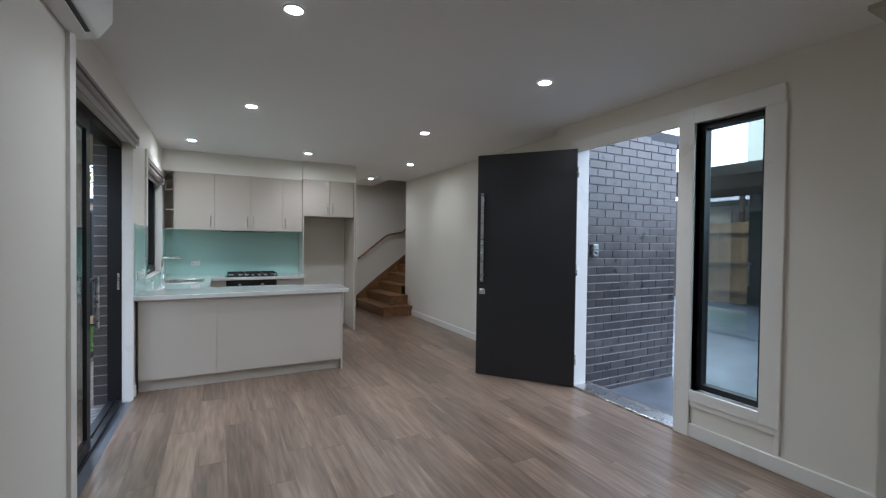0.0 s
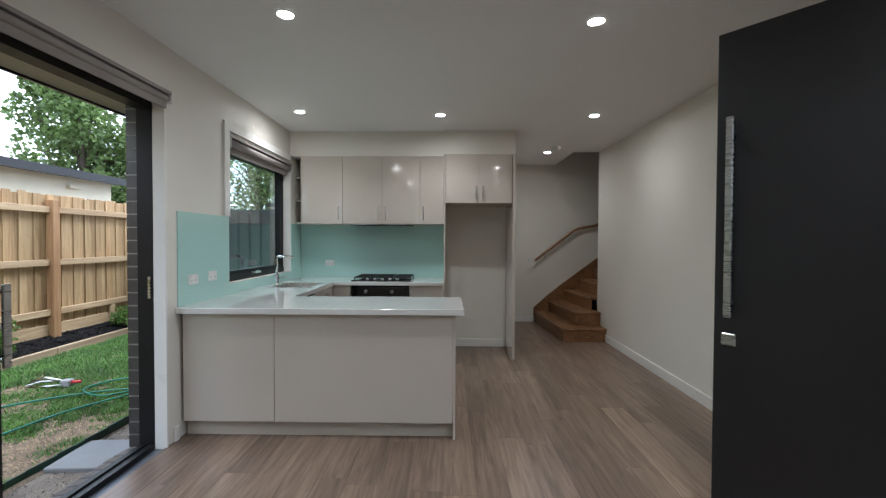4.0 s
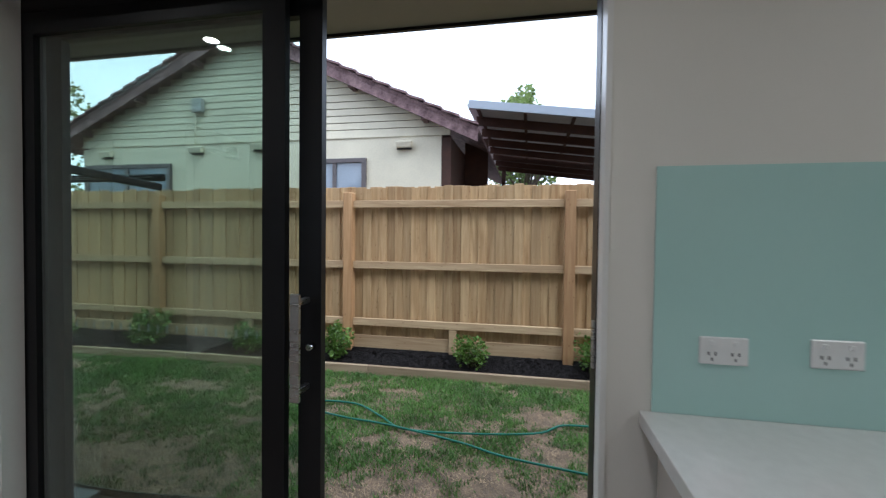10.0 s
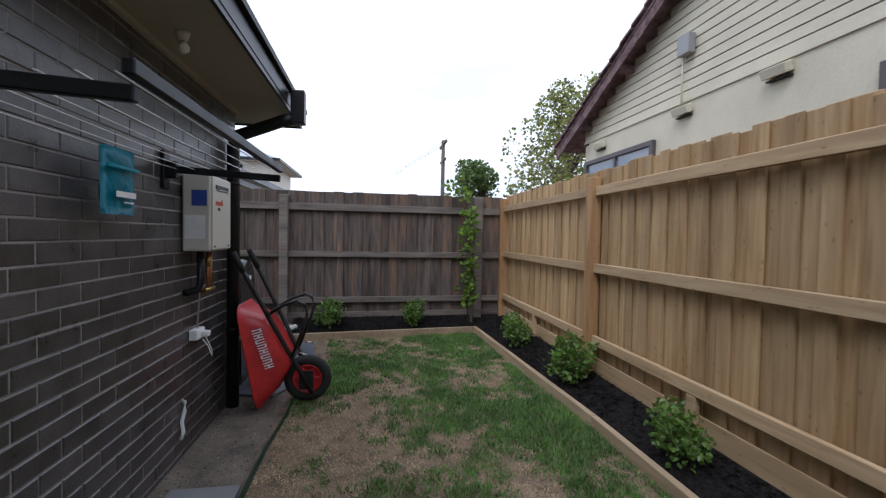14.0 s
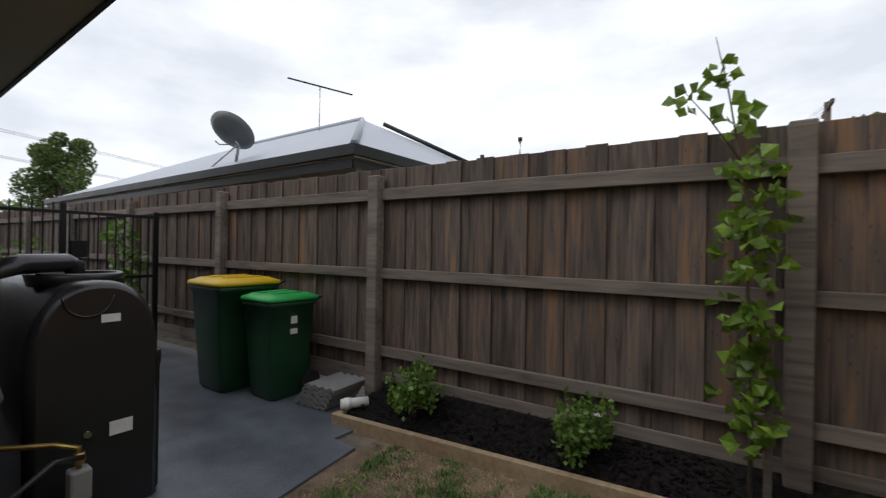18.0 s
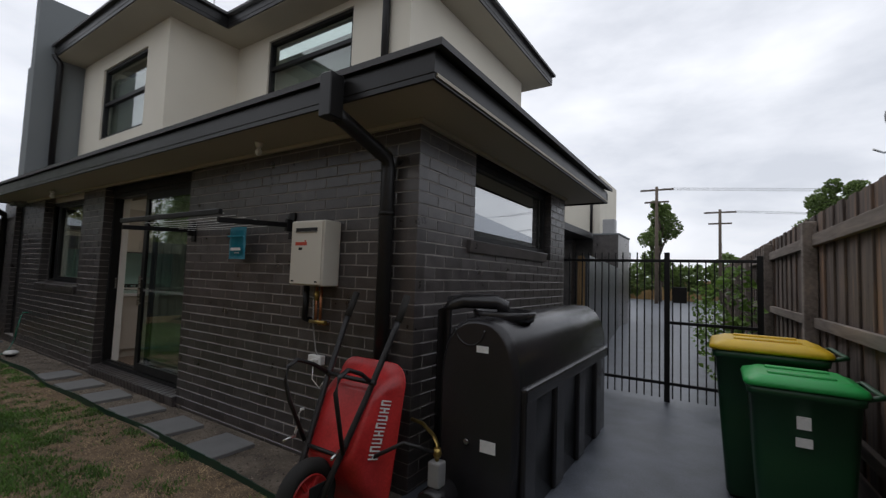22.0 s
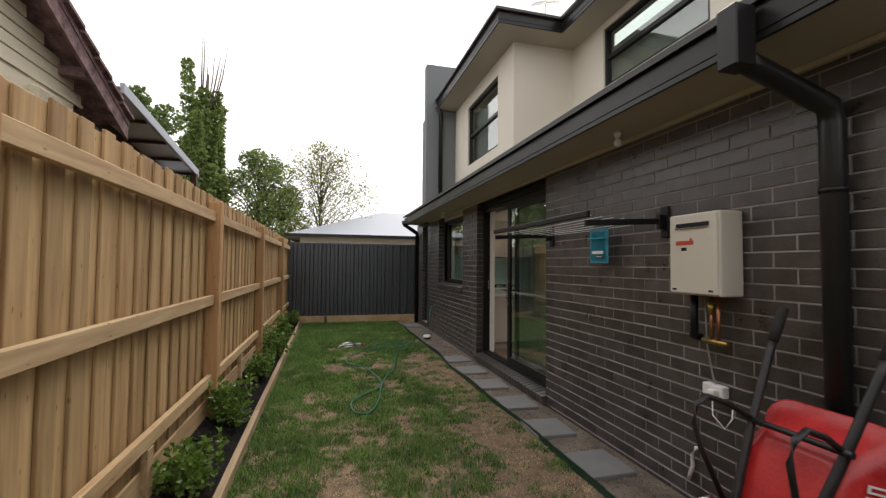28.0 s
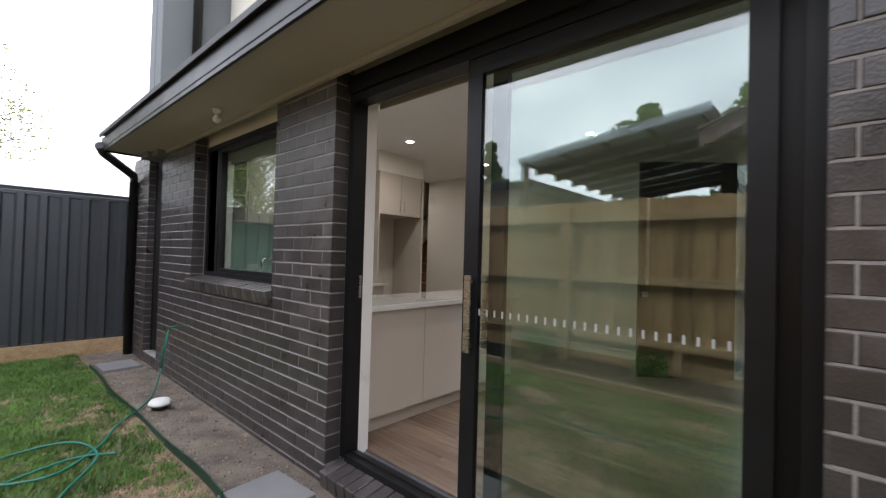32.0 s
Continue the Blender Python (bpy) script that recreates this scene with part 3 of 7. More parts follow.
gutter_run([(5.3, UY - 0.47, 5.23), (0.95, UY - 0.47, 5.23), (0.95, -0.53, 5.23), (-0.13, -0.53, 5.23), (-0.13, 3.28, 5.23)][::-1], "gutter_upper")
structure("fascia_upper", boxes((0.955, UY - 0.465, 5.06, 5.3, UY - 0.445, 5.215), (0.955, UY - 0.445, 5.06, 0.975, -0.52, 5.215), (-0.125, -0.525, 5.06, 0.955, -0.505, 5.215), (-0.125, -0.505, 5.06, -0.105, 3.28, 5.215), (5.28, UY - 0.445, 5.06, 5.3, -3.4, 5.215)), GUTTER, "charcoal fascia board", "fascia")
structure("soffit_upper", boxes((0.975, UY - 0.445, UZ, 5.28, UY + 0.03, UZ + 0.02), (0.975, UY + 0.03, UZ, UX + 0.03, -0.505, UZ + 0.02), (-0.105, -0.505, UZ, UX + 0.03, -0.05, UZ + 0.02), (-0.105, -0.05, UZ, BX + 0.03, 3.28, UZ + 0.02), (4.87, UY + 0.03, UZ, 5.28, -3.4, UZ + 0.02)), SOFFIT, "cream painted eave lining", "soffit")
slope("roof_upper_west", [(0.9, -4.32, 5.24), (2.9, -2.3, 6.0), (2.9, 3.0, 6.0), (0.9, 3.27, 5.24)], ROOF, "charcoal tiled hip roof")
slope("roof_upper_south", [(0.9, -4.32, 5.24), (5.35, -4.32, 5.24), (3.4, -2.3, 6.0), (2.9, -2.3, 6.0)], ROOF, "charcoal tiled hip roof")
slope("roof_upper_east", [(5.35, -4.32, 5.24), (5.35, -3.4, 5.24), (4.0, -2.5, 5.766), (4.0, 3.0, 5.766), (3.4, 3.0, 6.0), (3.4, -2.3, 6.0)], ROOF, "charcoal tiled hip roof")
slope("roof_upper_bay", [(-0.18, -0.58, 5.24), (1.0, -0.58, 5.24), (1.6, 1.4, 5.75), (0.9, 1.4, 5.75), (0.9, 3.27, 5.75), (-0.18, 3.27, 5.24)], ROOF, "charcoal tiled hip roof")

# ---- ground ----
structure("ground", boxes((-400, -400, -0.9, 400, 400, -0.4)), DIRT, "far ground reaching the horizon", "ground")
structure("yard_soil", boxes((-3.9, -8.6, -0.39, -0.2, 5.2, GROUND)), DIRT, "bare sandy soil under the lawn", "ground")
structure("concrete_path", prism([(-0.9, -5.85), (-0.72, -7.03), (-0.498, -7.04), (-0.498, -7.85), (4.0, -7.62), (16.0, -7.05), (16.0, -5.15), (4.0, -5.15), (WX, SY), (-0.62, -5.2)], -0.39, PATH_Z), CONCRETE, "blue-grey coloured concrete path", "path")
structure("driveway", boxes((4.06, -5.14, -0.39, 40, 30, -0.15), (16.01, -30, -0.39, 60, -5.14, -0.15)), CONCRETE, "blue-grey concrete driveway", "driveway")

# ---- sliding door, windows, front door ----
def pane_part(bm, parent, mat=None):
    ob = part("pane", bm, mat or PANE, parent)
    ob.visible_shadow = False
    return ob


door = thing("door_1", "black aluminium sliding glass door, half open to the yard", "sliding door", (-0.12, -1.15, 0), kind="structure")
part("door_frame", boxes((-0.17, SD[0], 0.0, -0.07, SD[0] + 0.05, 2.25), (-0.17, -0.08, 0.0, -0.07, SD[1], 2.25), (-0.17, SD[0] + 0.05, 2.2, -0.07, -0.08, 2.25), (-0.17, SD[0] + 0.05, -0.03, -0.07, -0.08, 0.022), (-0.125, SD[0] + 0.05, 0.022, -0.115, -0.08, 0.034)), BLACK, door)
part("head_panel", B(-0.19, SD[0], 2.252, -0.08, SD[1], SOFFIT_Z - 0.004), BLACK, door, "black panel above the door")
part("reveal", boxes((-0.068, -0.078, 0.0, 0.012, -0.062, 2.27), (-0.068, -2.212, 0.0, 0.012, -2.196, 2.27), (-0.068, -2.196, 2.255, 0.012, -0.078, 2.27)), TRIM, door, "white painted door reveal")
for y0, y1, x0, x1, leaf in ((-2.218, -1.08, -0.1, -0.072, "fixed_panel"), (-2.16, -0.975, -0.16, -0.128, "sliding_panel")):
    p = part(leaf, boxes((x0, y0, 0.03, x1, y0 + 0.075, 2.2), (x0, y1 - 0.085, 0.03, x1, y1, 2.2), (x0, y0 + 0.075, 2.12, x1, y1 - 0.085, 2.2), (x0, y0 + 0.075, 0.03, x1, y1 - 0.085, 0.12)), BLACK, door)
    pane_part(B((x0 + x1) / 2 - 0.003, y0 + 0.07, 0.11, (x0 + x1) / 2 + 0.003, y1 - 0.08, 2.13), p)
for k in range(24):
    part("safety_mark", B(-0.1482, -2.05 + 0.0425 * k, 0.985, -0.1472, -2.05 + 0.0425 * k + 0.009, 1.015), FROSTED, door, "short pale safety mark on the glass")
for sx, x0, out in ((-1, -0.16, 0.02), (1, -0.128, 0.075)):
    part("handle", soften(boxes((x0, -1.035, 0.83, x0 + sx * out, -1.015, 0.85), (x0, -1.035, 1.13, x0 + sx * out, -1.015, 1.15), (x0 + sx * out, -1.042, 0.81, x0 + sx * (out + 0.015), -1.008, 1.17)), 0.003), STEEL, door, "satin steel pull handle")
part("lock_barrel", turned(lathe([(0.012, 0), (0.012, 0.03), (0.009, 0.034)], 14), pose(-0.128, -1.005, 0.98, 0, 90, 0)), CHROME, door)
part("latch_keep", B(-0.1, -0.088, 0.98, -0.085, -0.08, 1.12), STEEL, door)
sill = thing("door_sill", "charcoal brick-on-edge sill below the sliding door", "door sill", (WX, -1.15, GROUND), kind="structure")
for k in range(26):
    y = SD[0] + 0.002 + k * 0.0862
    part("brick", turned(B(-0.14, 0, -0.1, 0.1, 0.076, 0.0, 0.004), pose(-0.18, y, -0.018, 0, -9, 0)), BRICK, sill)


def roller_blind(y0, y1, z, x, label, d=0.085):
    b = thing("roller_blind", label, "blind", (x, (y0 + y1) / 2, z), group="roller blinds")
    part("cassette", boxes((x, y0, z + d, x + d, y1, z + d + 0.02), (x, y0, z, x + 0.012, y1, z + d)), BLIND, b)
    part("roll", tube([(x + d * 0.55, y0 + 0.01, z + d * 0.55), (x + d * 0.55, y1 - 0.01, z + d * 0.55)], d * 0.38, 20), BLIND, b)
    part("hem_bar", B(x + 0.02, y0 + 0.012, z - 0.035, x + 0.03, y1 - 0.012, z + 0.02, 0.004), BLIND, b)
    for y in (y0 - 0.006, y1):
        part("end_bracket", B(x, y, z - 0.002, x + d, y + 0.006, z + d + 0.022, 0.002), WHITE_PLASTIC, b)


roller_blind(-2.2, -0.07, 2.235, 0.002, "grey roller blind rolled up above the sliding door", 0.055)
roller_blind(0.76, 2.14, 2.135, -0.06, "grey roller blind rolled up in the kitchen window")

win = thing("window_1", "black aluminium kitchen window with an awning sash", "window", (-0.1, 1.45, 0.99), kind="structure")
part("window_frame", frame_yz(-0.16, -0.08, 0.745, 2.4, 0.995, 2.28, 0.05), BLACK, win)
part("mullion", B(-0.155, 2.1, 1.045, -0.085, 2.15, 2.23), BLACK, win)
part("infill_panel", B(-0.14, 2.15, 1.045, -0.1, 2.35, 2.23), BLACK, win)
part("sash", frame_yz(-0.15, -0.09, 0.8, 2.1, 1.046, 2.228, 0.035), BLACK, win)
pane_part(B(-0.123, 0.83, 1.08, -0.117, 2.07, 2.2), win)
part("winder", soften(boxes((-0.09, 1.32, 1.03, -0.06, 1.5, 1.05), (-0.07, 1.38, 1.045, -0.055, 1.44, 1.06)), 0.003), CHROME, win)
part("architrave", soften(boxes((0.0, 0.66, 1.557, 0.018, 0.74, 2.34), (0.0, 0.74, 2.27, 0.018, 2.14, 2.34), (-0.078, 0.742, 0.995, 0.0, 0.752, 2.268), (-0.078, 0.752, 2.256, 0.0, 2.16, 2.268), (-0.078, 2.15, 0.995, 0.0, 2.158, 2.256)), 0.002), TRIM, win, "white painted window trim")
ksill = thing("window_sill_bricks", "charcoal sloping brick sill under the kitchen window", "window sill", (WX, 1.5, 0.85), kind="structure")
for k in range(20):
    part("brick", turned(B(-0.14, 0, -0.1, 0.1, 0.076, 0.0, 0.004), pose(-0.19, KW[0] - 0.01 + k * 0.0862, 0.995, 0, -12, 0)), BRICK, ksill)

win = thing("window_2", "black aluminium highlight window in the brick wall", "window", (1.5, SY + 0.1, 1.6), kind="structure")
part("window_frame", frame_xz(SY + 0.08, SY + 0.17, 0.53, 2.41, 1.6, 2.31, 0.055), BLACK, win)
pane_part(B(0.58, SY + 0.12, 1.65, 2.36, SY + 0.126, 2.26), win, DARK_PANE)
part("head_panel", B(0.53, SY + 0.05, 2.312, 2.41, SY + 0.11, SOFFIT_Z), BLACK, win)
part("sill_tile", soften(turned(boxes((0.4, -0.04, -0.1, 2.2, 0.1, 0.0)), pose(0, SY, 1.6, 8)), 0.004), BRICK, win, "charcoal brick sill")


def upper_window(y0, y1, z0, z1, x, name):
    w = thing(name, "black framed upper-storey window with a pale blind", "window", (x, (y0 + y1) / 2, z0), kind="structure")
    part("window_frame", frame_yz(x + 0.03, x + 0.11, y0, y1, z0, z1, 0.05), BLACK, w)
    mid = z0 + 0.5 * (z1 - z0)
    part("transom", B(x + 0.035, y0 + 0.05, mid - 0.03, x + 0.105, y1 - 0.05, mid + 0.03), BLACK, w)
    pane_part(B(x + 0.066, y0 + 0.05, z0 + 0.05, x + 0.072, y1 - 0.05, mid - 0.03), w)
    pane_part(B(x + 0.066, y0 + 0.05, mid + 0.03, x + 0.072, y1 - 0.05, z1 - 0.05), w)
    part("blind", B(x + 0.16, y0, z0, x + 0.165, y1, z1 - 0.25), BLIND, w, "pale grey-green blind half drawn")


upper_window(0.6, 2.3, 3.5, 4.78, BX, "window_3")
upper_window(-2.8, -0.93, 4.05, 4.95, UX, "window_4")

HX, HY = 3.79, -1.52
ang = math.degrees(math.atan2(-0.73 - HY, 3.15 - HX))
fd = thing("door_2", "charcoal painted front door standing open, long steel pull handle", "front door", (HX, HY, 0.01), ang, kind="structure")
LEAF_W = 1.02
local("door_leaf", B(0, -0.02, 0, LEAF_W, 0.02, 2.34, 0.003), FRONT_DOOR, fd)
for s in (1, -1):
    local("pull_handle", soften(boxes((LEAF_W - 0.085, s * 0.055, 1.0, LEAF_W - 0.055, s * 0.075, 1.93), (LEAF_W - 0.08, s * 0.02, 1.06, LEAF_W - 0.06, s * 0.055, 1.08), (LEAF_W - 0.08, s * 0.02, 1.85, LEAF_W - 0.06, s * 0.055, 1.87)) if s > 0 else boxes((LEAF_W - 0.085, -0.075, 1.0, LEAF_W - 0.055, -0.055, 1.93), (LEAF_W - 0.08, -0.055, 1.06, LEAF_W - 0.06, -0.02, 1.08), (LEAF_W - 0.08, -0.055, 1.85, LEAF_W - 0.06, -0.02, 1.87)), 0.003), STEEL, fd, "long satin steel pull handle")
    local("lock_plate", B(LEAF_W - 0.095, s * 0.02, 0.86, LEAF_W - 0.035, s * 0.034, 0.92, 0.004), STEEL, fd)
for z in (0.22, 1.1, 2.06):
    local("hinge", tube([(-0.008, 0.02, z), (-0.008, 0.02, z + 0.1)], 0.009, 10), STEEL, fd)
ent = thing("door_frame_2", "white timber entry frame with a black-framed sidelight", "door frame", (3.87, -2.3, 0), kind="structure")
part("jamb", soften(boxes((3.782, -1.508, 0, 3.96, -1.488, 2.37), (3.782, -2.57, 2.37, 3.96, -1.488, 2.39), (3.776, -2.69, 0, 3.965, -2.57, 2.4)), 0.003), TRIM, ent)
part("architrave", soften(boxes((3.782, -1.488, 0, 3.8, -1.43, 2.45), (3.778, -3.26, 2.32, 3.8, -1.488, 2.44), (3.778, -3.27, 0.27, 3.8, -3.15, 2.32), (3.778, -3.15, 0.27, 3.8, -2.69, 0.35), (3.786, -2.69, 0.1, 3.8, -2.6, 0.27), (3.786, -3.27, 0.11, 3.8, -3.24, 0.27), (3.786, -3.24, 0.23, 3.8, -2.69, 0.27)), 0.003), TRIM, ent)
part("threshold", soften(boxes((3.79, -2.57, 0.0, 3.98, -1.5, 0.018)), 0.003), STEEL, ent, "aluminium door threshold")
part("sidelight_frame", frame_yz(3.85, 3.92, -3.15, -2.69, 0.35, 2.32, 0.042), BLACK, ent)
pane_part(B(3.883, -3.11, 0.39, 3.889, -2.73, 2.28), ent)

# ---- kitchen ----
def bar_handle(x, y, z, length, out, parent, up=True):
    """A slim bow handle; out is the way that it stands off."""
    o = Vector(out) * 0.026
    a, b = (Vector((x, y, z)), Vector((x, y, z + length))) if up else (Vector((x, y, z)), Vector((x + length * (0 if abs(out[0]) else 1), y + length * (1 if abs(out[0]) else 0), z)))
    part("handle", tube([a, a + o, b + o, b], 0.005, 8), CHROME, parent, "slim chrome bow handle")


def cupboard(name, label, x0, x1, y0, y1, z0, z1, doors, facing="y", category="cabinet", group="", handles=()):
    """A carcass with door fronts on its low-y side (facing y) or its high-x side (facing x)."""
    c = thing(name, label, category, ((x0 + x1) / 2, (y0 + y1) / 2, z0), group=group)
    part("carcass", B(x0 + 0.001, y0 + (0.02 if facing == "y" else 0.001), z0, x1 - (0.02 if facing == "x" else 0.001), y1, z1), CABINET_IN, c)
    edge = [x0, *doors, x1] if facing == "y" else [y0, *doors, y1]
    for i, (a, b) in enumerate(zip(edge, edge[1:])):
        if facing == "y":
            d = part("door", B(a + 0.0015, y0, z0 + 0.001, b - 0.0015, y0 + 0.018, z1 - 0.001, 0.0015), CABINET, c)
        else:
            d = part("door", B(x1 - 0.018, a + 0.0015, z0 + 0.001, x1, b - 0.0015, z1 - 0.001, 0.0015), CABINET, c)
        if i < len(handles) and handles[i] is not None:
            hx, hz, hl = handles[i]
            bar_handle(hx if facing == "y" else x1, y0 if facing == "y" else hx, hz, hl, (0, -1, 0) if facing == "y" else (1, 0, 0), d)
    return c


cupboard("wall_cabinet", "beige gloss wall cupboard above the splashback", 0.145, 0.613, 2.14, 2.5, 1.55, 2.334, (), group="kitchen wall cupboards", handles=((0.57, 1.6, 0.15),))
cupboard("wall_cabinet", "beige gloss wall cupboard with two doors over the range hood", 0.613, 1.513, 2.14, 2.5, 1.55, 2.334, (1.074,), group="kitchen wall cupboards", handles=((1.03, 1.6, 0.15), (1.118, 1.6, 0.15)))
cupboard("wall_cabinet", "narrow beige gloss wall cupboard", 1.513, 1.79, 2.14, 2.5, 1.55, 2.334, (), group="kitchen wall cupboards", handles=((1.555, 1.6, 0.15),))
hood = thing("range_hood", "slide-out range hood below the wall cupboards", "range hood", (1.06, 2.3, 1.535))
part("body", B(0.7, 2.16, 1.535, 1.42, 2.48, 1.549, 0.002), BLACK, hood)
part("front_lip", B(0.7, 2.145, 1.537, 1.42, 2.158, 1.549, 0.002), STEEL, hood)
op = thing("open_shelf", "open beige corner shelf unit with curved shelves", "shelf unit", (0.07, 2.32, 1.55))
part("back", B(0.002, 2.478, 1.55, 0.144, 2.498, 2.334), CABINET_IN, op)
part("side", B(0.126, 2.15, 1.55, 0.144, 2.478, 2.334), CABINET_IN, op)
for z in (1.552, 1.81, 2.08, 2.316):
    pts = [(0.004, 2.476), (0.004, 2.36)] + [(0.126 - 0.122 * math.cos(a), 2.36 - 0.19 * math.sin(a)) for a in (radians(15 * i) for i in range(1, 7))] + [(0.125, 2.476)]
    part("shelf", prism(pts, z, z + 0.016), CABINET, op)
fr = cupboard("fridge_cabinet", "beige gloss two-door cupboard over the empty fridge space", 1.812, 2.574, 2.08, 2.655, 1.79, 2.349, (2.195,), handles=((2.155, 1.84, 0.14), (2.235, 1.84, 0.14)))
part("side_panel", B(1.792, 2.06, 0.0, 1.81, 2.655, 2.349, 0.001), CABINET, fr)
part("side_panel", B(2.576, 2.06, 0.0, 2.608, 2.655, 2.349, 0.001), CABINET, fr)

BT = 0.9
bench = thing("benchtop", "glossy white stone U-shaped kitchen benchtop", "benchtop", (0.9, 1.0, 0.86))
part("peninsula_top", B(0.002, 0.025, BT - 0.04, 1.95, 0.66, BT, 0.003, 2), BENCH, bench)
part("sink_run_top", soften(boxes((0.002, 0.661, BT - 0.04, 0.585, 1.28, BT), (0.002, 1.28, BT - 0.04, 0.11, 1.72, BT), (0.5, 1.28, BT - 0.04, 0.585, 1.72, BT), (0.002, 1.72, BT - 0.04, 0.585, 1.879, BT)), 0.001), BENCH, bench)
part("stove_run_top", B(0.002, 1.88, BT - 0.04, 1.79, 2.494, BT, 0.003, 2), BENCH, bench)
sink = thing("kitchen_sink", "stainless steel inset kitchen sink", "sink", (0.3, 1.5, 0.72))
part("bowl", boxes((0.112, 1.282, 0.72, 0.498, 1.718, 0.725), (0.112, 1.282, 0.725, 0.118, 1.718, BT + 0.002), (0.492, 1.282, 0.725, 0.498, 1.718, BT + 0.002), (0.118, 1.282, 0.725, 0.492, 1.288, BT + 0.002), (0.118, 1.712, 0.725, 0.492, 1.718, BT + 0.002)), STEEL, sink)
part("rim", soften(boxes((0.1, 1.27, BT + 0.001, 0.12, 1.73, BT + 0.004), (0.49, 1.27, BT + 0.001, 0.51, 1.73, BT + 0.004), (0.12, 1.27, BT + 0.001, 0.49, 1.29, BT + 0.004), (0.12, 1.71, BT + 0.001, 0.49, 1.73, BT + 0.004)), 0.001), STEEL, sink)
part("drain", lathe([(0.04, 0), (0.04, 0.004), (0.03, 0.006)], 20, at=(0.3, 1.5, 0.725)), CHROME, sink)
tap = thing("kitchen_tap", "chrome square-neck mixer tap behind the sink", "tap", (0.06, 1.6, BT))
part("base", lathe([(0.026, 0), (0.026, 0.012), (0.02, 0.02), (0.02, 0.1), (0.017, 0.105)], 18, at=(0.06, 1.6, BT)), CHROME, tap)
part("spout", tube([(0.06, 1.6, BT + 0.1), (0.06, 1.6, BT + 0.265), (0.066, 1.595, BT + 0.28), (0.085, 1.585, BT + 0.288), (0.26, 1.51, BT + 0.29)], [0.013, 0.013, 0.014, 0.013, 0.012], 14), CHROME, tap)
part("lever", tube([(0.075, 1.6, BT + 0.06), (0.12, 1.615, BT + 0.075), (0.15, 1.62, BT + 0.078)], 0.006, 10), CHROME, tap)

pen = thing("peninsula_cabinet", "beige laminate back of the kitchen peninsula with a recessed plinth", "cabinet", (0.95, 0.3, 0))
for a, b in ((0.03, 0.655), (0.658, 1.875)):
    part("back_panel", B(a, 0.066, 0.115, b, 0.084, BT - 0.041, 0.0015), CABINET, pen)
part("end_panel", B(1.877, 0.066, 0.0, 1.895, 0.62, BT - 0.041, 0.0015), CABINET, pen)
part("plinth", B(0.02, 0.126, 0.0, 1.876, 0.142, 0.114), CABINET_IN, pen, "brushed grey plinth")
part("carcass", boxes((0.02, 0.086, 0.116, 1.875, 0.6, BT - 0.042)), CABINET_IN, pen)
cupboard("base_cabinet", "beige gloss sink cupboard with two doors", 0.002, 0.56, 1.26, 1.92, 0.115, BT - 0.042, (1.59,), facing="x", group="kitchen base cupboards", handles=((1.55, 0.68, 0.13), (1.63, 0.68, 0.13)))
dw = thing("dishwasher", "dark built-in dishwasher under the benchtop", "dishwasher", (0.3, 0.95, 0.0))
part("body", B(0.02, 0.665, 0.1, 0.545, 1.255, BT - 0.043), BLACK, dw)
part("door", B(0.545, 0.668, 0.11, 0.562, 1.252, BT - 0.045, 0.003), BLACK_GLASS, dw)
part("control_strip", B(0.562, 0.67, 0.76, 0.566, 1.25, 0.84, 0.001), STEEL, dw)
cupboard("base_cabinet", "beige gloss corner base cupboard", 0.562, 0.76, 1.92, 2.49, 0.115, BT - 0.042, (), group="kitchen base cupboards")
cupboard("base_cabinet", "beige gloss base cupboard beside the oven", 1.41, 1.79, 1.92, 2.49, 0.115, BT - 0.042, (), group="kitchen base cupboards", handles=((1.43, 0.68, 0.13),))
structure("plinth_kitchen", boxes((0.51, 0.67, 0.0, 0.525, 1.98, 0.113), (0.525, 1.965, 0.0, 1.785, 1.98, 0.113)), CABINET_IN, "recessed grey kitchen plinth", "plinth")
ov = thing("wall_oven", "black glass under-bench oven with steel knobs", "oven", (1.08, 2.2, 0.12))
part("body", B(0.765, 1.94, 0.12, 1.405, 2.48, BT - 0.045), BLACK, ov)
part("control_panel", B(0.77, 1.915, 0.735, 1.4, 1.94, 0.845, 0.003), BLACK_GLASS, ov)
part("oven_door", B(0.77, 1.912, 0.16, 1.4, 1.94, 0.728, 0.004), BLACK_GLASS, ov)
part("trim_strip", B(0.77, 1.91, 0.728, 1.4, 1.916, 0.736), STEEL, ov)
part("door_handle", tube([(0.85, 1.912, 0.68), (0.85, 1.875, 0.68), (1.32, 1.875, 0.68), (1.32, 1.912, 0.68)], 0.009, 10), STEEL, ov)
for kx in (0.93, 1.22):
    part("knob", turned(lathe([(0.02, 0), (0.02, 0.016), (0.015, 0.022)], 18), pose(kx, 1.915, 0.79, 90)), STEEL, ov)
ck = thing("gas_cooktop", "black gas cooktop with cast iron trivets and steel knobs", "cooktop", (1.09, 2.2, BT))
part("hob_plate", B(0.75, 1.97, BT, 1.43, 2.45, BT + 0.012, 0.004), BLACK_GLASS, ck)
for cx, cy, r in ((0.9, 2.32, 0.038), (0.9, 2.1, 0.03), (1.12, 2.22, 0.055), (1.32, 2.33, 0.03), (1.32, 2.1, 0.038)):
    part("burner", lathe([(r, 0), (r, 0.012), (r * 0.75, 0.014), (r * 0.75, 0.024), (r * 0.2, 0.026)], 20, at=(cx, cy, BT + 0.012)), CAST, ck)
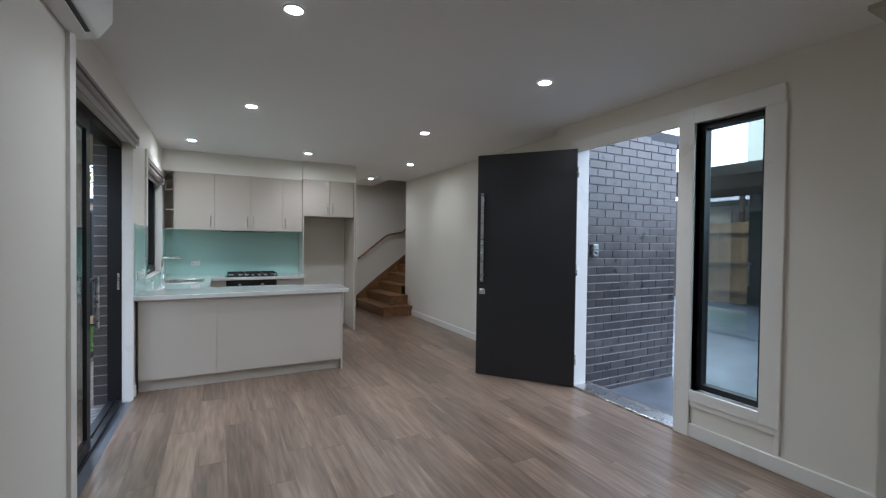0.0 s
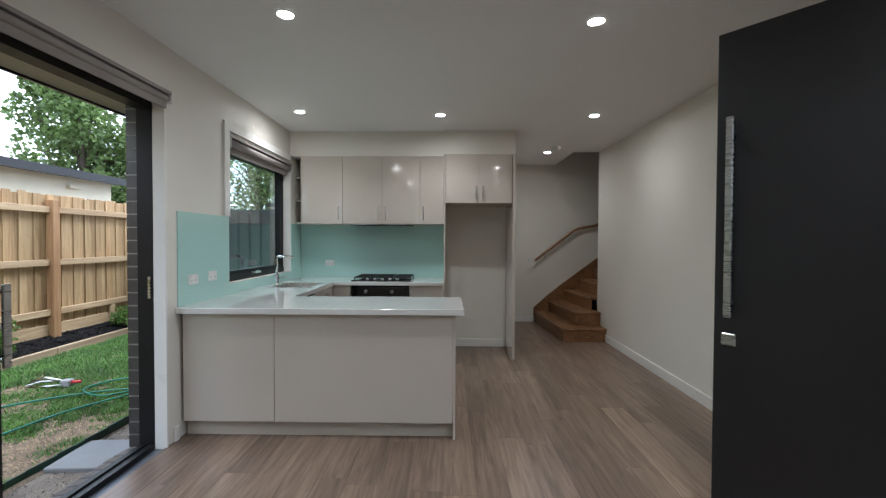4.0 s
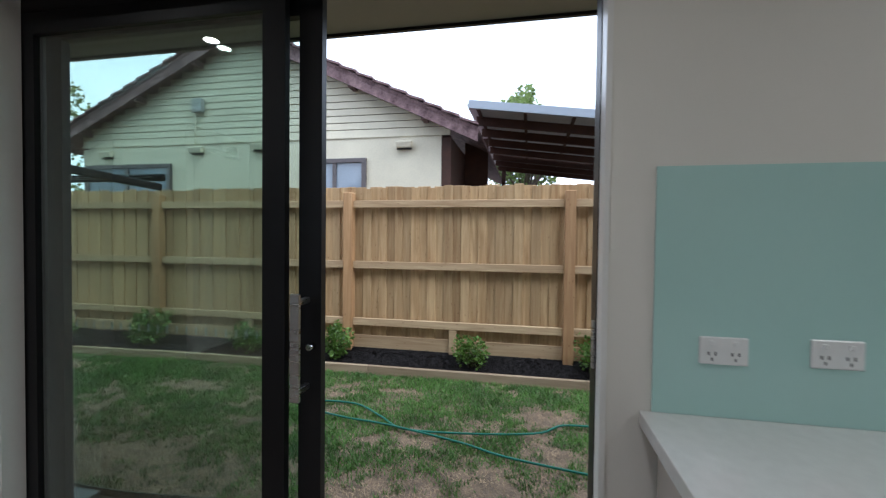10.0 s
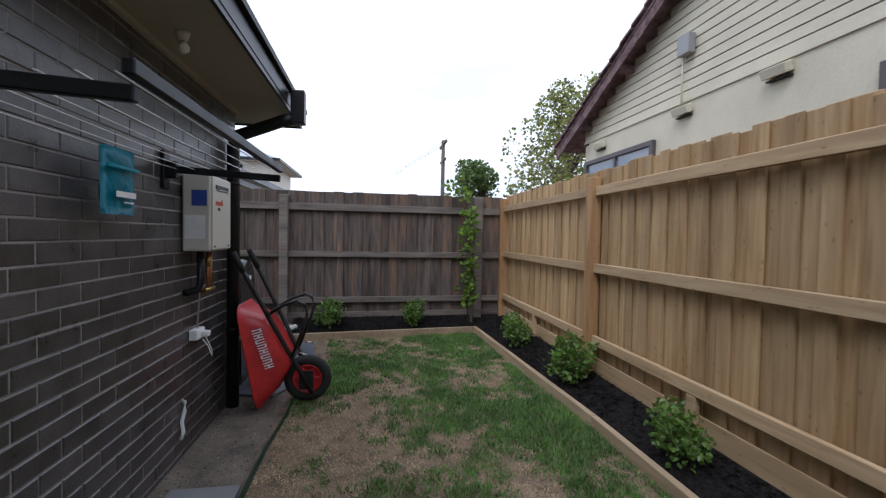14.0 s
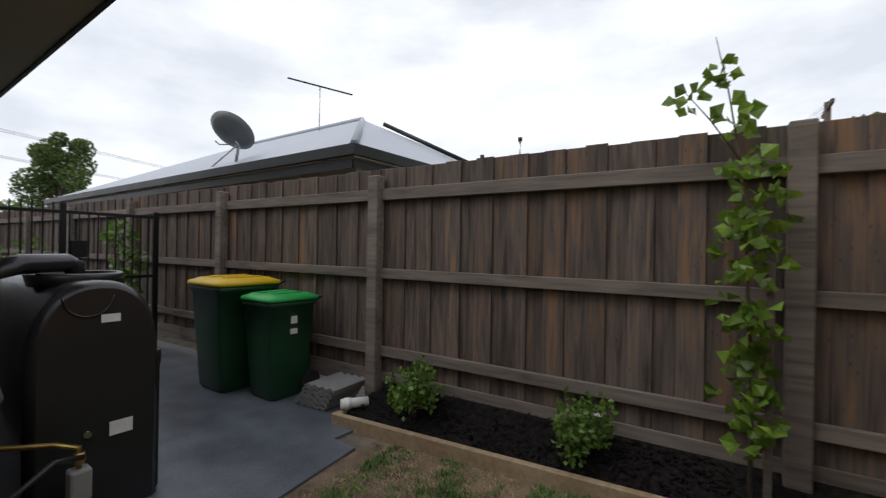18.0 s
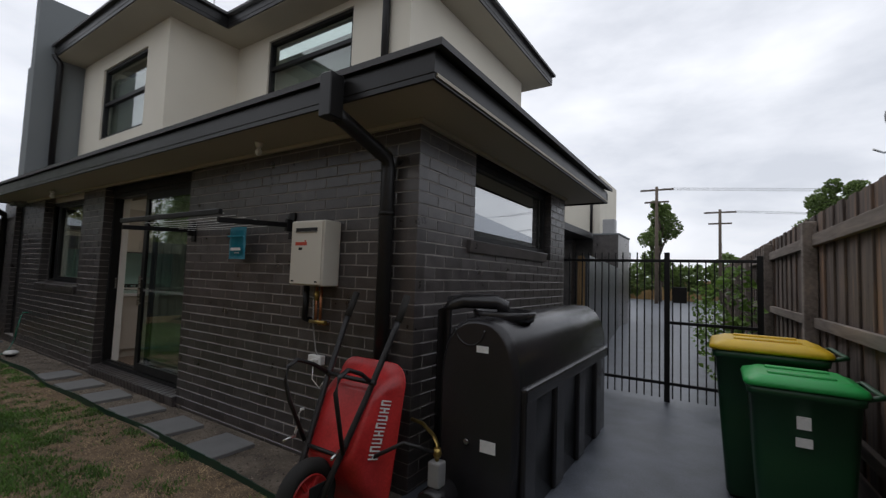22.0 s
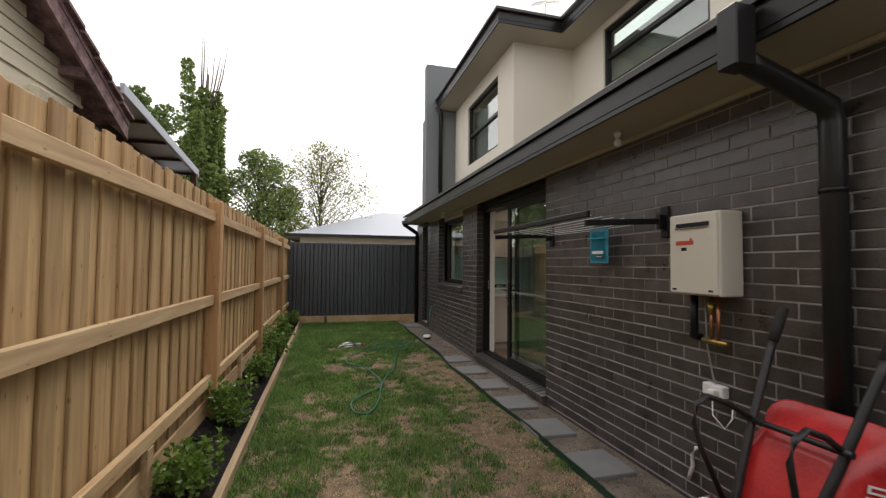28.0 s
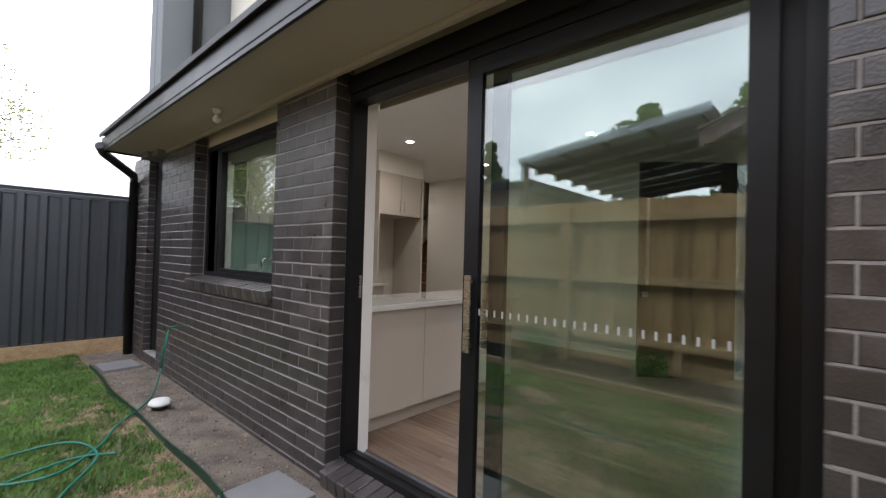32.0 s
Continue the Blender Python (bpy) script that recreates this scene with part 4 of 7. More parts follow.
for x0, x1 in ((0.78, 1.0), (1.01, 1.22), (1.23, 1.42)):
    t = boxes((x0, 2.0, BT + 0.034, x0 + 0.01, 2.43, BT + 0.044), (x1 - 0.01, 2.0, BT + 0.034, x1, 2.43, BT + 0.044))
    for yy in (2.0, 2.1, 2.21, 2.32, 2.42):
        box(t, x0 + 0.01, yy, BT + 0.034, x1 - 0.01, yy + 0.01, BT + 0.044)
    for xx, yy in ((x0, 2.0), (x1 - 0.01, 2.0), (x0, 2.42), (x1 - 0.01, 2.42)):
        box(t, xx, yy, BT + 0.012, xx + 0.01, yy + 0.01, BT + 0.034)
    part("trivet", t, CAST, ck)
for i in range(5):
    part("knob", lathe([(0.018, 0), (0.017, 0.018), (0.012, 0.022)], 16, at=(0.93 + 0.085 * i, 1.992, BT + 0.012)), STEEL, ck)
sp = thing("splashback", "pale aqua glass splashback around the kitchen", "splashback", (0.5, 2.4, BT), kind="structure")
part("glass_sheet", B(0.001, 0.055, BT + 0.001, 0.007, 0.66, 1.555), SPLASH, sp)
part("glass_sheet", B(0.001, 0.662, BT + 0.001, 0.007, 2.16, 0.993), SPLASH, sp)
part("glass_sheet", B(0.001, 2.162, BT + 0.001, 0.007, 2.49, 1.549), SPLASH, sp)
part("glass_sheet", B(0.008, 2.493, BT + 0.001, 1.79, 2.499, 1.549), SPLASH, sp)
part("glass_sheet", B(0.001, 0.662, 0.995, 0.006, 0.735, 1.555), SPLASH, sp)


def socket(m, label, w=0.115, gangs=2):
    s = thing("power_point", label, "power point", (0, 0, 0), group="power points")
    s.matrix_world = m
    local("plate", B(-w / 2, -0.036, 0, w / 2, 0.036, 0.008, 0.003), WHITE_PLASTIC, s)
    for i in range(gangs):
        cx = (i - (gangs - 1) / 2) * 0.055
        local("switch", B(cx - 0.006, 0.014, 0.008, cx + 0.006, 0.026, 0.012, 0.001), WHITE_PLASTIC, s)
        local("pin_slot", boxes((cx - 0.01, -0.012, 0.0081, cx - 0.006, -0.003, 0.0086), (cx + 0.006, -0.012, 0.0081, cx + 0.01, -0.003, 0.0086), (cx - 0.002, -0.026, 0.0081, cx + 0.002, -0.018, 0.0086)), BLACK, s)


WALLX, WALLY = pose(0, 0, 0, 90, 0, 90), pose(0, 0, 0, 90, 0, 0)
socket(pose(0.007, 0.222, 1.076) @ WALLX, "white double power point on the aqua splashback")
socket(pose(0.007, 0.475, 1.082) @ WALLX, "white double power point on the aqua splashback")
socket(pose(0.37, 2.493, 1.075) @ WALLY, "white double power point on the aqua splashback")
socket(pose(3.2, 4.36, 1.06) @ WALLY, "white light switch beside the stairs", 0.075, 1)
socket(pose(0.0, -3.0, 0.3) @ WALLX, "white double power point low on the living room wall")

# ---- stairs ----
st = thing("staircase", "brown stained timber winder staircase rising behind the wall", "staircase", (3.6, 3.6, 0), kind="structure")
RISE = 0.182
EDGE = [[(3.31, 4.355), (3.40, 2.93), (3.975, 2.93)], [(3.53, 4.355), (3.62, 3.16), (3.975, 3.16)], [(3.79, 4.355), (3.90, 3.32)], [(4.03, 4.355), (4.05, 3.32)]] + [[(4.05 + 0.245 * k, 4.355), (4.05 + 0.245 * k, 3.32)] for k in range(1, 10)]
for i, e in enumerate(EDGE):
    z = RISE * (i + 1)
    back = EDGE[i + 1] if i + 1 < len(EDGE) else [(6.5, 4.355), (6.5, 3.32)]
    far = [(x, y) for x, y in back]
    if i == 0:
        pts, under = e + [(3.975, 3.165), (3.63, 3.165), (3.55, 4.355)], e
    elif i == 1:
        pts = e + [(3.975, 3.325), (3.92, 3.325), (3.81, 4.355)]
    else:
        pts = e + [(far[-1][0] + 0.02, far[-1][1]), (far[0][0] + 0.02, far[0][1])]
    nose = [(x - 0.022, y - (0.022 if i < 2 and j else 0)) for j, (x, y) in enumerate(e)]
    if i < 2:
        nose[-1] = (3.977, nose[-1][1])
    part("tread", soften(prism(nose + pts[len(e):], z - 0.03, z), 0.006), STAIR, st)
    rb = bmesh.new()
    for (xa, ya), (xb, yb) in zip(e, e[1:]):
        nv = Vector((yb - ya, xa - xb)).normalized() * -0.016
        prism([(xa, ya), (xb, yb), (xb + nv.x, yb + nv.y), (xa + nv.x, ya + nv.y)], z - RISE, z - 0.031, rb)
    part("riser", rb, STAIR, st)
str_pts = [(3.28, 0.0), (3.28, 0.24), (3.5, 0.44), (3.75, 0.64), (4.02, 0.84), (6.3, 2.55), (6.3, 2.2), (4.2, 0.6), (3.6, 0.0)]
sb = bmesh.new()
va, vb = [sb.verts.new((x, 4.342, z)) for x, z in str_pts], [sb.verts.new((x, 4.357, z)) for x, z in str_pts]
sb.faces.new(va)
sb.faces.new(vb)
for i in range(len(str_pts)):
    k = (i + 1) % len(str_pts)
    sb.faces.new((va[i], va[k], vb[k], vb[i]))
part("stringer", sb, STAIR, st)
hr = thing("handrail", "round timber handrail on the stair wall", "handrail", (3.6, 4.3, 1.05), kind="structure")
part("rail", tube([(3.29, 4.29, 1.03), (3.3, 4.29, 1.04), (3.92, 4.29, 1.53), (4.02, 4.29, 1.57), (4.3, 4.29, 1.62), (6.2, 4.29, 3.1)], 0.022, 12), STAIR, hr)
for bx, bz in ((3.45, 1.13), (3.85, 1.45), (4.6, 1.83)):
    part("bracket", tube([(bx, 4.29, bz), (bx, 4.29, bz - 0.05), (bx, 4.36, bz - 0.06)], 0.006, 8), STEEL, hr)

# ---- ceiling fittings and air conditioner ----
dl = None
for lx, ly in DOWNLIGHTS:
    if dl is None:
        dl = thing("downlight", "round white recessed LED downlight, lit", "downlight", (lx, ly, CEIL), group="ceiling downlights")
        local("bezel", lathe([(0.055, -0.001), (0.055, -0.006), (0.05, -0.009), (0.042, -0.007), (0.042, -0.001)], 28), WHITE_PLASTIC, dl)
        local("diffuser", lathe([(0.041, -0.0005), (0.041, -0.004)], 28), LIGHT_FACE, dl)
    else:
        copy_thing(dl, pose(lx, ly, CEIL))
sm = thing("smoke_alarm", "white round smoke alarm on the ceiling", "smoke alarm", (3.3, 3.0, CEIL))
part("base", lathe([(0.06, -0.012), (0.065, -0.001)], 24, at=(3.3, 3.0, CEIL)), WHITE_PLASTIC, sm)
part("cover", lathe([(0.025, -0.04), (0.045, -0.036), (0.055, -0.013)], 24, at=(3.3, 3.0, CEIL)), WHITE_PLASTIC, sm)
ac = thing("air_conditioner", "white split-system air conditioner high on the wall", "air conditioner", (0.1, -2.65, 2.3))
pr = [(0.002, 2.31), (0.1, 2.29), (0.2, 2.32), (0.25, 2.4), (0.25, 2.56), (0.2, 2.58), (0.002, 2.58)]
ab = bmesh.new()
a0, a1 = [ab.verts.new((x, -3.1, z)) for x, z in pr], [ab.verts.new((x, -2.2, z)) for x, z in pr]
ab.faces.new(a0)
ab.faces.new(a1)
for i in range(len(pr)):
    k = (i + 1) % len(pr)
    ab.faces.new((a0[i], a0[k], a1[k], a1[i]))
part("casing", soften(ab, 0.006), WHITE_PLASTIC, ac)
part("outlet", turned(B(-0.04, -3.02, -0.004, 0.04, -2.3, 0.0), pose(0.15, 0, 2.301, 0, -17, 0)), BLACK, ac, "dark air outlet slot")
part("louvre", turned(B(-0.035, -3.0, -0.012, 0.03, -2.32, -0.006, 0.002), pose(0.15, 0, 2.296, 0, -6, 0)), WHITE_PLASTIC, ac)
part("vent_grille", boxes(*[(0.04, -3.05 + 0.06 * k, 2.5805, 0.2, -3.02 + 0.06 * k, 2.583) for k in range(14)]), GREY_PLASTIC, ac)

# ---- fences ----
def fence_x(y):
    """The line of the west fence."""
    return -3.53 + (y + 8.0) * 0.01 / 13.0


def fence_y(x):
    """The line of the south fence."""
    return -7.94 + 0.045 * (x + 3.5)


def prism_box(w, d, h, inset=0.003):
    """A board on end: width x, depth y, height z, its front edges eased."""
    return [(0, d, 0), (w, d, 0), (w, d, h), (0, d, h), (0, inset, 0), (w, inset, 0), (w, inset, h), (0, inset, h), (inset, 0, inset), (w - inset, 0, inset), (w - inset, 0, h - inset), (inset, 0, h - inset)], \
        [(3, 2, 1, 0), (0, 1, 5, 4), (1, 2, 6, 5), (2, 3, 7, 6), (3, 0, 4, 7), (4, 5, 9, 8), (5, 6, 10, 9), (6, 7, 11, 10), (7, 4, 8, 11), (8, 9, 10, 11)]


def shared(name, data, mat):
    me = bpy.data.meshes.new(name)
    me.from_pydata(data[0], [], data[1])
    me.materials.append(mat)
    me.update()
    return me


def piece(name, me, m, parent):
    ob = new(name, me)
    ob.parent = parent
    ob.matrix_basis = m
    return ob


rnd = random.Random(7)
wf = thing("fence_west", "new treated pine paling fence with three rails", "fence", (0, 0, 0), kind="structure")
PALES = [shared("paling", prism_box(w, 0.014, h), PINE) for w, h in ((0.1, 1.9), (0.1, 1.885), (0.1, 1.91), (0.096, 1.895), (0.15, 1.9), (0.148, 1.89), (0.152, 1.905), (0.15, 1.895))]
y = -7.9
k = 0
while y < 5.0:
    fx = fence_x(y)
    off = 0.0 if k % 2 else 0.0165
    piece("paling", PALES[rnd.randrange(4) + (0 if off else 4)], pose(fx - 0.03 - 0.014 + off, y - (0 if off else 0.025), 0.06 + rnd.uniform(-0.008, 0.008), 0, rnd.uniform(-0.12, 0.12), 90 + rnd.uniform(-0.8, 0.8)), wf)
    y += 0.098
    k += 1
WPOSTS = [-7.88, -5.03, -2.37, 0.14, 2.9, 4.9]
for i, py in enumerate(WPOSTS):
    fx = fence_x(py)
    part("post", B(fx - 0.03, py - 0.055, -0.15, fx + 0.075, py + 0.055, 1.885 + 0.02 * (i == 0), 0.006), POST_WOOD, wf, "reddish cypress post" if i in (0, 1) else "")
for a, b in zip(WPOSTS, WPOSTS[1:]):
    for z0 in (0.33, 1.0, 1.71):
        m = mesh("rail", turned(B(0, 0, 0, 0.038, b - a - 0.112, 0.085, 0.004), pose(fence_x(a + 0.055), a + 0.056, z0, 0, 0, -math.degrees(math.atan(0.01 / 13)))), PINE_RAIL)
        part("rail", m, PINE_RAIL, wf)
    part("plinth_board", turned(B(0, 0, 0, 0.018, b - a - 0.112, 0.17, 0.003), pose(fence_x(a) - 0.012, a + 0.056, 0.04, 0, 0, -math.degrees(math.atan(0.01 / 13)))), PINE_RAIL, wf)
    part("stub_post", B(fence_x((a + b) / 2) - 0.0, (a + b) / 2 - 0.04, -0.1, fence_x((a + b) / 2) + 0.04, (a + b) / 2 + 0.04, 0.325, 0.004), PINE_RAIL, wf)

sf = thing("fence_south", "weathered grey-brown paling fence with three rails", "fence", (0, 0, 0), kind="structure")
OPALES = [shared("paling", prism_box(w, 0.014, h), OLD) for w, h in ((0.148, 1.92), (0.145, 1.914), (0.15, 1.918), (0.142, 1.922), (0.17, 1.917), (0.168, 1.912), (0.172, 1.916), (0.17, 1.92))]
x = -3.5
k = 0
SANG = math.degrees(math.atan(0.045))
while x < 15.5:
    off = 0.0 if k % 2 else -0.015
    piece("paling", OPALES[rnd.randrange(4) + (4 if off else 0)], pose(x + (0.016 if off else 0), fence_y(x) - 0.0 + off + 0.0, 0.02 + rnd.uniform(-0.004, 0.004), 0, rnd.uniform(-0.12, 0.12), 180 + SANG), sf)
    x += 0.138
    k += 1
SPOSTS = [-3.1, -0.19, 2.22, 4.6, 7.0, 9.4, 11.8, 14.2]
for px in SPOSTS:
    part("post", B(px - 0.06, fence_y(px) + 0.0, -0.2, px + 0.06, fence_y(px) + 0.1, 1.87 if px > -2 else 1.93, 0.008), OLD_RAIL, sf)
for a, b in zip([-3.5] + SPOSTS, SPOSTS + [15.5]):
    for z0 in (0.29, 0.97, 1.655):
        ln = (b - a) / math.cos(radians(SANG)) - 0.1
        part("rail", turned(B(0, 0, 0, ln, 0.04, 0.085 if z0 < 1.5 else 0.1, 0.004), pose(a + 0.05, fence_y(a + 0.05) + 0.004, z0, 0, 0, SANG)), OLD_RAIL, sf)
    part("plinth_board", turned(B(0, 0, 0, ln, 0.018, 0.17, 0.003), pose(a + 0.05, fence_y(a + 0.05) + 0.002, -0.02, 0, 0, SANG)), OLD_RAIL, sf)

cf = thing("fence_north", "charcoal ribbed steel fence on a timber plinth", "fence", (0, 0, 0), kind="structure")
for i in range(4):
    x0 = -3.5 + i * 0.8
    prof = []
    nrib = 4
    for j in range(nrib):
        u = x0 + 0.8 * j / nrib
        w = 0.8 / nrib
        prof += [(u, 0.0), (u + 0.42 * w, 0.0), (u + 0.54 * w, -0.045), (u + 0.84 * w, -0.045), (u + 0.96 * w, 0.0)]
    prof.append((x0 + 0.8, 0.0))
    sb2 = bmesh.new()
    for (xa, ya), (xb, yb) in zip(prof, prof[1:]):
        v = [sb2.verts.new((xx, 4.84 + yy, zz)) for xx, yy, zz in ((xa, ya, 0.06), (xb, yb, 0.06), (xb, yb, 1.86), (xa, ya, 1.86))]
        sb2.faces.new(v)
    bmesh.ops.remove_doubles(sb2, verts=sb2.verts[:], dist=0.0005)
    bmesh.ops.solidify(sb2, geom=sb2.faces[:], thickness=0.004)
    part("sheet", sb2, COLORBOND, cf)
part("top_rail", B(-3.55, 4.825, 1.85, -0.262, 4.885, 1.9, 0.004), COLORBOND, cf)
part("bottom_rail", B(-3.55, 4.825, 0.03, -0.262, 4.885, 0.07, 0.004), COLORBOND, cf)
for px in (-3.52, -2.7, -0.3):
    part("post", B(px, 4.81, -0.14, px + 0.05, 4.89, 1.9, 0.004), COLORBOND, cf)
part("plinth_board", B(-3.5, 4.805, -0.14, -0.262, 4.823, 0.05, 0.003), PINE_RAIL, cf, "new pine plinth board")
part("steel_stub", tube([(-2.6, 4.78, -0.14), (-2.6, 4.78, 0.06)], 0.03, 12), COLORBOND, cf)

# ---- garden beds ----
bed = thing("garden_edging", "pale pine sleeper edging of the garden bed", "garden edging", (-2.95, 0, GROUND), kind="structure")
EDGE = [(-3.19, 4.79), (-3.18, 2.6), (-3.17, 0.3), (-3.16, -2.0), (-3.14, -4.3), (-2.97, -7.5), (-0.28, -7.19)]   # lawn side of the sleepers
EDGE_Z = -0.04
for (xa, ya), (xb, yb) in zip(EDGE, EDGE[1:]):
    part("sleeper", turned(B(0.002, -0.05, -0.2, math.hypot(xb - xa, yb - ya) - 0.002 if yb > -7.4 else math.hypot(xb - xa, yb - ya) + 0.045, 0.0, EDGE_Z, 0.005), pose(xa, ya, 0, 0, 0, math.degrees(math.atan2(yb - ya, xb - xa)))), SLEEPER, bed)
part("sleeper", B(-0.33, -7.74, -0.2, -0.28, -7.245, EDGE_Z, 0.005), SLEEPER, bed)


def edge_x(py):
    """The lawn side of the west sleepers."""
    return -3.17 if py > -4.3 else -3.14 + (-4.3 - py) * 0.053


def edge_y(px):
    """The lawn side of the south sleepers."""
    return -7.5 + (px + 2.97) * 0.1152


def bed_z(px, py):
    """The mulch rises from the sleepers to the fences."""
    west = min(1, max(0, (edge_x(py) - 0.05 - px) / 0.33))
    south = min(1, max(0, (edge_y(px) - 0.05 - py) / 0.4))
    return BED_Z + 0.15 * max(west, south)


mb = prism([(-3.54, -7.93), (-0.335, -7.79), (-0.335, -7.25), (-3.0, -7.555), (-3.175, -4.3), (-3.225, 4.78), (-3.54, 4.78)], -0.3, BED_Z)
for v in mb.verts:
    if v.co.z > -0.2:
        v.co.z = bed_z(v.co.x, v.co.y)
bmesh.ops.triangulate(mb, faces=mb.faces[:])
structure("mulch_bed", mb, MULCH, "dark chipped mulch in the garden bed", "mulch")
vs, fs = [], []
for i in range(5200):
    if rnd.random() < 0.78:
        py = rnd.uniform(-7.5, 4.9)
        px = rnd.uniform(fence_x(py) + 0.02, edge_x(py) - 0.06)
    else:
        px = rnd.uniform(-3.0, -0.36)
        py = rnd.uniform(fence_y(px) + 0.05, edge_y(px) - 0.08)
    a, l, w, zz, tilt = rnd.uniform(0, 6.28), rnd.uniform(0.012, 0.04), rnd.uniform(0.005, 0.012), bed_z(px, py) + rnd.uniform(0.001, 0.02), rnd.uniform(-0.5, 0.5)
    c, s = math.cos(a), math.sin(a)
    b0 = len(vs)
    vs += [(px + c * l, py + s * l, zz + l * tilt), (px - s * w, py + c * w, zz + 0.006), (px - c * l, py - s * l, zz - l * tilt), (px + s * w, py - c * w, zz)]
    fs.append((b0, b0 + 1, b0 + 2, b0 + 3))
tagged(new("mulch_chips", shared("mulch_chips", (vs, fs), MULCH)), "loose dark bark chips", "mulch", kind="stuff")

eg = bmesh.new()
pts = [(-0.79 + 0.02 * math.sin(1.7 * t) + 0.012 * math.sin(4.1 * t), t) for t in [-5.2 + 0.2 * i for i in range(47)]]
for (xa, ya), (xb, yb) in zip(pts, pts[1:]):
    prism([(xa, ya), (xa + 0.008, ya), (xb + 0.008, yb), (xb, yb)], -0.2, -0.085 + 0.012 * math.sin(3 * ya), eg)
structure("lawn_edging", eg, material("green_plastic_edging", (0.012, 0.045, 0.028), 0.5, vary=0.2), "dark green plastic lawn edging strip", "edging")

# lawn
def lush(px, py):
    """0 for bare ground, 1 for thick grass."""
    v = 0.62 + 1.1 * noise.noise((px * 1.1, py * 0.8, 3.1)) + 0.95 * noise.noise((px * 3.1, py * 3.1, 9.0)) + 0.8 * noise.noise((px * 9, py * 9, 2.0))
    if py < -2.6:
        v -= 0.12 + 0.14 * math.exp(-((px + 1.4) / 0.45) ** 2)
    if px > -1.5 and py > -4.5:
        v -= (0.62 if py < 0.6 else 0.3) * min(1, (px + 1.5) / 0.4) * (0.75 if px > -0.85 else 1)
    if py > 0.2:
        v += 0.32
    if px < -2.6:
        v += 0.25
    return v


vs, fs, dv, df = [], [], [], []
for i in range(260000):
    px, py = rnd.uniform(-3.17, -0.8), rnd.uniform(-7.45, 4.95)
    if px < edge_x(py) + 0.01 or py < edge_y(px) + 0.02 or (py < -5.75 and px > -0.9):
        continue
    v = lush(px, py)
    a, lean = rnd.uniform(0, 6.28), rnd.uniform(0.2, 1.3)
    if v > 0.3 + rnd.uniform(-0.42, 0.42):
        h, w = rnd.uniform(0.018, 0.045) * (0.7 + 0.5 * min(1.2, v)), rnd.uniform(0.003, 0.0055)
        tv, tf = vs, fs
    elif rnd.random() < 0.85:
        h, w = rnd.uniform(0.006, 0.018), rnd.uniform(0.002, 0.0045)
        lean = rnd.uniform(1.0, 3.0)
        tv, tf = dv, df
    else:
        continue
    c, s = math.cos(a), math.sin(a)
    b0 = len(tv)
    tv += [(px - s * w, py + c * w, GROUND), (px + s * w, py - c * w, GROUND), (px + c * h * lean, py + s * h * lean, GROUND + h)]
    tf.append((b0, b0 + 1, b0 + 2))
GRASS = material("lawn_grass", (0.058, 0.138, 0.02), 0.55, vary=0.3, scale=3, bump=0.0, second=(0.118, 0.225, 0.04), island=0.35)
leafy(GRASS, 0.3)
STRAW = material("dry_grass", (0.29, 0.2, 0.11), 0.8, vary=0.3, scale=5, bump=0.0, second=(0.4, 0.29, 0.17), island=0.3)
tagged(new("lawn", shared("lawn", (vs, fs), GRASS)), "patchy short green lawn", "grass", kind="stuff")
tagged(new("dry_lawn", shared("dry_lawn", (dv, df), STRAW)), "dry straw-coloured patches in the lawn", "grass", kind="stuff")
structure("lawn_soil", prism([(-2.965, -7.49), (-0.74, -7.235), (-0.74, 4.96), (-3.185, 4.96), (-3.135, -4.3)], -0.2, GROUND + 0.003), material("lawn_soil", (0.12, 0.085, 0.054), 0.95, vary=0.4, scale=9, fine=90, bump=0.9, second=(0.22, 0.158, 0.104), bumpscale=0.02), "dry sandy soil showing through the lawn", "ground")

pav = thing("stepping_paver", "square grey concrete stepping paver in the side bed", "paver", (-0.57, -3.61, GROUND), group="stepping pavers")
local("slab", B(-0.185, -0.2, -0.02, 0.185, 0.2, 0.03, 0.006), PAVER, pav)
for k in range(1, 6):
    copy_thing(pav, pose(-0.575 + rnd.uniform(-0.012, 0.012), -3.61 + 0.735 * k, GROUND, 0, 0, rnd.uniform(-4, 4)))
copy_thing(pav, pose(-0.55, 3.85, GROUND, 0, 0, 3))


# crumbs of soil and gravel along the wall bed
vs, fs = [], []
for i in range(5200):
    px, py, r = rnd.uniform(-0.77, -0.29), rnd.uniform(-5.1, 4.7), rnd.choice((0.004, 0.006, 0.008, 0.013))
    a, b0 = rnd.uniform(0, 6.28), len(vs)
    vs += [(px + r * math.cos(a + k * 1.57) * rnd.uniform(0.6, 1.2), py + r * math.sin(a + k * 1.57) * rnd.uniform(0.6, 1.2), GROUND - 0.002) for k in range(4)] + [(px, py, GROUND + r * rnd.uniform(0.5, 1.0))]
    fs += [(b0 + k, b0 + (k + 1) % 4, b0 + 4) for k in range(4)]
CRUMB = material("soil_crumbs", (0.1, 0.08, 0.062), 0.95, vary=0.4, scale=20, bump=0.3, second=(0.24, 0.2, 0.16), island=0.5)
tagged(new("soil_crumbs", shared("soil_crumbs", (vs, fs), CRUMB)), "loose crumbs of soil and gravel beside the wall", "soil", kind="stuff")


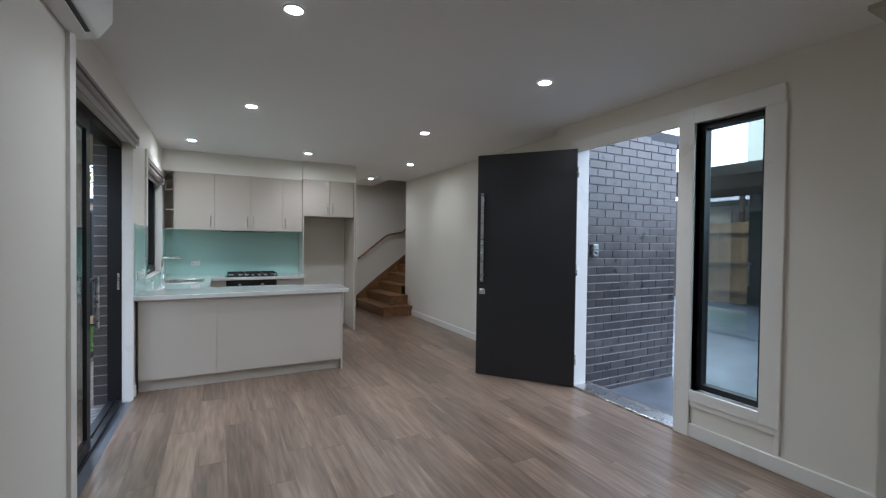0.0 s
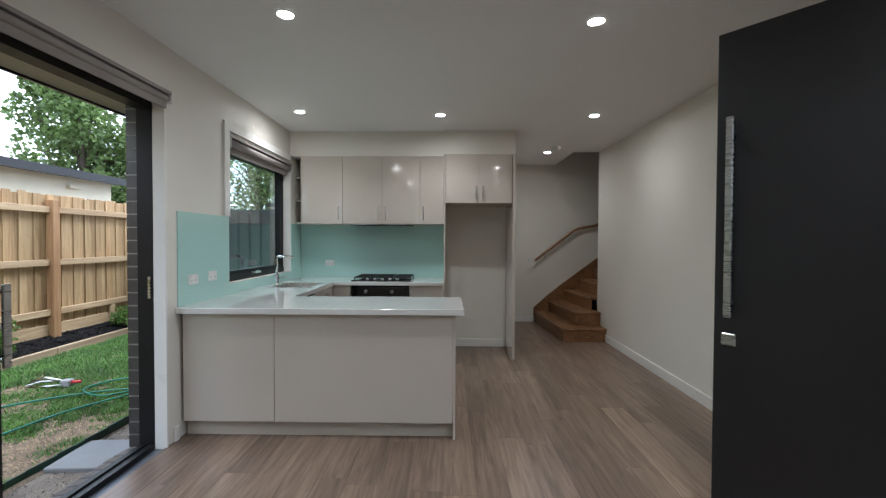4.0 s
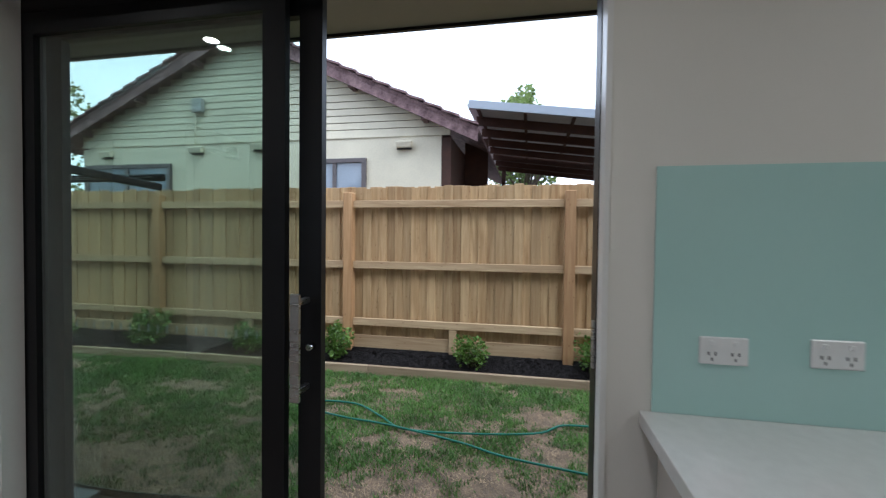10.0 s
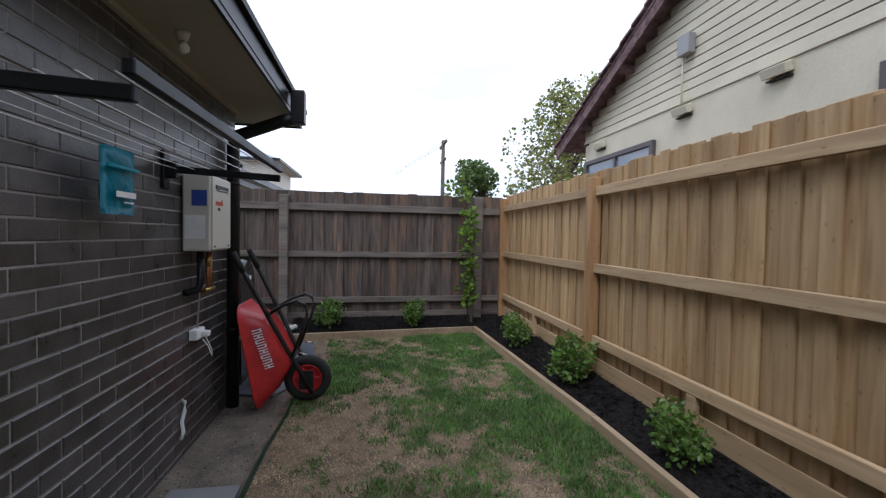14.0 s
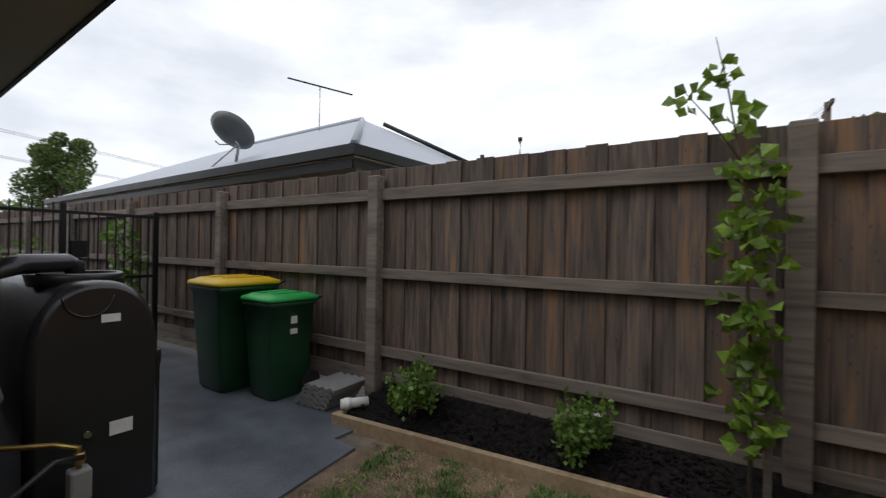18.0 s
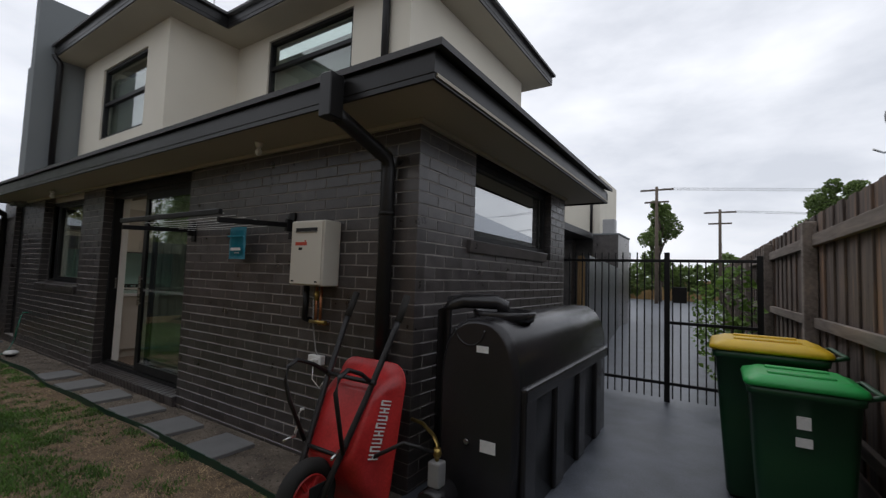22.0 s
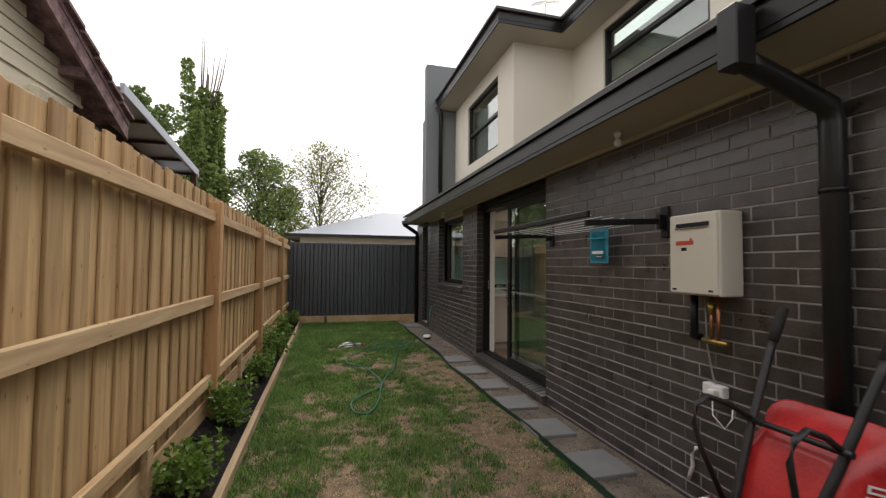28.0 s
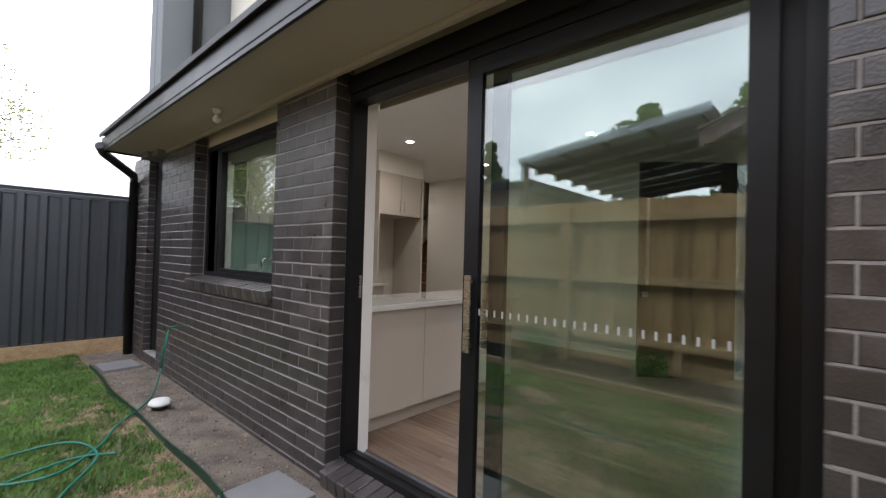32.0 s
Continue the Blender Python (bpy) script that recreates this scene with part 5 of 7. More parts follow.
# ---- plants ----
def leaf_mesh(name, centres, n, spread, size, mat, seed, aspect=0.45, flat=0.6):
    """Folded leaves scattered about centres (x, y, z, radius)."""
    rr = random.Random(seed)
    vs, fs = [], []
    for _ in range(n):
        cx, cy, cz, cr = centres[rr.randrange(len(centres))]
        while True:
            d = Vector((rr.uniform(-1, 1), rr.uniform(-1, 1), rr.uniform(-1, 1)))
            if 0.05 < d.length < 1:
                break
        d *= (d.length ** -0.35)
        p = Vector((cx, cy, cz)) + d * cr * spread
        ax1 = (d.normalized() * 0.7 + Vector((rr.uniform(-1, 1), rr.uniform(-1, 1), rr.uniform(-0.6, 0.9)))).normalized()
        side = ax1.cross(Vector((rr.uniform(-1, 1), rr.uniform(-1, 1), rr.uniform(-flat, 1)))).normalized()
        up = side.cross(ax1)
        l = size * rr.uniform(0.6, 1.25)
        w = l * aspect
        b0 = len(vs)
        vs += [tuple(p), tuple(p + ax1 * l * 0.5 + side * w + up * w * 0.35), tuple(p + ax1 * l), tuple(p + ax1 * l * 0.5 - side * w + up * w * 0.35)]
        fs += [(b0, b0 + 1, b0 + 2), (b0, b0 + 2, b0 + 3)]
    me = bpy.data.meshes.new(name)
    me.from_pydata(vs, [], fs)
    me.materials.append(mat)
    return me


def shrub(seed, flowers):
    rr = random.Random(seed)
    s = thing("shrub", "small glossy green shrub planted in the mulch" if not flowers else "small glossy green shrub with a white flower", "shrub", (0, 0, 0), group="garden bed shrubs")
    st = bmesh.new()
    tips = []
    for i in range(11):
        a, r, h = rr.uniform(0, 6.28), rr.uniform(0.05, 0.19), rr.uniform(0.16, 0.42)
        tip = (r * math.cos(a), r * math.sin(a), h)
        tube([(0, 0, -0.04), (tip[0] * 0.5, tip[1] * 0.5, h * 0.55), tip], [0.006, 0.004, 0.0015], 5, st)
        tips.append((*tip, 0.095))
        tips.append((tip[0] * 0.75, tip[1] * 0.75, h * 0.7, 0.1))
    local("stem", st, TWIG, s)
    local("leaves", leaf_mesh("leaves", tips, 620, 1.0, 0.05, LEAF, seed), LEAF, s)
    if flowers:
        for fx, fy, fz in ((0.12, -0.05, 0.34), (0.02, 0.13, 0.38))[:flowers]:
            fb = bmesh.new()
            for k in range(6):
                a = k * 1.05
                c, q = Vector((fx, fy, fz)), Vector((math.cos(a), math.sin(a), 0.35))
                sd = Vector((-math.sin(a), math.cos(a), 0)) * 0.014
                v = [fb.verts.new(p) for p in (c, c + q * 0.02 + sd, c + q * 0.042, c + q * 0.02 - sd)]
                fb.faces.new(v)
            local("flower", fb, WHITE_PETAL, s)
    return s


kinds = [shrub(3, 0), shrub(5, 1), shrub(11, 0)]
SPOTS = [(-3.22, -6.3, 0), (-3.28, -4.98, 2), (-3.32, -3.58, 0), (-3.32, -2.45, 2), (-3.32, -0.88, 0), (-3.32, 0.42, 1), (-3.32, 2.0, 2), (-3.32, 3.9, 0), (-2.05, -7.6, 1), (-0.85, -7.48, 0)]
used = set()
for sx, sy, kd in SPOTS:
    m = pose(sx, sy, bed_z(sx, sy) - 0.02, 0, 0, rnd.uniform(0, 360)) @ Matrix.Diagonal((*[rnd.uniform(0.72, 0.98)] * 3, 1))
    if kd not in used:
        kinds[kd].matrix_world = m
        used.add(kd)
    else:
        c = copy_thing(kinds[kd], m)
        c.scale = (m.to_scale())
vine = thing("climbing_plant", "tall slender young climber tied to a stake in the fence corner", "climbing plant", (-2.9, -7.62, BED_Z))
VINE = [(-2.9, -7.62, BED_Z), (-2.9, -7.64, 0.6), (-2.87, -7.66, 1.2), (-2.84, -7.68, 1.7), (-2.78, -7.7, 2.1), (-2.72, -7.7, 2.4)]
part("stem", tube(VINE, [0.012, 0.01, 0.008, 0.006, 0.004, 0.002], 7), TWIG, vine)
part("side_stem", tube([(-2.84, -7.68, 1.72), (-2.7, -7.66, 1.95), (-2.58, -7.66, 2.12)], [0.005, 0.004, 0.002], 6), TWIG, vine)
vc = [(-2.88 + rnd.uniform(-0.09, 0.09), -7.6 + rnd.uniform(-0.06, 0.06), 0.35 + 1.4 * i / 15, rnd.uniform(0.06, 0.11)) for i in range(16)] + [(-2.79, -7.68, 1.95, 0.08), (-2.75, -7.7, 2.2, 0.06), (-2.6, -7.66, 2.08, 0.06)]
part("leaves", leaf_mesh("leaves", vc, 300, 1.0, 0.075, leafy(material("lime_leaf", (0.085, 0.19, 0.02), 0.45, vary=0.3, bump=0.0, second=(0.2, 0.29, 0.04), island=0.4)), 21, 0.62), LEAF, vine)
part("stake", B(-2.99, -7.72, BED_Z, -2.955, -7.685, 1.2, 0.003), OLD_RAIL, vine)


def tree(name, label, x, y, h, w, seed, leafmat, n, size, z0=-0.4, trunk=0.18, shape="round", base=0.3, clumps=26, stripe=0.0):
    rr = random.Random(seed)
    t = thing(name, label, "tree", (x, y, z0))
    tb = bmesh.new()
    tube([(x, y, z0), (x + 0.03 * h * rr.uniform(-1, 1), y, z0 + 0.3 * h), (x, y + 0.03 * h * rr.uniform(-1, 1), z0 + 0.65 * h), (x, y, z0 + 0.95 * h)], [trunk, trunk * 0.75, trunk * 0.45, 0.02], 8, tb)
    cs = []
    for i in range(clumps):
        f = rr.uniform(base, 1.0)
        if shape == "column":
            rad = w * 0.5 * (0.55 + 0.45 * math.sin(math.pi * min(1, (f - base) / (1 - base) * 0.9 + 0.1)))
        elif shape == "cone":
            rad = w * 0.5 * (1.05 - (f - base) / (1 - base))
        else:
            rad = w * 0.5 * math.sqrt(max(0.05, 1 - ((f - (base + 1) / 2) / ((1 - base) / 1.9)) ** 2))
        a, q = rr.uniform(0, 6.28), rr.uniform(0.25, 0.95)
        c = (x + rad * q * math.cos(a), y + rad * q * math.sin(a), z0 + f * h)
        tube([(x, y, z0 + max(0.15, f - 0.22) * h), ((x + c[0]) / 2, (y + c[1]) / 2, z0 + (f - 0.08) * h), c], [trunk * 0.35, trunk * 0.2, 0.012], 5, tb)
        cs.append((*c, max(0.3, rad * rr.uniform(0.28, 0.5))))
        for _ in range(2):
            e = Vector(c) + Vector((rr.uniform(-1, 1), rr.uniform(-1, 1), rr.uniform(-0.3, 1))) * rad * 0.4
            tube([c, e], [0.014, 0.005], 4, tb)
    part("trunk", tb, TWIG, t)
    part("crown", leaf_mesh("crown", cs, n, 1.0, size, leafmat, seed + 1), leafmat, t)
    return t


pop = thing("poplar_tree", "tall narrow green poplar with bare twigs at its top", "tree", (-7.5, 12.5, -0.4))
rp, ptb, pcs = random.Random(31), bmesh.new(), []
tube([(-7.5, 12.5, -0.4), (-7.45, 12.5, 3.0), (-7.5, 12.5, 6.5), (-7.4, 12.5, 9.0)], [0.2, 0.16, 0.09, 0.03], 8, ptb)
for i in range(34):
    a, q, z1 = rp.uniform(0, 6.28), rp.uniform(0.15, 1.0), rp.uniform(0.2, 5.2)
    top = z1 + rp.uniform(2.4, 4.2)
    bx3, by3 = -7.5 + 0.95 * q * math.cos(a), 12.5 + 0.95 * q * math.sin(a)
    pts3 = [(-7.5, 12.5, z1), ((bx3 * 2 - 7.5) / 3, (by3 * 2 + 12.5) / 3, z1 + 0.9), (bx3, by3, top)]
    tube(pts3, [0.04, 0.03, 0.006], 5, ptb)
    for k in range(7):
        f = 0.25 + 0.72 * k / 6
        c = Vector(pts3[1]).lerp(Vector(pts3[2]), f)
        pcs.append((c.x, c.y, c.z, 0.36 - 0.2 * f))
for k in range(7):
    a = rp.uniform(0, 6.28)
    tube([(-7.5 + 0.3 * math.cos(a), 12.5 + 0.3 * math.sin(a), 7.6), (-7.4 + 0.5 * math.cos(a), 12.5 + 0.5 * math.sin(a), 9.0), (-7.35 + 0.62 * math.cos(a), 12.5 + 0.62 * math.sin(a), rp.uniform(9.4, 10.9))], [0.035, 0.025, 0.006], 5, ptb)
part("trunk", ptb, TWIG, pop)
part("crown", leaf_mesh("crown", pcs, 26000, 1.0, 0.14, POPLAR_LEAF, 32), POPLAR_LEAF, pop)
tree("poplar_tree", "bushy green tree beyond the fence", -5.6, 14.0, 6.6, 3.4, 33, POPLAR_LEAF, 15000, 0.11, trunk=0.12, shape="round", base=0.04, clumps=80)
tree("broadleaf_tree", "loose green tree between the poplar and the birch", -4.7, 14.8, 5.2, 2.8, 35, YELLOW_LEAF, 8000, 0.1, trunk=0.09, shape="round", base=0.05, clumps=60)
tree("broadleaf_tree", "large dense green tree beyond the fence", -8.7, 9.6, 7.3, 3.2, 37, TREE_LEAF, 26000, 0.13, shape="round", base=0.12, clumps=70)
tree("birch_tree", "sparse spring-leafed tree behind the steel fence", -3.0, 15.5, 7.4, 5.0, 41, YELLOW_LEAF, 10000, 0.09, trunk=0.08, shape="round", base=0.1, clumps=95)
tree("pencil_pine", "dark conical pine beyond the neighbour's roof", -30, 20.6, 11.8, 7.0, 43, TREE_LEAF, 14000, 0.26, shape="cone", base=0.15, clumps=60)
tree("broadleaf_tree", "green tree top beyond the carport", -14.0, -0.4, 7.0, 2.6, 47, POPLAR_LEAF, 6000, 0.14, shape="round", base=0.3, clumps=30)
tree("broadleaf_tree", "green tree top beyond the carport", -14.0, 2.6, 6.9, 2.4, 48, POPLAR_LEAF, 6000, 0.14, shape="round", base=0.3, clumps=30)
tree("broadleaf_tree", "yellow-green tree behind the neighbour's gable", -9.4, -18, 7.9, 6.4, 53, YELLOW_LEAF, 9000, 0.16, shape="round", base=0.2, clumps=44)
tree("broadleaf_tree", "low dark green tree over the back fence", -5.9, -18.5, 4.6, 3.6, 59, TREE_LEAF, 6000, 0.14, shape="round", base=0.15, clumps=26)
tree("gum_tree", "rounded gum tree along the street", 30, -12.6, 7.9, 3.4, 61, TREE_LEAF, 12000, 0.17, shape="round", base=0.3, clumps=30)
tree("gum_tree", "rounded gum tree along the street", 36, -2.9, 8.2, 2.8, 67, TREE_LEAF, 12000, 0.17, shape="round", base=0.25, clumps=30)
tree("gum_tree", "distant gum tree over the roofs", 24, -26, 9.0, 6.0, 71, TREE_LEAF, 10000, 0.22, shape="round", base=0.25, clumps=30)
hc = [(40 + rnd.uniform(-3, 3), -24 + 1.5 * i, rnd.uniform(0.8, 2.8), rnd.uniform(1.0, 1.9)) for i in range(26)]
tagged(new("distant_trees", leaf_mesh("distant_trees", hc, 6000, 1.0, 0.5, TREE_LEAF, 77)), "far belt of street trees", "trees", kind="stuff")
gs = thing("hedge_plant", "leggy green shrubs along the path beyond the gate", "shrub", (5, -7.0, PATH_Z))
part("leaves", leaf_mesh("leaves", [(4.6 + 0.7 * i, -7.0 + 0.05 * i, 0.2 + 0.28 * (i % 4), 0.26) for i in range(9)] + [(3.7, -7.2, 1.0, 0.18), (3.8, -7.15, 0.6, 0.2), (3.85, -7.15, 1.35, 0.16)], 800, 1.0, 0.09, LEAF, 83), LEAF, gs)
part("stem", tube([(3.7, -7.1, -0.12), (3.72, -7.1, 0.8), (3.8, -7.1, 1.5)], [0.02, 0.012, 0.004], 6), TWIG, gs)

# ---- things on the house wall ----
BEIGE = material("beige_enamel", (0.6, 0.565, 0.49), 0.35, vary=0.03, scale=3, fine=200, bump=0.03)
RED_MARK = material("red_print", (0.5, 0.06, 0.03), 0.5, bump=0.0)
BLUE_MARK = material("blue_print", (0.04, 0.08, 0.35), 0.5, bump=0.0)
TEAL = material("teal_vinyl", (0.0, 0.26, 0.36), 0.35, vary=0.12, scale=9, fine=40, bump=0.5, bumpscale=0.01)
COPPER = material("copper_pipe", (0.32, 0.14, 0.07), 0.35, 0.9, vary=0.25, scale=12)
BRASS = material("brass_valve", (0.45, 0.32, 0.1), 0.35, 0.9, vary=0.2)
BLACK_PLASTIC = material("black_polyethylene", (0.022, 0.021, 0.023), 0.24, vary=0.15, scale=3, fine=220, bump=0.15)
RUBBER = material("tyre_rubber", (0.018, 0.017, 0.016), 0.8, vary=0.25, fine=150, bump=0.3)
RED_PAINT = material("scuffed_red_paint", (0.42, 0.018, 0.02), 0.35, vary=0.25, scale=6, fine=70, bump=0.15, second=(0.5, 0.03, 0.03))
BARE_STEEL = material("worn_black_tube", (0.02, 0.019, 0.02), 0.45, 0.2, vary=0.4, scale=14, fine=80, bump=0.2)

ht = thing("hot_water_heater", "beige wall-mounted gas hot water heater", "water heater", (WX, -4.39, 1.19))
part("casing", B(-0.45, -4.57, 1.19, WX - 0.008, -4.21, 1.68, 0.012, 3), BEIGE, ht)
part("front_cover", B(-0.462, -4.56, 1.2, -0.448, -4.22, 1.67, 0.005, 2), BEIGE, ht)
part("flue_slot", B(-0.466, -4.51, 1.595, -0.46, -4.27, 1.622, 0.004, 2), BLACK, ht, "dark flue slot")
part("flue_lip", B(-0.472, -4.51, 1.588, -0.462, -4.27, 1.595, 0.002), STEEL, ht)
part("brand_mark", boxes((-0.4635, -4.40, 1.49, -0.462, -4.27, 1.515), (-0.4635, -4.39, 1.515, -0.462, -4.375, 1.53)), RED_MARK, ht)
part("model_mark", boxes((-0.4635, -4.35, 1.455, -0.462, -4.31, 1.475)), BLACK, ht)
part("rating_label", boxes((-0.42, -4.2095, 1.27, -0.3, -4.208, 1.42)), WHITE_PRINT, ht)
part("energy_label", boxes((-0.43, -4.2095, 1.48, -0.34, -4.208, 1.58)), BLUE_MARK, ht)
for q in (1.215,):
    for yy in (-4.53, -4.27):
        part("foot_slot", B(-0.4635, yy, q, -0.462, yy + 0.03, q + 0.012), BLACK, ht)
part("gas_pipe", tube([(-0.36, -4.30, 1.19), (-0.36, -4.30, 0.98), (-0.35, -4.28, 0.94), (-0.3, -4.26, 0.92), (WX, -4.26, 0.92)], 0.024, 12), BLACK, ht, "lagged dark pipe")
part("hot_pipe", tube([(-0.36, -4.42, 1.19), (-0.36, -4.42, 0.93), (-0.33, -4.42, 0.9), (WX, -4.42, 0.9)], 0.011, 10), COPPER, ht)
part("cold_pipe", tube([(-0.36, -4.47, 1.19), (-0.36, -4.47, 0.93), (-0.33, -4.47, 0.9), (WX, -4.47, 0.9)], 0.011, 10), COPPER, ht)
part("valve", tube([(-0.36, -4.42, 1.15), (-0.36, -4.42, 1.08)], [0.02, 0.016], 10), BRASS, ht)
part("valve_tap", tube([(-0.36, -4.36, 0.92), (-0.36, -4.53, 0.92)], 0.015, 10), BRASS, ht)
part("power_cable", tube([(-0.34, -4.36, 1.19), (-0.33, -4.36, 0.9), (-0.31, -4.38, 0.7), (-0.3, -4.4, 0.64)], 0.005, 6), GREY_PLASTIC, ht)
gp = thing("outdoor_power_point", "white weatherproof power point on the brick wall", "power point", (WX, -4.39, 0.63))
part("box", B(WX - 0.055, -4.46, 0.59, WX - 0.001, -4.32, 0.66, 0.008, 2), WHITE_PLASTIC, gp)
part("plug", B(WX - 0.1, -4.44, 0.6, WX - 0.055, -4.39, 0.64, 0.01, 2), WHITE_PLASTIC, gp)
part("cord", tube([(-0.35, -4.41, 0.6), (-0.38, -4.44, 0.5), (-0.36, -4.5, 0.44), (-0.33, -4.52, 0.5), (-0.3, -4.5, 0.56)], 0.004, 6), WHITE_PLASTIC, gp)
wp = thing("drain_hose", "short white condensate hose on the brick wall", "drain hose", (WX, -4.2, 0.1))
part("hose", tube([(WX + 0.005, -4.24, 0.22), (-0.29, -4.23, 0.22), (-0.3, -4.21, 0.17), (-0.285, -4.2, 0.1), (-0.3, -4.19, 0.04), (-0.29, -4.17, 0.0)], 0.012, 8), WHITE_PLASTIC, wp)

pk = thing("peg_bag", "teal plastic peg packet hanging on the brick wall", "peg bag", (-0.29, -3.3, 1.39))
pb = bmesh.new()
cols, rws = 7, 9
gridv = [[pb.verts.new((-0.275 - 0.018 * math.sin(math.pi * j / (cols - 1)) * (0.4 + 0.6 * math.sin(i * 1.3) ** 2), -3.425 + 0.25 * j / (cols - 1), 1.39 + 0.285 * i / (rws - 1))) for j in range(cols)] for i in range(rws)]
for i in range(rws - 1):
    for j in range(cols - 1):
        f = pb.faces.new((gridv[i][j], gridv[i][j + 1], gridv[i + 1][j + 1], gridv[i + 1][j]))
        f.smooth = True
bmesh.ops.solidify(pb, geom=pb.faces[:], thickness=0.008)
part("pouch", pb, TEAL, pk)
part("flap", B(-0.304, -3.42, 1.585, -0.296, -3.18, 1.6, 0.003), TEAL, pk)
part("printed_mark", boxes((-0.302, -3.39, 1.465, -0.3, -3.24, 1.49), (-0.302, -3.37, 1.44, -0.3, -3.3, 1.446)), WHITE_PRINT, pk)

pk.matrix_world = pose(-0.1, -0.06, -0.005) @ pk.matrix_world
cl2 = thing("clothesline", "black folding wall clothesline with cords", "clothesline", (WX, -3.2, 1.66))
for by in (-2.42, -3.99):
    part("wall_bracket", soften(boxes((WX - 0.02, by - 0.035, 1.56, WX - 0.001, by + 0.035, 1.78), (WX - 0.075, by - 0.018, 1.62, WX - 0.02, by + 0.018, 1.72)), 0.004), BLACK, cl2)
    part("arm", turned(B(0, -0.014, -0.02, 0.62, 0.014, 0.02, 0.004), pose(-0.3, by, 1.675, 0, 3, 180)), BLACK, cl2)
part("front_bar", B(-0.93, -4.02, 1.68, -0.9, -2.39, 1.72, 0.004), BLACK, cl2)
for i in range(7):
    cx = -0.36 - 0.085 * i
    part("cord", tube([(cx, -3.985, 1.672 + 0.004 * i), (cx, -3.2, 1.664 + 0.004 * i), (cx, -2.425, 1.672 + 0.004 * i)], 0.0022, 5), WHITE_PLASTIC, cl2)

for ly in (-3.75, 1.3):
    lb = thing("eave_lamp", "white batten lamp holder with a bulb under the eaves", "lamp", (-0.48, ly, SOFFIT_Z - 0.001), group="eave lamps")
    part("holder", lathe([(0.035, 0), (0.03, -0.02), (0.02, -0.045)], 16, at=(-0.48, ly, SOFFIT_Z - 0.001)), WHITE_PLASTIC, lb)
    part("bulb", lathe([(0.012, -0.045), (0.03, -0.075), (0.028, -0.095), (0.01, -0.11)], 16, at=(-0.48, ly, SOFFIT_Z - 0.001)), WHITE_PLASTIC, lb)


def downpipe(pts, name="downpipe", w=0.05, d=0.04, label="charcoal steel downpipe from the gutter"):
    dp = thing(name, label, "downpipe", pts[0], group="downpipes")
    part("pipe", tube(pts, w, 12), GUTTER, dp)
    return dp


d1 = downpipe([(-0.33, -5.05, -0.14), (-0.33, -5.05, 2.02), (-0.35, -5.05, 2.1), (-0.72, -5.02, 2.24), (-0.82, -5.02, 2.27)])
part("rainhead", B(-0.9, -5.07, 2.22, -0.79, -4.97, 2.49, 0.006), GUTTER, d1)
for z in (0.5, 1.7):
    part("strap", lathe([(0.056, 0), (0.056, 0.025)], 14, at=(-0.33, -5.05, z)), GUTTER, d1)
d2 = downpipe([(-0.32, 4.55, -0.14), (-0.32, 4.55, 2.1), (-0.36, 4.4, 2.18), (-0.75, 3.95, 2.34), (-0.8, 3.85, 2.4)])
d3 = downpipe([(1.36, -3.45, 3.25), (1.36, -3.45, 4.8), (1.33, -3.46, 4.88), (0.95, -3.5, 5.05), (0.88, -3.5, 5.13)])
part("rainhead", B(0.8, -3.54, 5.02, 0.92, -3.46, 5.23, 0.006), GUTTER, d3)
d4 = downpipe([(-0.05, 3.2, 2.7), (-0.05, 3.2, 4.95), (-0.15, 3.2, 5.1)])
an = thing("roof_antenna", "thin television antenna on the upper roof", "antenna", (1.6, 1.2, 5.9))
part("mast", tube([(1.6, 1.2, 5.8), (1.6, 1.2, 7.0)], 0.014, 8), STEEL, an)
part("boom", tube([(1.35, 0.75, 6.35), (1.75, 1.5, 6.95)], 0.008, 6), STEEL, an)
for i in range(9):
    f = i / 8
    c = Vector((1.35 + 0.4 * f, 0.75 + 0.75 * f, 6.35 + 0.6 * f))
    o = Vector((0.26, -0.14, 0)) * (1.1 - 0.5 * f)
    part("element", tube([c - o, c + o], 0.004, 5), STEEL, an)

# ---- wheelbarrow ----
WBY = -5.08
wb = thing("wheelbarrow", "red wheelbarrow with black tube frame stood up against the wall", "wheelbarrow", (-0.93, WBY, GROUND))


def tube_x(z):
    """Where the leaning frame tubes stand at a height."""
    return -0.39 - 0.5 * (1.15 - z)


def tray_ring(bm, f, hy, z0, z1, r, out=0.0, n=5):
    """A rounded outline of the tray, from its rim at the wall (f = 0) to its floor on the frame (f = 1)."""
    vs2 = []
    for cy, cz, a0 in ((hy - r, z1 - r, 0), (-hy + r, z1 - r, 90), (-hy + r, z0 + r, 180), (hy - r, z0 + r, 270)):
        for i in range(n + 1):
            a = radians(a0 + 90 * i / n)
            z = cz + r * math.sin(a)
            x0, x1 = -0.42 - 0.19 * (0.73 - z), tube_x(z) + 0.03
            vs2.append(bm.verts.new((x0 + (x1 - x0) * f + out, WBY + cy + r * math.cos(a), z)))
    return vs2


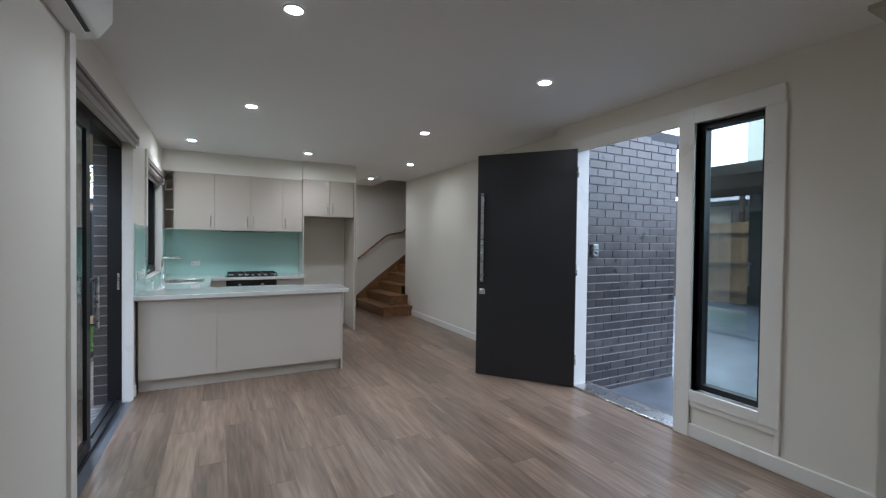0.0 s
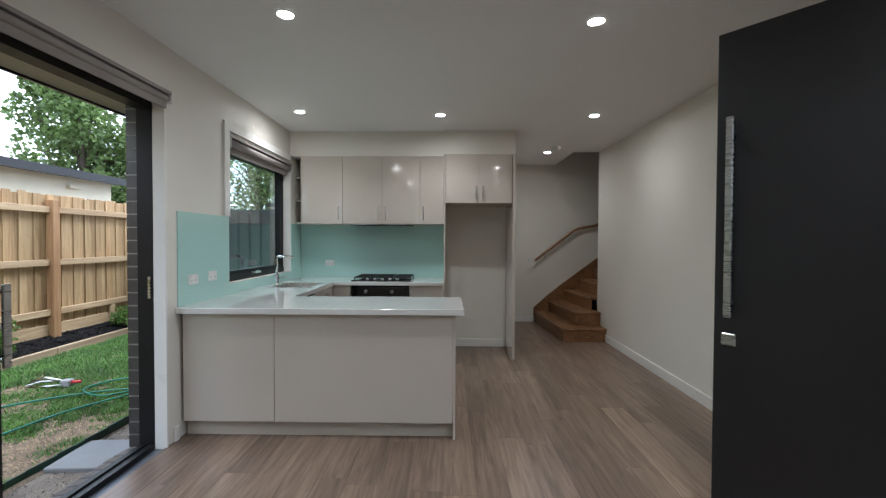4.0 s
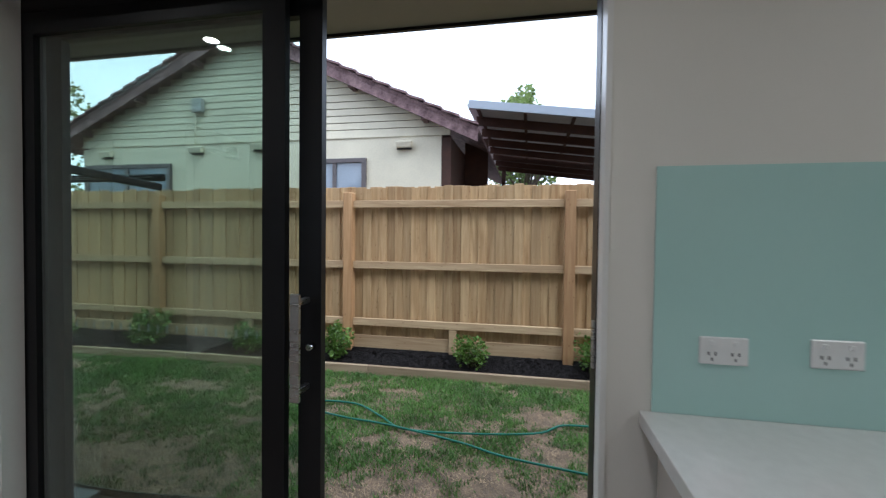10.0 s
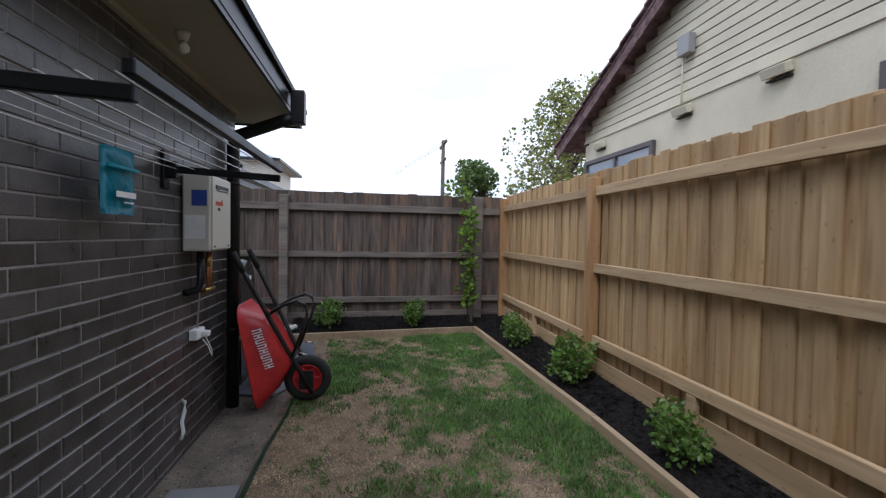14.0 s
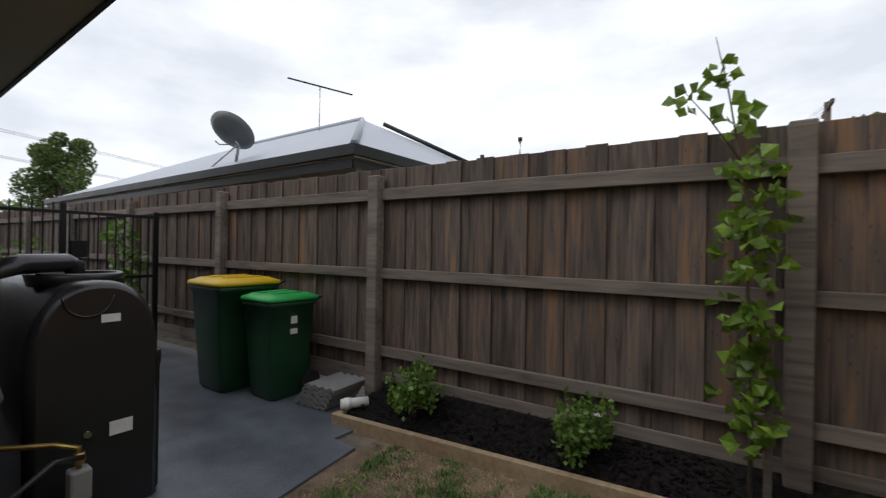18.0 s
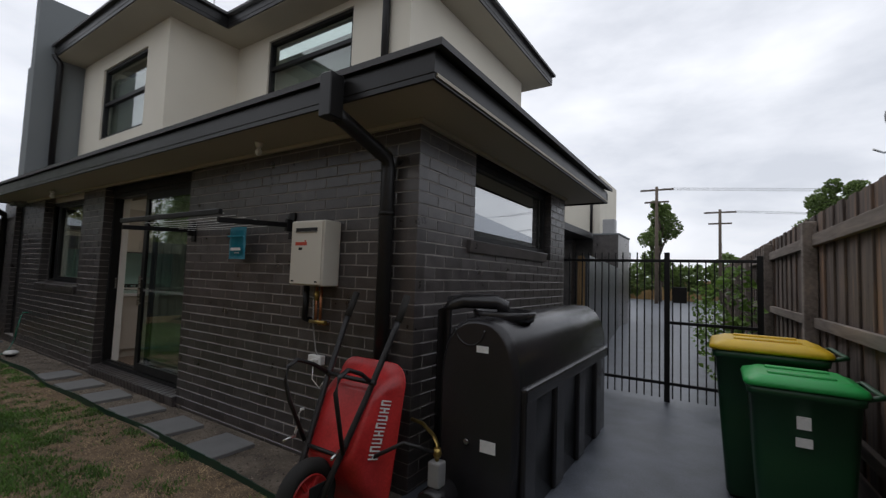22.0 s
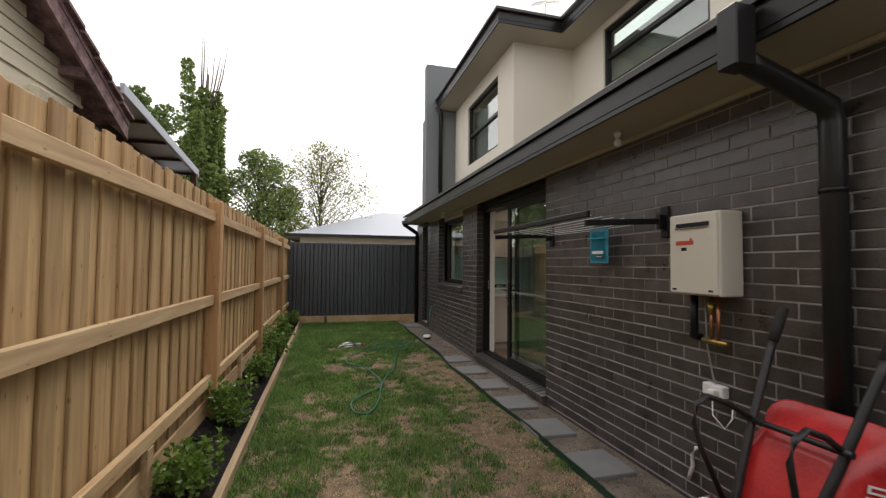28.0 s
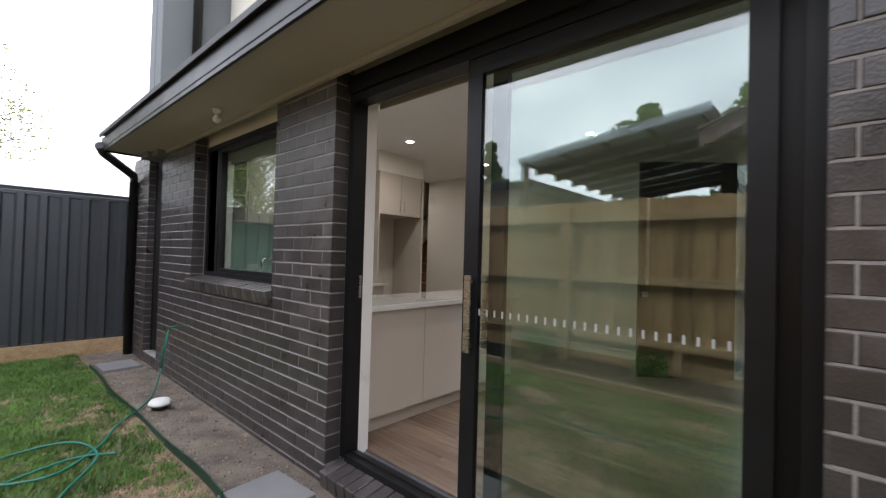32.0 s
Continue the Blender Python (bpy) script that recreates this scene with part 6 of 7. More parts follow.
TRAY = ((0.0, 0.28, -0.115, 0.735, 0.12), (0.03, 0.275, -0.11, 0.73, 0.12), (0.06, 0.255, -0.09, 0.71, 0.11), (0.5, 0.228, 0.05, 0.67, 0.1), (0.9, 0.2, 0.2, 0.63, 0.09), (1.0, 0.175, 0.24, 0.59, 0.08))
tb = bmesh.new()
rings = [tray_ring(tb, *r) for r in TRAY] + [tray_ring(tb, f, hy - 0.006, z0 + 0.006, z1 - 0.006, r, 0.006) for f, hy, z0, z1, r in TRAY[::-1]]
for r0, r1 in zip(rings, rings[1:]):
    for i in range(len(r0)):
        k = (i + 1) % len(r0)
        if r0 is rings[5]:
            continue
        f = tb.faces.new((r0[i], r0[k], r1[k], r1[i]))
        f.smooth = True
tb.faces.new(rings[5])
tb.faces.new(rings[6])
for i in range(len(rings[0])):
    k = (i + 1) % len(rings[0])
    tb.faces.new((rings[-1][i], rings[-1][k], rings[0][k], rings[0][i]))
part("tray", tb, RED_PAINT, wb, "scuffed red steel tray")
for s in (1, -1):
    def on(z, y, dx=0.0):
        return (tube_x(z) + dx, WBY + s * y, z)
    part("handle_tube", tube([on(-0.03, 0.1), on(0.2, 0.125), on(0.6, 0.18), on(0.95, 0.215), on(1.02, 0.22)], 0.019, 10), BARE_STEEL, wb)
    part("grip", tube([on(1.0, 0.219), on(1.16, 0.222)], 0.023, 10), RUBBER, wb, "black rubber grip")
    part("leg", tube([on(0.66, 0.18, -0.012), (-0.76, WBY + s * 0.2, 0.73), (-0.87, WBY + s * 0.21, 0.77), (-0.93, WBY + s * 0.21, 0.74), (-0.95, WBY + s * 0.207, 0.66), (-0.92, WBY + s * 0.2, 0.55), on(0.3, 0.16, -0.012)], 0.013, 8), BARE_STEEL, wb)
    part("wheel_bracket", soften(boxes((-0.99, WBY + s * 0.092 - 0.004, 0.0, -0.87, WBY + s * 0.092 + 0.004, 0.16)), 0.002), BARE_STEEL, wb)
    part("bolt", tube([(-0.95, WBY + s * 0.2, 0.32), (-0.88, WBY + s * 0.18, 0.34)], 0.008, 6), STEEL, wb)
part("cross_brace", tube([(tube_x(0.66) - 0.02, WBY - 0.22, 0.66), (tube_x(0.66) - 0.02, WBY + 0.22, 0.66)], 0.014, 8), BARE_STEEL, wb)
part("lower_brace", tube([(tube_x(0.28), WBY - 0.15, 0.28), (tube_x(0.28), WBY + 0.15, 0.28)], 0.012, 8), BARE_STEEL, wb)
part("axle", tube([(-0.93, WBY - 0.12, 0.07), (-0.93, WBY + 0.12, 0.07)], 0.01, 8), STEEL, wb)
wh = part("wheel", turned(lathe([(0.025, -0.045), (0.04, -0.045), (0.045, -0.012), (0.09, -0.012), (0.115, -0.038), (0.122, -0.038), (0.122, 0.038), (0.115, 0.038), (0.09, 0.012), (0.045, 0.012), (0.04, 0.045), (0.025, 0.045)], 28), pose(-0.93, WBY, 0.07, 90)), RED_PAINT, wb, "red wheel with a black tyre")
for i in range(6):
    part("spoke", turned(B(0.04, -0.03, -0.012, 0.112, 0.03, 0.012, 0.004), pose(-0.93, WBY, 0.07, 0, 60 * i, 0)), RED_PAINT, wh)
tyre = bmesh.new()
maj, mnr = 0.155, 0.045
trs = []
for i in range(32):
    a = 2 * math.pi * i / 32
    trs.append([tyre.verts.new((-0.93 + (maj + mnr * math.cos(b)) * math.cos(a), WBY + mnr * math.sin(b), 0.07 + (maj + mnr * math.cos(b)) * math.sin(a))) for b in (2 * math.pi * k / 12 for k in range(12))])
for i in range(32):
    for k in range(12):
        f = tyre.faces.new((trs[i][k], trs[i][(k + 1) % 12], trs[(i + 1) % 32][(k + 1) % 12], trs[(i + 1) % 32][k]))
        f.smooth = True
part("tyre", tyre, RUBBER, wh)
for s in (1, -1):
    for i in range(8):
        z = 0.53 - 0.04 * i
        x = (-0.42 - 0.19 * (0.73 - z) + tube_x(z)) / 2 + 0.01
        m = pose(x, WBY + s * 0.238, z, 0, 14, 0) @ pose(0, 0, 0, 0, 0, s * 14)
        stroke = boxes((-0.035, -0.0015, 0.008, 0.035, 0.0015, 0.016), (-0.035, -0.0015, -0.014, 0.035, 0.0015, -0.006), (-0.006 + 0.03 * (i % 3 - 1), -0.0015, -0.006, 0.006 + 0.03 * (i % 3 - 1), 0.0015, 0.008))
        part("printed_mark", turned(stroke, m), WHITE_PRINT, wb, "white block marking")

# ---- rain water tank and pump ----
tk = thing("water_tank", "black slimline polyethylene rain water tank", "water tank", (0.85, -5.76, PATH_Z))
prof = []
yc, hw, zt = -5.75, 0.27, 1.05
prof = [(yc - hw, PATH_Z), (yc - hw, 0.62)] + [(yc - hw * math.copysign(abs(math.cos(a)) ** 0.8, math.cos(a)), 0.62 + 0.43 * math.sin(a) ** 0.8) for a in (radians(10 * i) for i in range(1, 18))] + [(yc + hw, 0.62), (yc + hw, PATH_Z)]
tb2 = bmesh.new()
ends = []
for xx, inset in ((-0.26, 0.035), (-0.235, 0.01), (-0.2, 0.0), (1.92, 0.0), (1.955, 0.01), (1.98, 0.035)):
    ends.append([tb2.verts.new((xx, yc + (py - yc) * (1 - inset / hw), PATH_Z + (pz - PATH_Z) * (1 - inset / 1.2))) for py, pz in prof])
for r0, r1 in zip(ends, ends[1:]):
    for i in range(len(prof)):
        k = (i + 1) % len(prof)
        f = tb2.faces.new((r0[i], r0[k], r1[k], r1[i]))
        f.smooth = True
tb2.faces.new(ends[0])
tb2.faces.new(ends[-1])
part("shell", tb2, BLACK_PLASTIC, tk)
for i in range(4):
    x0 = -0.2 + 0.56 * i
    part("rib", soften(boxes((x0, yc - hw - 0.025, PATH_Z, x0 + 0.2, yc - hw + 0.01, 0.6)), 0.022, 3), BLACK_PLASTIC, tk)
part("shoulder", B(-0.2, yc - hw - 0.03, 0.56, 1.92, yc - hw + 0.02, 0.66, 0.02, 3), BLACK_PLASTIC, tk)
part("front_boss", turned(tube([(0.1 * math.cos(radians(180 + 10 * i)), 0, 0.1 * math.sin(radians(180 + 10 * i))) for i in range(19)], 0.006, 6), pose(-0.262, -5.7, 0.98, 0, 0, 90)), BLACK_PLASTIC, tk)
part("label", B(-0.264, -5.83, 0.845, -0.262, -5.75, 0.885), WHITE_PRINT, tk, "small white sticker")
part("label", B(-0.264, -5.89, 0.27, -0.262, -5.79, 0.34), WHITE_PRINT, tk, "white rating sticker")
part("plug", turned(lathe([(0.016, 0), (0.016, 0.012)], 12), pose(-0.265, -5.7, 0.31, 0, -90, 0)), STEEL, tk)
part("strainer_rim", lathe([(0.2, -0.03), (0.215, 0.03), (0.2, 0.04), (0.185, 0.03), (0.185, -0.03)], 28, at=(0.12, -5.75, 1.04)), BLACK_PLASTIC, tk)
part("strainer_mesh", lathe([(0.184, 0), (0.184, 0.004)], 28, at=(0.12, -5.76, 1.05)), BLACK, tk)
part("inlet_pipe", tube([(-0.05, -5.38, -0.1), (-0.05, -5.38, 1.06), (-0.04, -5.42, 1.11), (0.0, -5.5, 1.13), (0.1, -5.7, 1.13), (0.12, -5.74, 1.11), (0.12, -5.75, 1.04)], 0.05, 12), BLACK_PLASTIC, tk)
pu = thing("water_pump", "small black tank pump with brass fittings", "pump", (-0.45, -5.62, PATH_Z))
part("body", turned(lathe([(0.07, 0), (0.085, 0.02), (0.085, 0.2), (0.06, 0.24)], 18), pose(-0.55, -5.62, 0.02, 0, 90, 0)), BLACK_PLASTIC, pu)
part("foot", B(-0.56, -5.7, PATH_Z, -0.34, -5.54, -0.07, 0.006), BLACK_PLASTIC, pu)
part("controller", B(-0.5, -5.66, 0.1, -0.42, -5.58, 0.24, 0.012, 2), GREY_PLASTIC, pu)
part("supply_pipe", tube([(-0.46, -5.62, 0.24), (-0.46, -5.62, 0.33), (-0.4, -5.55, 0.35), (-0.3, -5.4, 0.36), (-0.28, -5.3, 0.36)], 0.012, 10), BRASS, pu)
part("braided_hose", tube([(-0.5, -5.62, 0.3), (-0.62, -5.5, 0.36), (-0.66, -5.3, 0.24), (-0.6, -5.2, 0.05)], 0.012, 8), BARE_STEEL, pu)
part("white_elbow", tube([(-0.5, -5.68, -0.02), (-0.58, -5.78, -0.02), (-0.6, -5.8, -0.1)], 0.022, 10), WHITE_PLASTIC, pu)
part("valve", lathe([(0.02, 0), (0.026, 0.02), (0.02, 0.05)], 12, at=(-0.46, -5.62, 0.26)), BRASS, pu)

# ---- bins ----
BIN_GREEN = material("dark_green_bin", (0.008, 0.055, 0.02), 0.42, vary=0.12, scale=3, fine=200, bump=0.08)
def wheelie_bin(x, y, w, d, h, lidmat, label, rz=0):
    b = thing("wheelie_bin", label, "rubbish bin", (x, y, PATH_Z), rz, group="wheelie bins")
    bm = bmesh.new()
    secs = [(0.0, 0.72, 0.7), (0.03, 0.78, 0.76), (0.5 * h, 0.87, 0.87), (0.88 * h, 0.94, 0.95), (0.885 * h, 1.0, 1.0), (0.93 * h, 1.02, 1.02)]
    rs = []
    for z, fw, fd in secs:
        a, q, r = w / 2 * fw, d / 2 * fd, 0.045
        rg = []
        for cx, cy, a0 in ((a - r, q - r, 0), (-a + r, q - r, 90), (-a + r, -q + r, 180), (a - r, -q + r, 270)):
            rg += [bm.verts.new((cx + r * math.cos(radians(a0 + 30 * i)), cy + r * math.sin(radians(a0 + 30 * i)), z)) for i in range(4)]
        rs.append(rg)
    for r0, r1 in zip(rs, rs[1:]):
        for i in range(16):
            k = (i + 1) % 16
            f = bm.faces.new((r0[i], r0[k], r1[k], r1[i]))
            f.smooth = True
    bm.faces.new(rs[0])
    bm.faces.new(rs[-1])
    local("body", bm, BIN_GREEN, b)
    lid = bmesh.new()
    lr = []
    for z, f in ((0.935 * h, 1.05), (0.95 * h, 1.07), (0.972 * h, 1.03), (0.99 * h, 0.86), (1.0 * h, 0.8)):
        a, q, r = w / 2 * f, d / 2 * f, 0.05
        rg = []
        for cx, cy, a0 in ((a - r, q - r, 0), (-a + r, q - r, 90), (-a + r, -q + r, 180), (a - r, -q + r, 270)):
            rg += [lid.verts.new((cx + r * math.cos(radians(a0 + 30 * i)), cy + r * math.sin(radians(a0 + 30 * i)), z)) for i in range(4)]
        lr.append(rg)
    for r0, r1 in zip(lr, lr[1:]):
        for i in range(16):
            k = (i + 1) % 16
            f = lid.faces.new((r0[i], r0[k], r1[k], r1[i]))
            f.smooth = True
    lid.faces.new(lr[0])
    lid.faces.new(lr[-1])
    l2 = local("lid", lid, lidmat, b)
    for s in (1, -1):
        local("lid_ridge", B(s * w * 0.22 - 0.03, -d * 0.3, 0.995 * h, s * w * 0.22 + 0.03, d * 0.3, 1.012 * h, 0.008, 2), lidmat, l2)
    local("handle_bar", tube([(-w * 0.42, -d * 0.5, 0.93 * h), (-w * 0.42, -d * 0.62, 0.95 * h), (w * 0.42, -d * 0.62, 0.95 * h), (w * 0.42, -d * 0.5, 0.93 * h)], 0.014, 8), BIN_GREEN, b)
    for s in (1, -1):
        local("wheel", turned(lathe([(0.1, -0.02), (0.1, 0.02)], 20), pose(s * w * 0.42, -d * 0.4, 0.1, 0, 90, 0)), RUBBER, b)
    local("printed_mark", boxes((-w * 0.46 - 0.012, -0.03, h * 0.62, -w * 0.46 + 0.0, 0.04, h * 0.67)), WHITE_PRINT, b)
    local("printed_mark", boxes((-w * 0.465 - 0.012, -0.025, h * 0.72, -w * 0.465, 0.035, h * 0.79)), WHITE_PRINT, b)
    return b


YELLOW_LID = material("yellow_lid", (0.62, 0.4, 0.008), 0.42, vary=0.08, scale=4, bump=0.06)
GREEN_LID = material("bright_green_lid", (0.02, 0.33, 0.07), 0.42, vary=0.08, scale=4, bump=0.06)
wheelie_bin(0.64, -7.36, 0.46, 0.5, 0.93, GREEN_LID, "dark green wheelie bin with a bright green lid")
wheelie_bin(1.22, -7.25, 0.56, 0.62, 1.05, YELLOW_LID, "tall dark green wheelie bin with a yellow lid")
for i in range(9):
    tl = thing("roof_tile", "spare grey concrete roof tile in a stack on the path", "roof tile", (0.14 - 0.015 * i, -7.5, PATH_Z + 0.022 * i), 5 + 3 * (i % 2), group="spare roof tiles")
    tm = bmesh.new()
    pr2 = [(0.17 * j / 4 - 0.34 + 0.17, 0.018 * abs(math.sin(1.57 * j))) for j in range(9)]
    top, bot = [[(x, zz + dz) for x, zz in pr2] for dz in (0.016, 0.0)]
    poly = bot + top[::-1]
    e0, e1 = [tm.verts.new((x, -0.2, z)) for x, z in poly], [tm.verts.new((x, 0.2, z)) for x, z in poly]
    for k in range(len(poly)):
        j = (k + 1) % len(poly)
        tm.faces.new((e0[k], e0[j], e1[j], e1[k]))
    tm.faces.new(e0)
    tm.faces.new(e1)
    local("slab", tm, PAVER, tl)
pi2 = thing("pipe_offcut", "short white plastic pipe offcut on the bed corner", "pipe", (-0.35, -7.36, EDGE_Z))
part("pipe", tube([(-0.41, -7.46, 0.005), (-0.32, -7.32, 0.005), (-0.29, -7.28, 0.005)], 0.04, 12), WHITE_PLASTIC, pi2)
part("collar", tube([(-0.335, -7.345, 0.005), (-0.305, -7.3, 0.005)], 0.047, 12), WHITE_PLASTIC, pi2)

# ---- gate ----
gt = thing("side_gate", "black steel picket gate and panel across the path", "gate", (2.95, -6.4, PATH_Z))
for py, top in ((-5.1, 1.62), (-6.44, 1.7), (-7.36, 1.66)):
    part("post", B(2.925, py - 0.03, PATH_Z, 2.975, py + 0.03, top, 0.004), BLACK, gt)
    part("base_plate", B(2.89, py - 0.06, PATH_Z + 0.001, 3.01, py + 0.06, PATH_Z + 0.01, 0.002), STEEL, gt)
for a, b, mid in ((-6.41, -5.13, False), (-7.33, -6.47, True)):
    for z in (0.1, 1.58) + ((0.83,) if mid else ()):
        part("rail", B(2.93, a, z, 2.97, b, z + 0.035, 0.003), BLACK, gt)
    nn = int((b - a) / 0.085)
    for i in range(nn):
        yy = a + 0.05 + (b - a - 0.08) * i / (nn - 1)
        part("picket", B(2.942, yy - 0.007, -0.06, 2.958, yy + 0.007, 1.7 if not mid else 1.58), BLACK, gt)
part("lock_box", B(2.9, -6.65, 1.09, 2.99, -6.5, 1.28, 0.004), BLACK, gt)
gt.matrix_world = pose(0.38, 0, -0.02) @ gt.matrix_world

# ---- loose things on the lawn ----
HOSE_GREEN = material("green_garden_hose", (0.005, 0.14, 0.09), 0.4, vary=0.15)
def spline(pts, n=8):
    out = []
    p = [Vector(q) for q in pts]
    p = [p[0]] + p + [p[-1]]
    for i in range(1, len(p) - 2):
        for k in range(n):
            t = k / n
            out.append(0.5 * (2 * p[i] + (p[i + 1] - p[i - 1]) * t + (2 * p[i - 1] - 5 * p[i] + 4 * p[i + 1] - p[i + 2]) * t * t + (3 * p[i] - p[i - 1] - 3 * p[i + 1] + p[i + 2]) * t ** 3))
    return out + [p[-2]]
HZ = GROUND + 0.034
hs = thing("garden_hose", "thin green garden hose looped over the lawn", "garden hose", (-1.9, -0.5, GROUND))
part("hose", tube(spline([(-0.42, 2.7, 0.05), (-0.6, 2.3, HZ), (-0.95, 1.75, HZ), (-1.12, 1.4, HZ), (-1.4, 1.12, HZ), (-1.72, 1.3, HZ), (-1.58, 1.6, HZ), (-1.25, 1.62, HZ), (-1.15, 1.25, HZ), (-1.4, 0.75, HZ), (-1.5, 0.3, HZ), (-1.64, -0.4, HZ), (-1.78, -0.75, HZ), (-1.93, -1.35, HZ + 0.006), (-2.0, -1.75, HZ), (-2.12, -2.12, HZ), (-2.27, -2.1, HZ), (-2.28, -1.75, HZ), (-2.08, -1.45, HZ), (-1.9, -1.2, HZ), (-1.93, -0.7, HZ), (-2.05, -0.2, HZ), (-2.25, 0.05, HZ), (-2.2, 0.6, HZ), (-1.8, 1.05, HZ), (-1.3, 1.3, HZ), (-1.05, 1.2, HZ)], 8), 0.0085, 8), HOSE_GREEN, hs)
part("tap_end", tube([(-0.27, 2.75, 0.45), (-0.34, 2.75, 0.45), (-0.36, 2.75, 0.4), (-0.4, 2.72, 0.2), (-0.42, 2.7, 0.05)], 0.011, 8), HOSE_GREEN, hs)
spk = thing("lawn_sprinkler", "grey metal oscillating sprinkler with a red end on the grass", "sprinkler", (-2.2, 1.65, GROUND))
part("frame", tube([(-2.36, 1.6, HZ), (-2.3, 1.72, HZ + 0.01), (-2.06, 1.74, HZ + 0.01), (-2.02, 1.64, HZ), (-2.3, 1.56, HZ)], 0.01, 8), STEEL, spk)
part("spray_bar", tube([(-2.34, 1.64, 0.02 + GROUND + 0.05), (-2.2, 1.66, GROUND + 0.1), (-2.04, 1.68, GROUND + 0.06)], 0.014, 8), STEEL, spk)
part("motor", B(-2.05, 1.64, GROUND + 0.01, -1.96, 1.72, GROUND + 0.08, 0.01, 2), GREY_PLASTIC, spk)
part("connector", tube([(-1.97, 1.68, HZ + 0.02), (-1.88, 1.7, HZ + 0.02)], 0.014, 8), RED_PAINT, spk)
spk.matrix_world = pose(0, -0.25, 0) @ spk.matrix_world
bowl = thing("plastic_bowl", "upturned small white plastic pot by the wall", "pot", (-0.6, 2.02, GROUND))
part("rim", lathe([(0.075, 0.03), (0.088, 0.035), (0.088, 0.05), (0.07, 0.075), (0.03, 0.085)], 22, at=(-0.6, 2.02, GROUND + 0.01)), WHITE_PLASTIC, bowl)
part("foot_ring", lathe([(0.06, 0.0), (0.065, 0.03)], 22, at=(-0.6, 2.02, GROUND + 0.006)), BLACK_PLASTIC, bowl)

# ---- porch ----
bl = thing("door_intercom", "small metal intercom box on the porch bricks", "intercom", (4.15, -1.41, 1.3))
part("box", B(4.11, -1.44, 1.29, 4.19, -1.402, 1.42, 0.005), STEEL, bl)
part("button", turned(lathe([(0.012, 0), (0.01, 0.006)], 12), pose(4.15, -1.44, 1.33, 90)), BLACK, bl)
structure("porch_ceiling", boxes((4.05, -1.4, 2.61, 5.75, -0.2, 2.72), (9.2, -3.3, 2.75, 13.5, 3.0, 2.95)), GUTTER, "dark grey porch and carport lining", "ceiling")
cp = thing("carport_building", "dark brick garage and carport across the driveway", "building", (12, -3, -0.15))
part("wall", boxes((13.0, -3.3, -0.15, 13.3, 4.0, 2.75)), BRICK, cp)
part("pier", boxes((12.5, -2.6, -0.15, 12.99, -1.2, 2.75)), BRICK, cp, "charcoal brick pier")
part("garage_door", boxes((12.9, -0.9, -0.1, 12.99, 2.0, 2.3)), GUTTER, cp)
part("timber_screen", boxes((12.92, -3.2, 0.3, 12.99, -2.7, 2.2)), PINE, cp)

# ---- neighbours ----
CREAM = material("flaking_cream_paint", (0.64, 0.585, 0.45), 0.8, vary=0.1, scale=2.2, fine=40, bump=0.4)
# Carport timber, and the dark colour painted for gable and eave shade.
BROWN = material("brown_timber_and_shade", (0.06, 0.025, 0.015), 0.75, vary=0.3, scale=6)
MAROON = material("weathered_maroon_timber", (0.09, 0.035, 0.04), 0.85, vary=0.5, scale=9, fine=40, bump=0.6, second=(0.2, 0.13, 0.13))
CLEAR = material("corrugated_plastic", (0.55, 0.58, 0.58), 0.35, vary=0.1, scale=3)
GREY_ROOF = material("grey_metal_roof", (0.33, 0.36, 0.41), 0.4, vary=0.06, scale=1.0, bump=0.05)
GREY_FRAME = material("grey_brown_frame_paint", (0.11, 0.095, 0.095), 0.6, vary=0.2, scale=8)
# Opaque pane with the sky's reflection put into its blue-grey base colour.
NB_GLASS = material("sky_reflection_glass", (0.22, 0.26, 0.31), 0.08, vary=0.15, scale=2, bump=0.0, coat=0.6)
NX = -5.35
nh = thing("neighbour_house", "old cream weatherboard house with a maroon tiled gable", "house", (-8, -5, -0.4))
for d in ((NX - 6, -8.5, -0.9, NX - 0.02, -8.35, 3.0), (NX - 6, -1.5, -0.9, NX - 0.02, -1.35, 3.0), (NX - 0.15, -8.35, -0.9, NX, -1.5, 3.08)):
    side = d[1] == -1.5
    # The side wall's dark colour replaces deep shade below the roof overhang.
    part("wall", boxes(d), BROWN if side else CREAM, nh, "side wall coloured dark for the shade under the eave" if side else "cream painted lower wall")
# Dark backing puts the lap shade into colour, as lines between the weatherboards.
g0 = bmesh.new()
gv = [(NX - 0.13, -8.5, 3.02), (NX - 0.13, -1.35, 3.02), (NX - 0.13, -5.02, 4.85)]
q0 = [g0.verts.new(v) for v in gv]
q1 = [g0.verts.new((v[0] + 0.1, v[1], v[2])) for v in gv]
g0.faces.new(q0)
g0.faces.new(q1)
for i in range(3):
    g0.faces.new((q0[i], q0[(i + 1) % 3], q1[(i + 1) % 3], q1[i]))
part("gable", g0, BROWN, nh, "gable backing coloured dark for the shade between weatherboards")
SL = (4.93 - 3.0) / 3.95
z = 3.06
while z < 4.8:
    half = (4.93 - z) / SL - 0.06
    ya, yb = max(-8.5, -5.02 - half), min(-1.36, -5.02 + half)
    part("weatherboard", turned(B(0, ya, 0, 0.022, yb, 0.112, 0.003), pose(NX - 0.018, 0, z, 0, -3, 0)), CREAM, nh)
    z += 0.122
# Added dark sheet that stands for the shadow in the eave space.
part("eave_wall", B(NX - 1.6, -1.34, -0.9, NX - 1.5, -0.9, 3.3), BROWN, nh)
part("board_edge", boxes((NX, -8.5, 3.03, NX + 0.02, -1.36, 3.06)), CREAM, nh)
rf = bmesh.new()
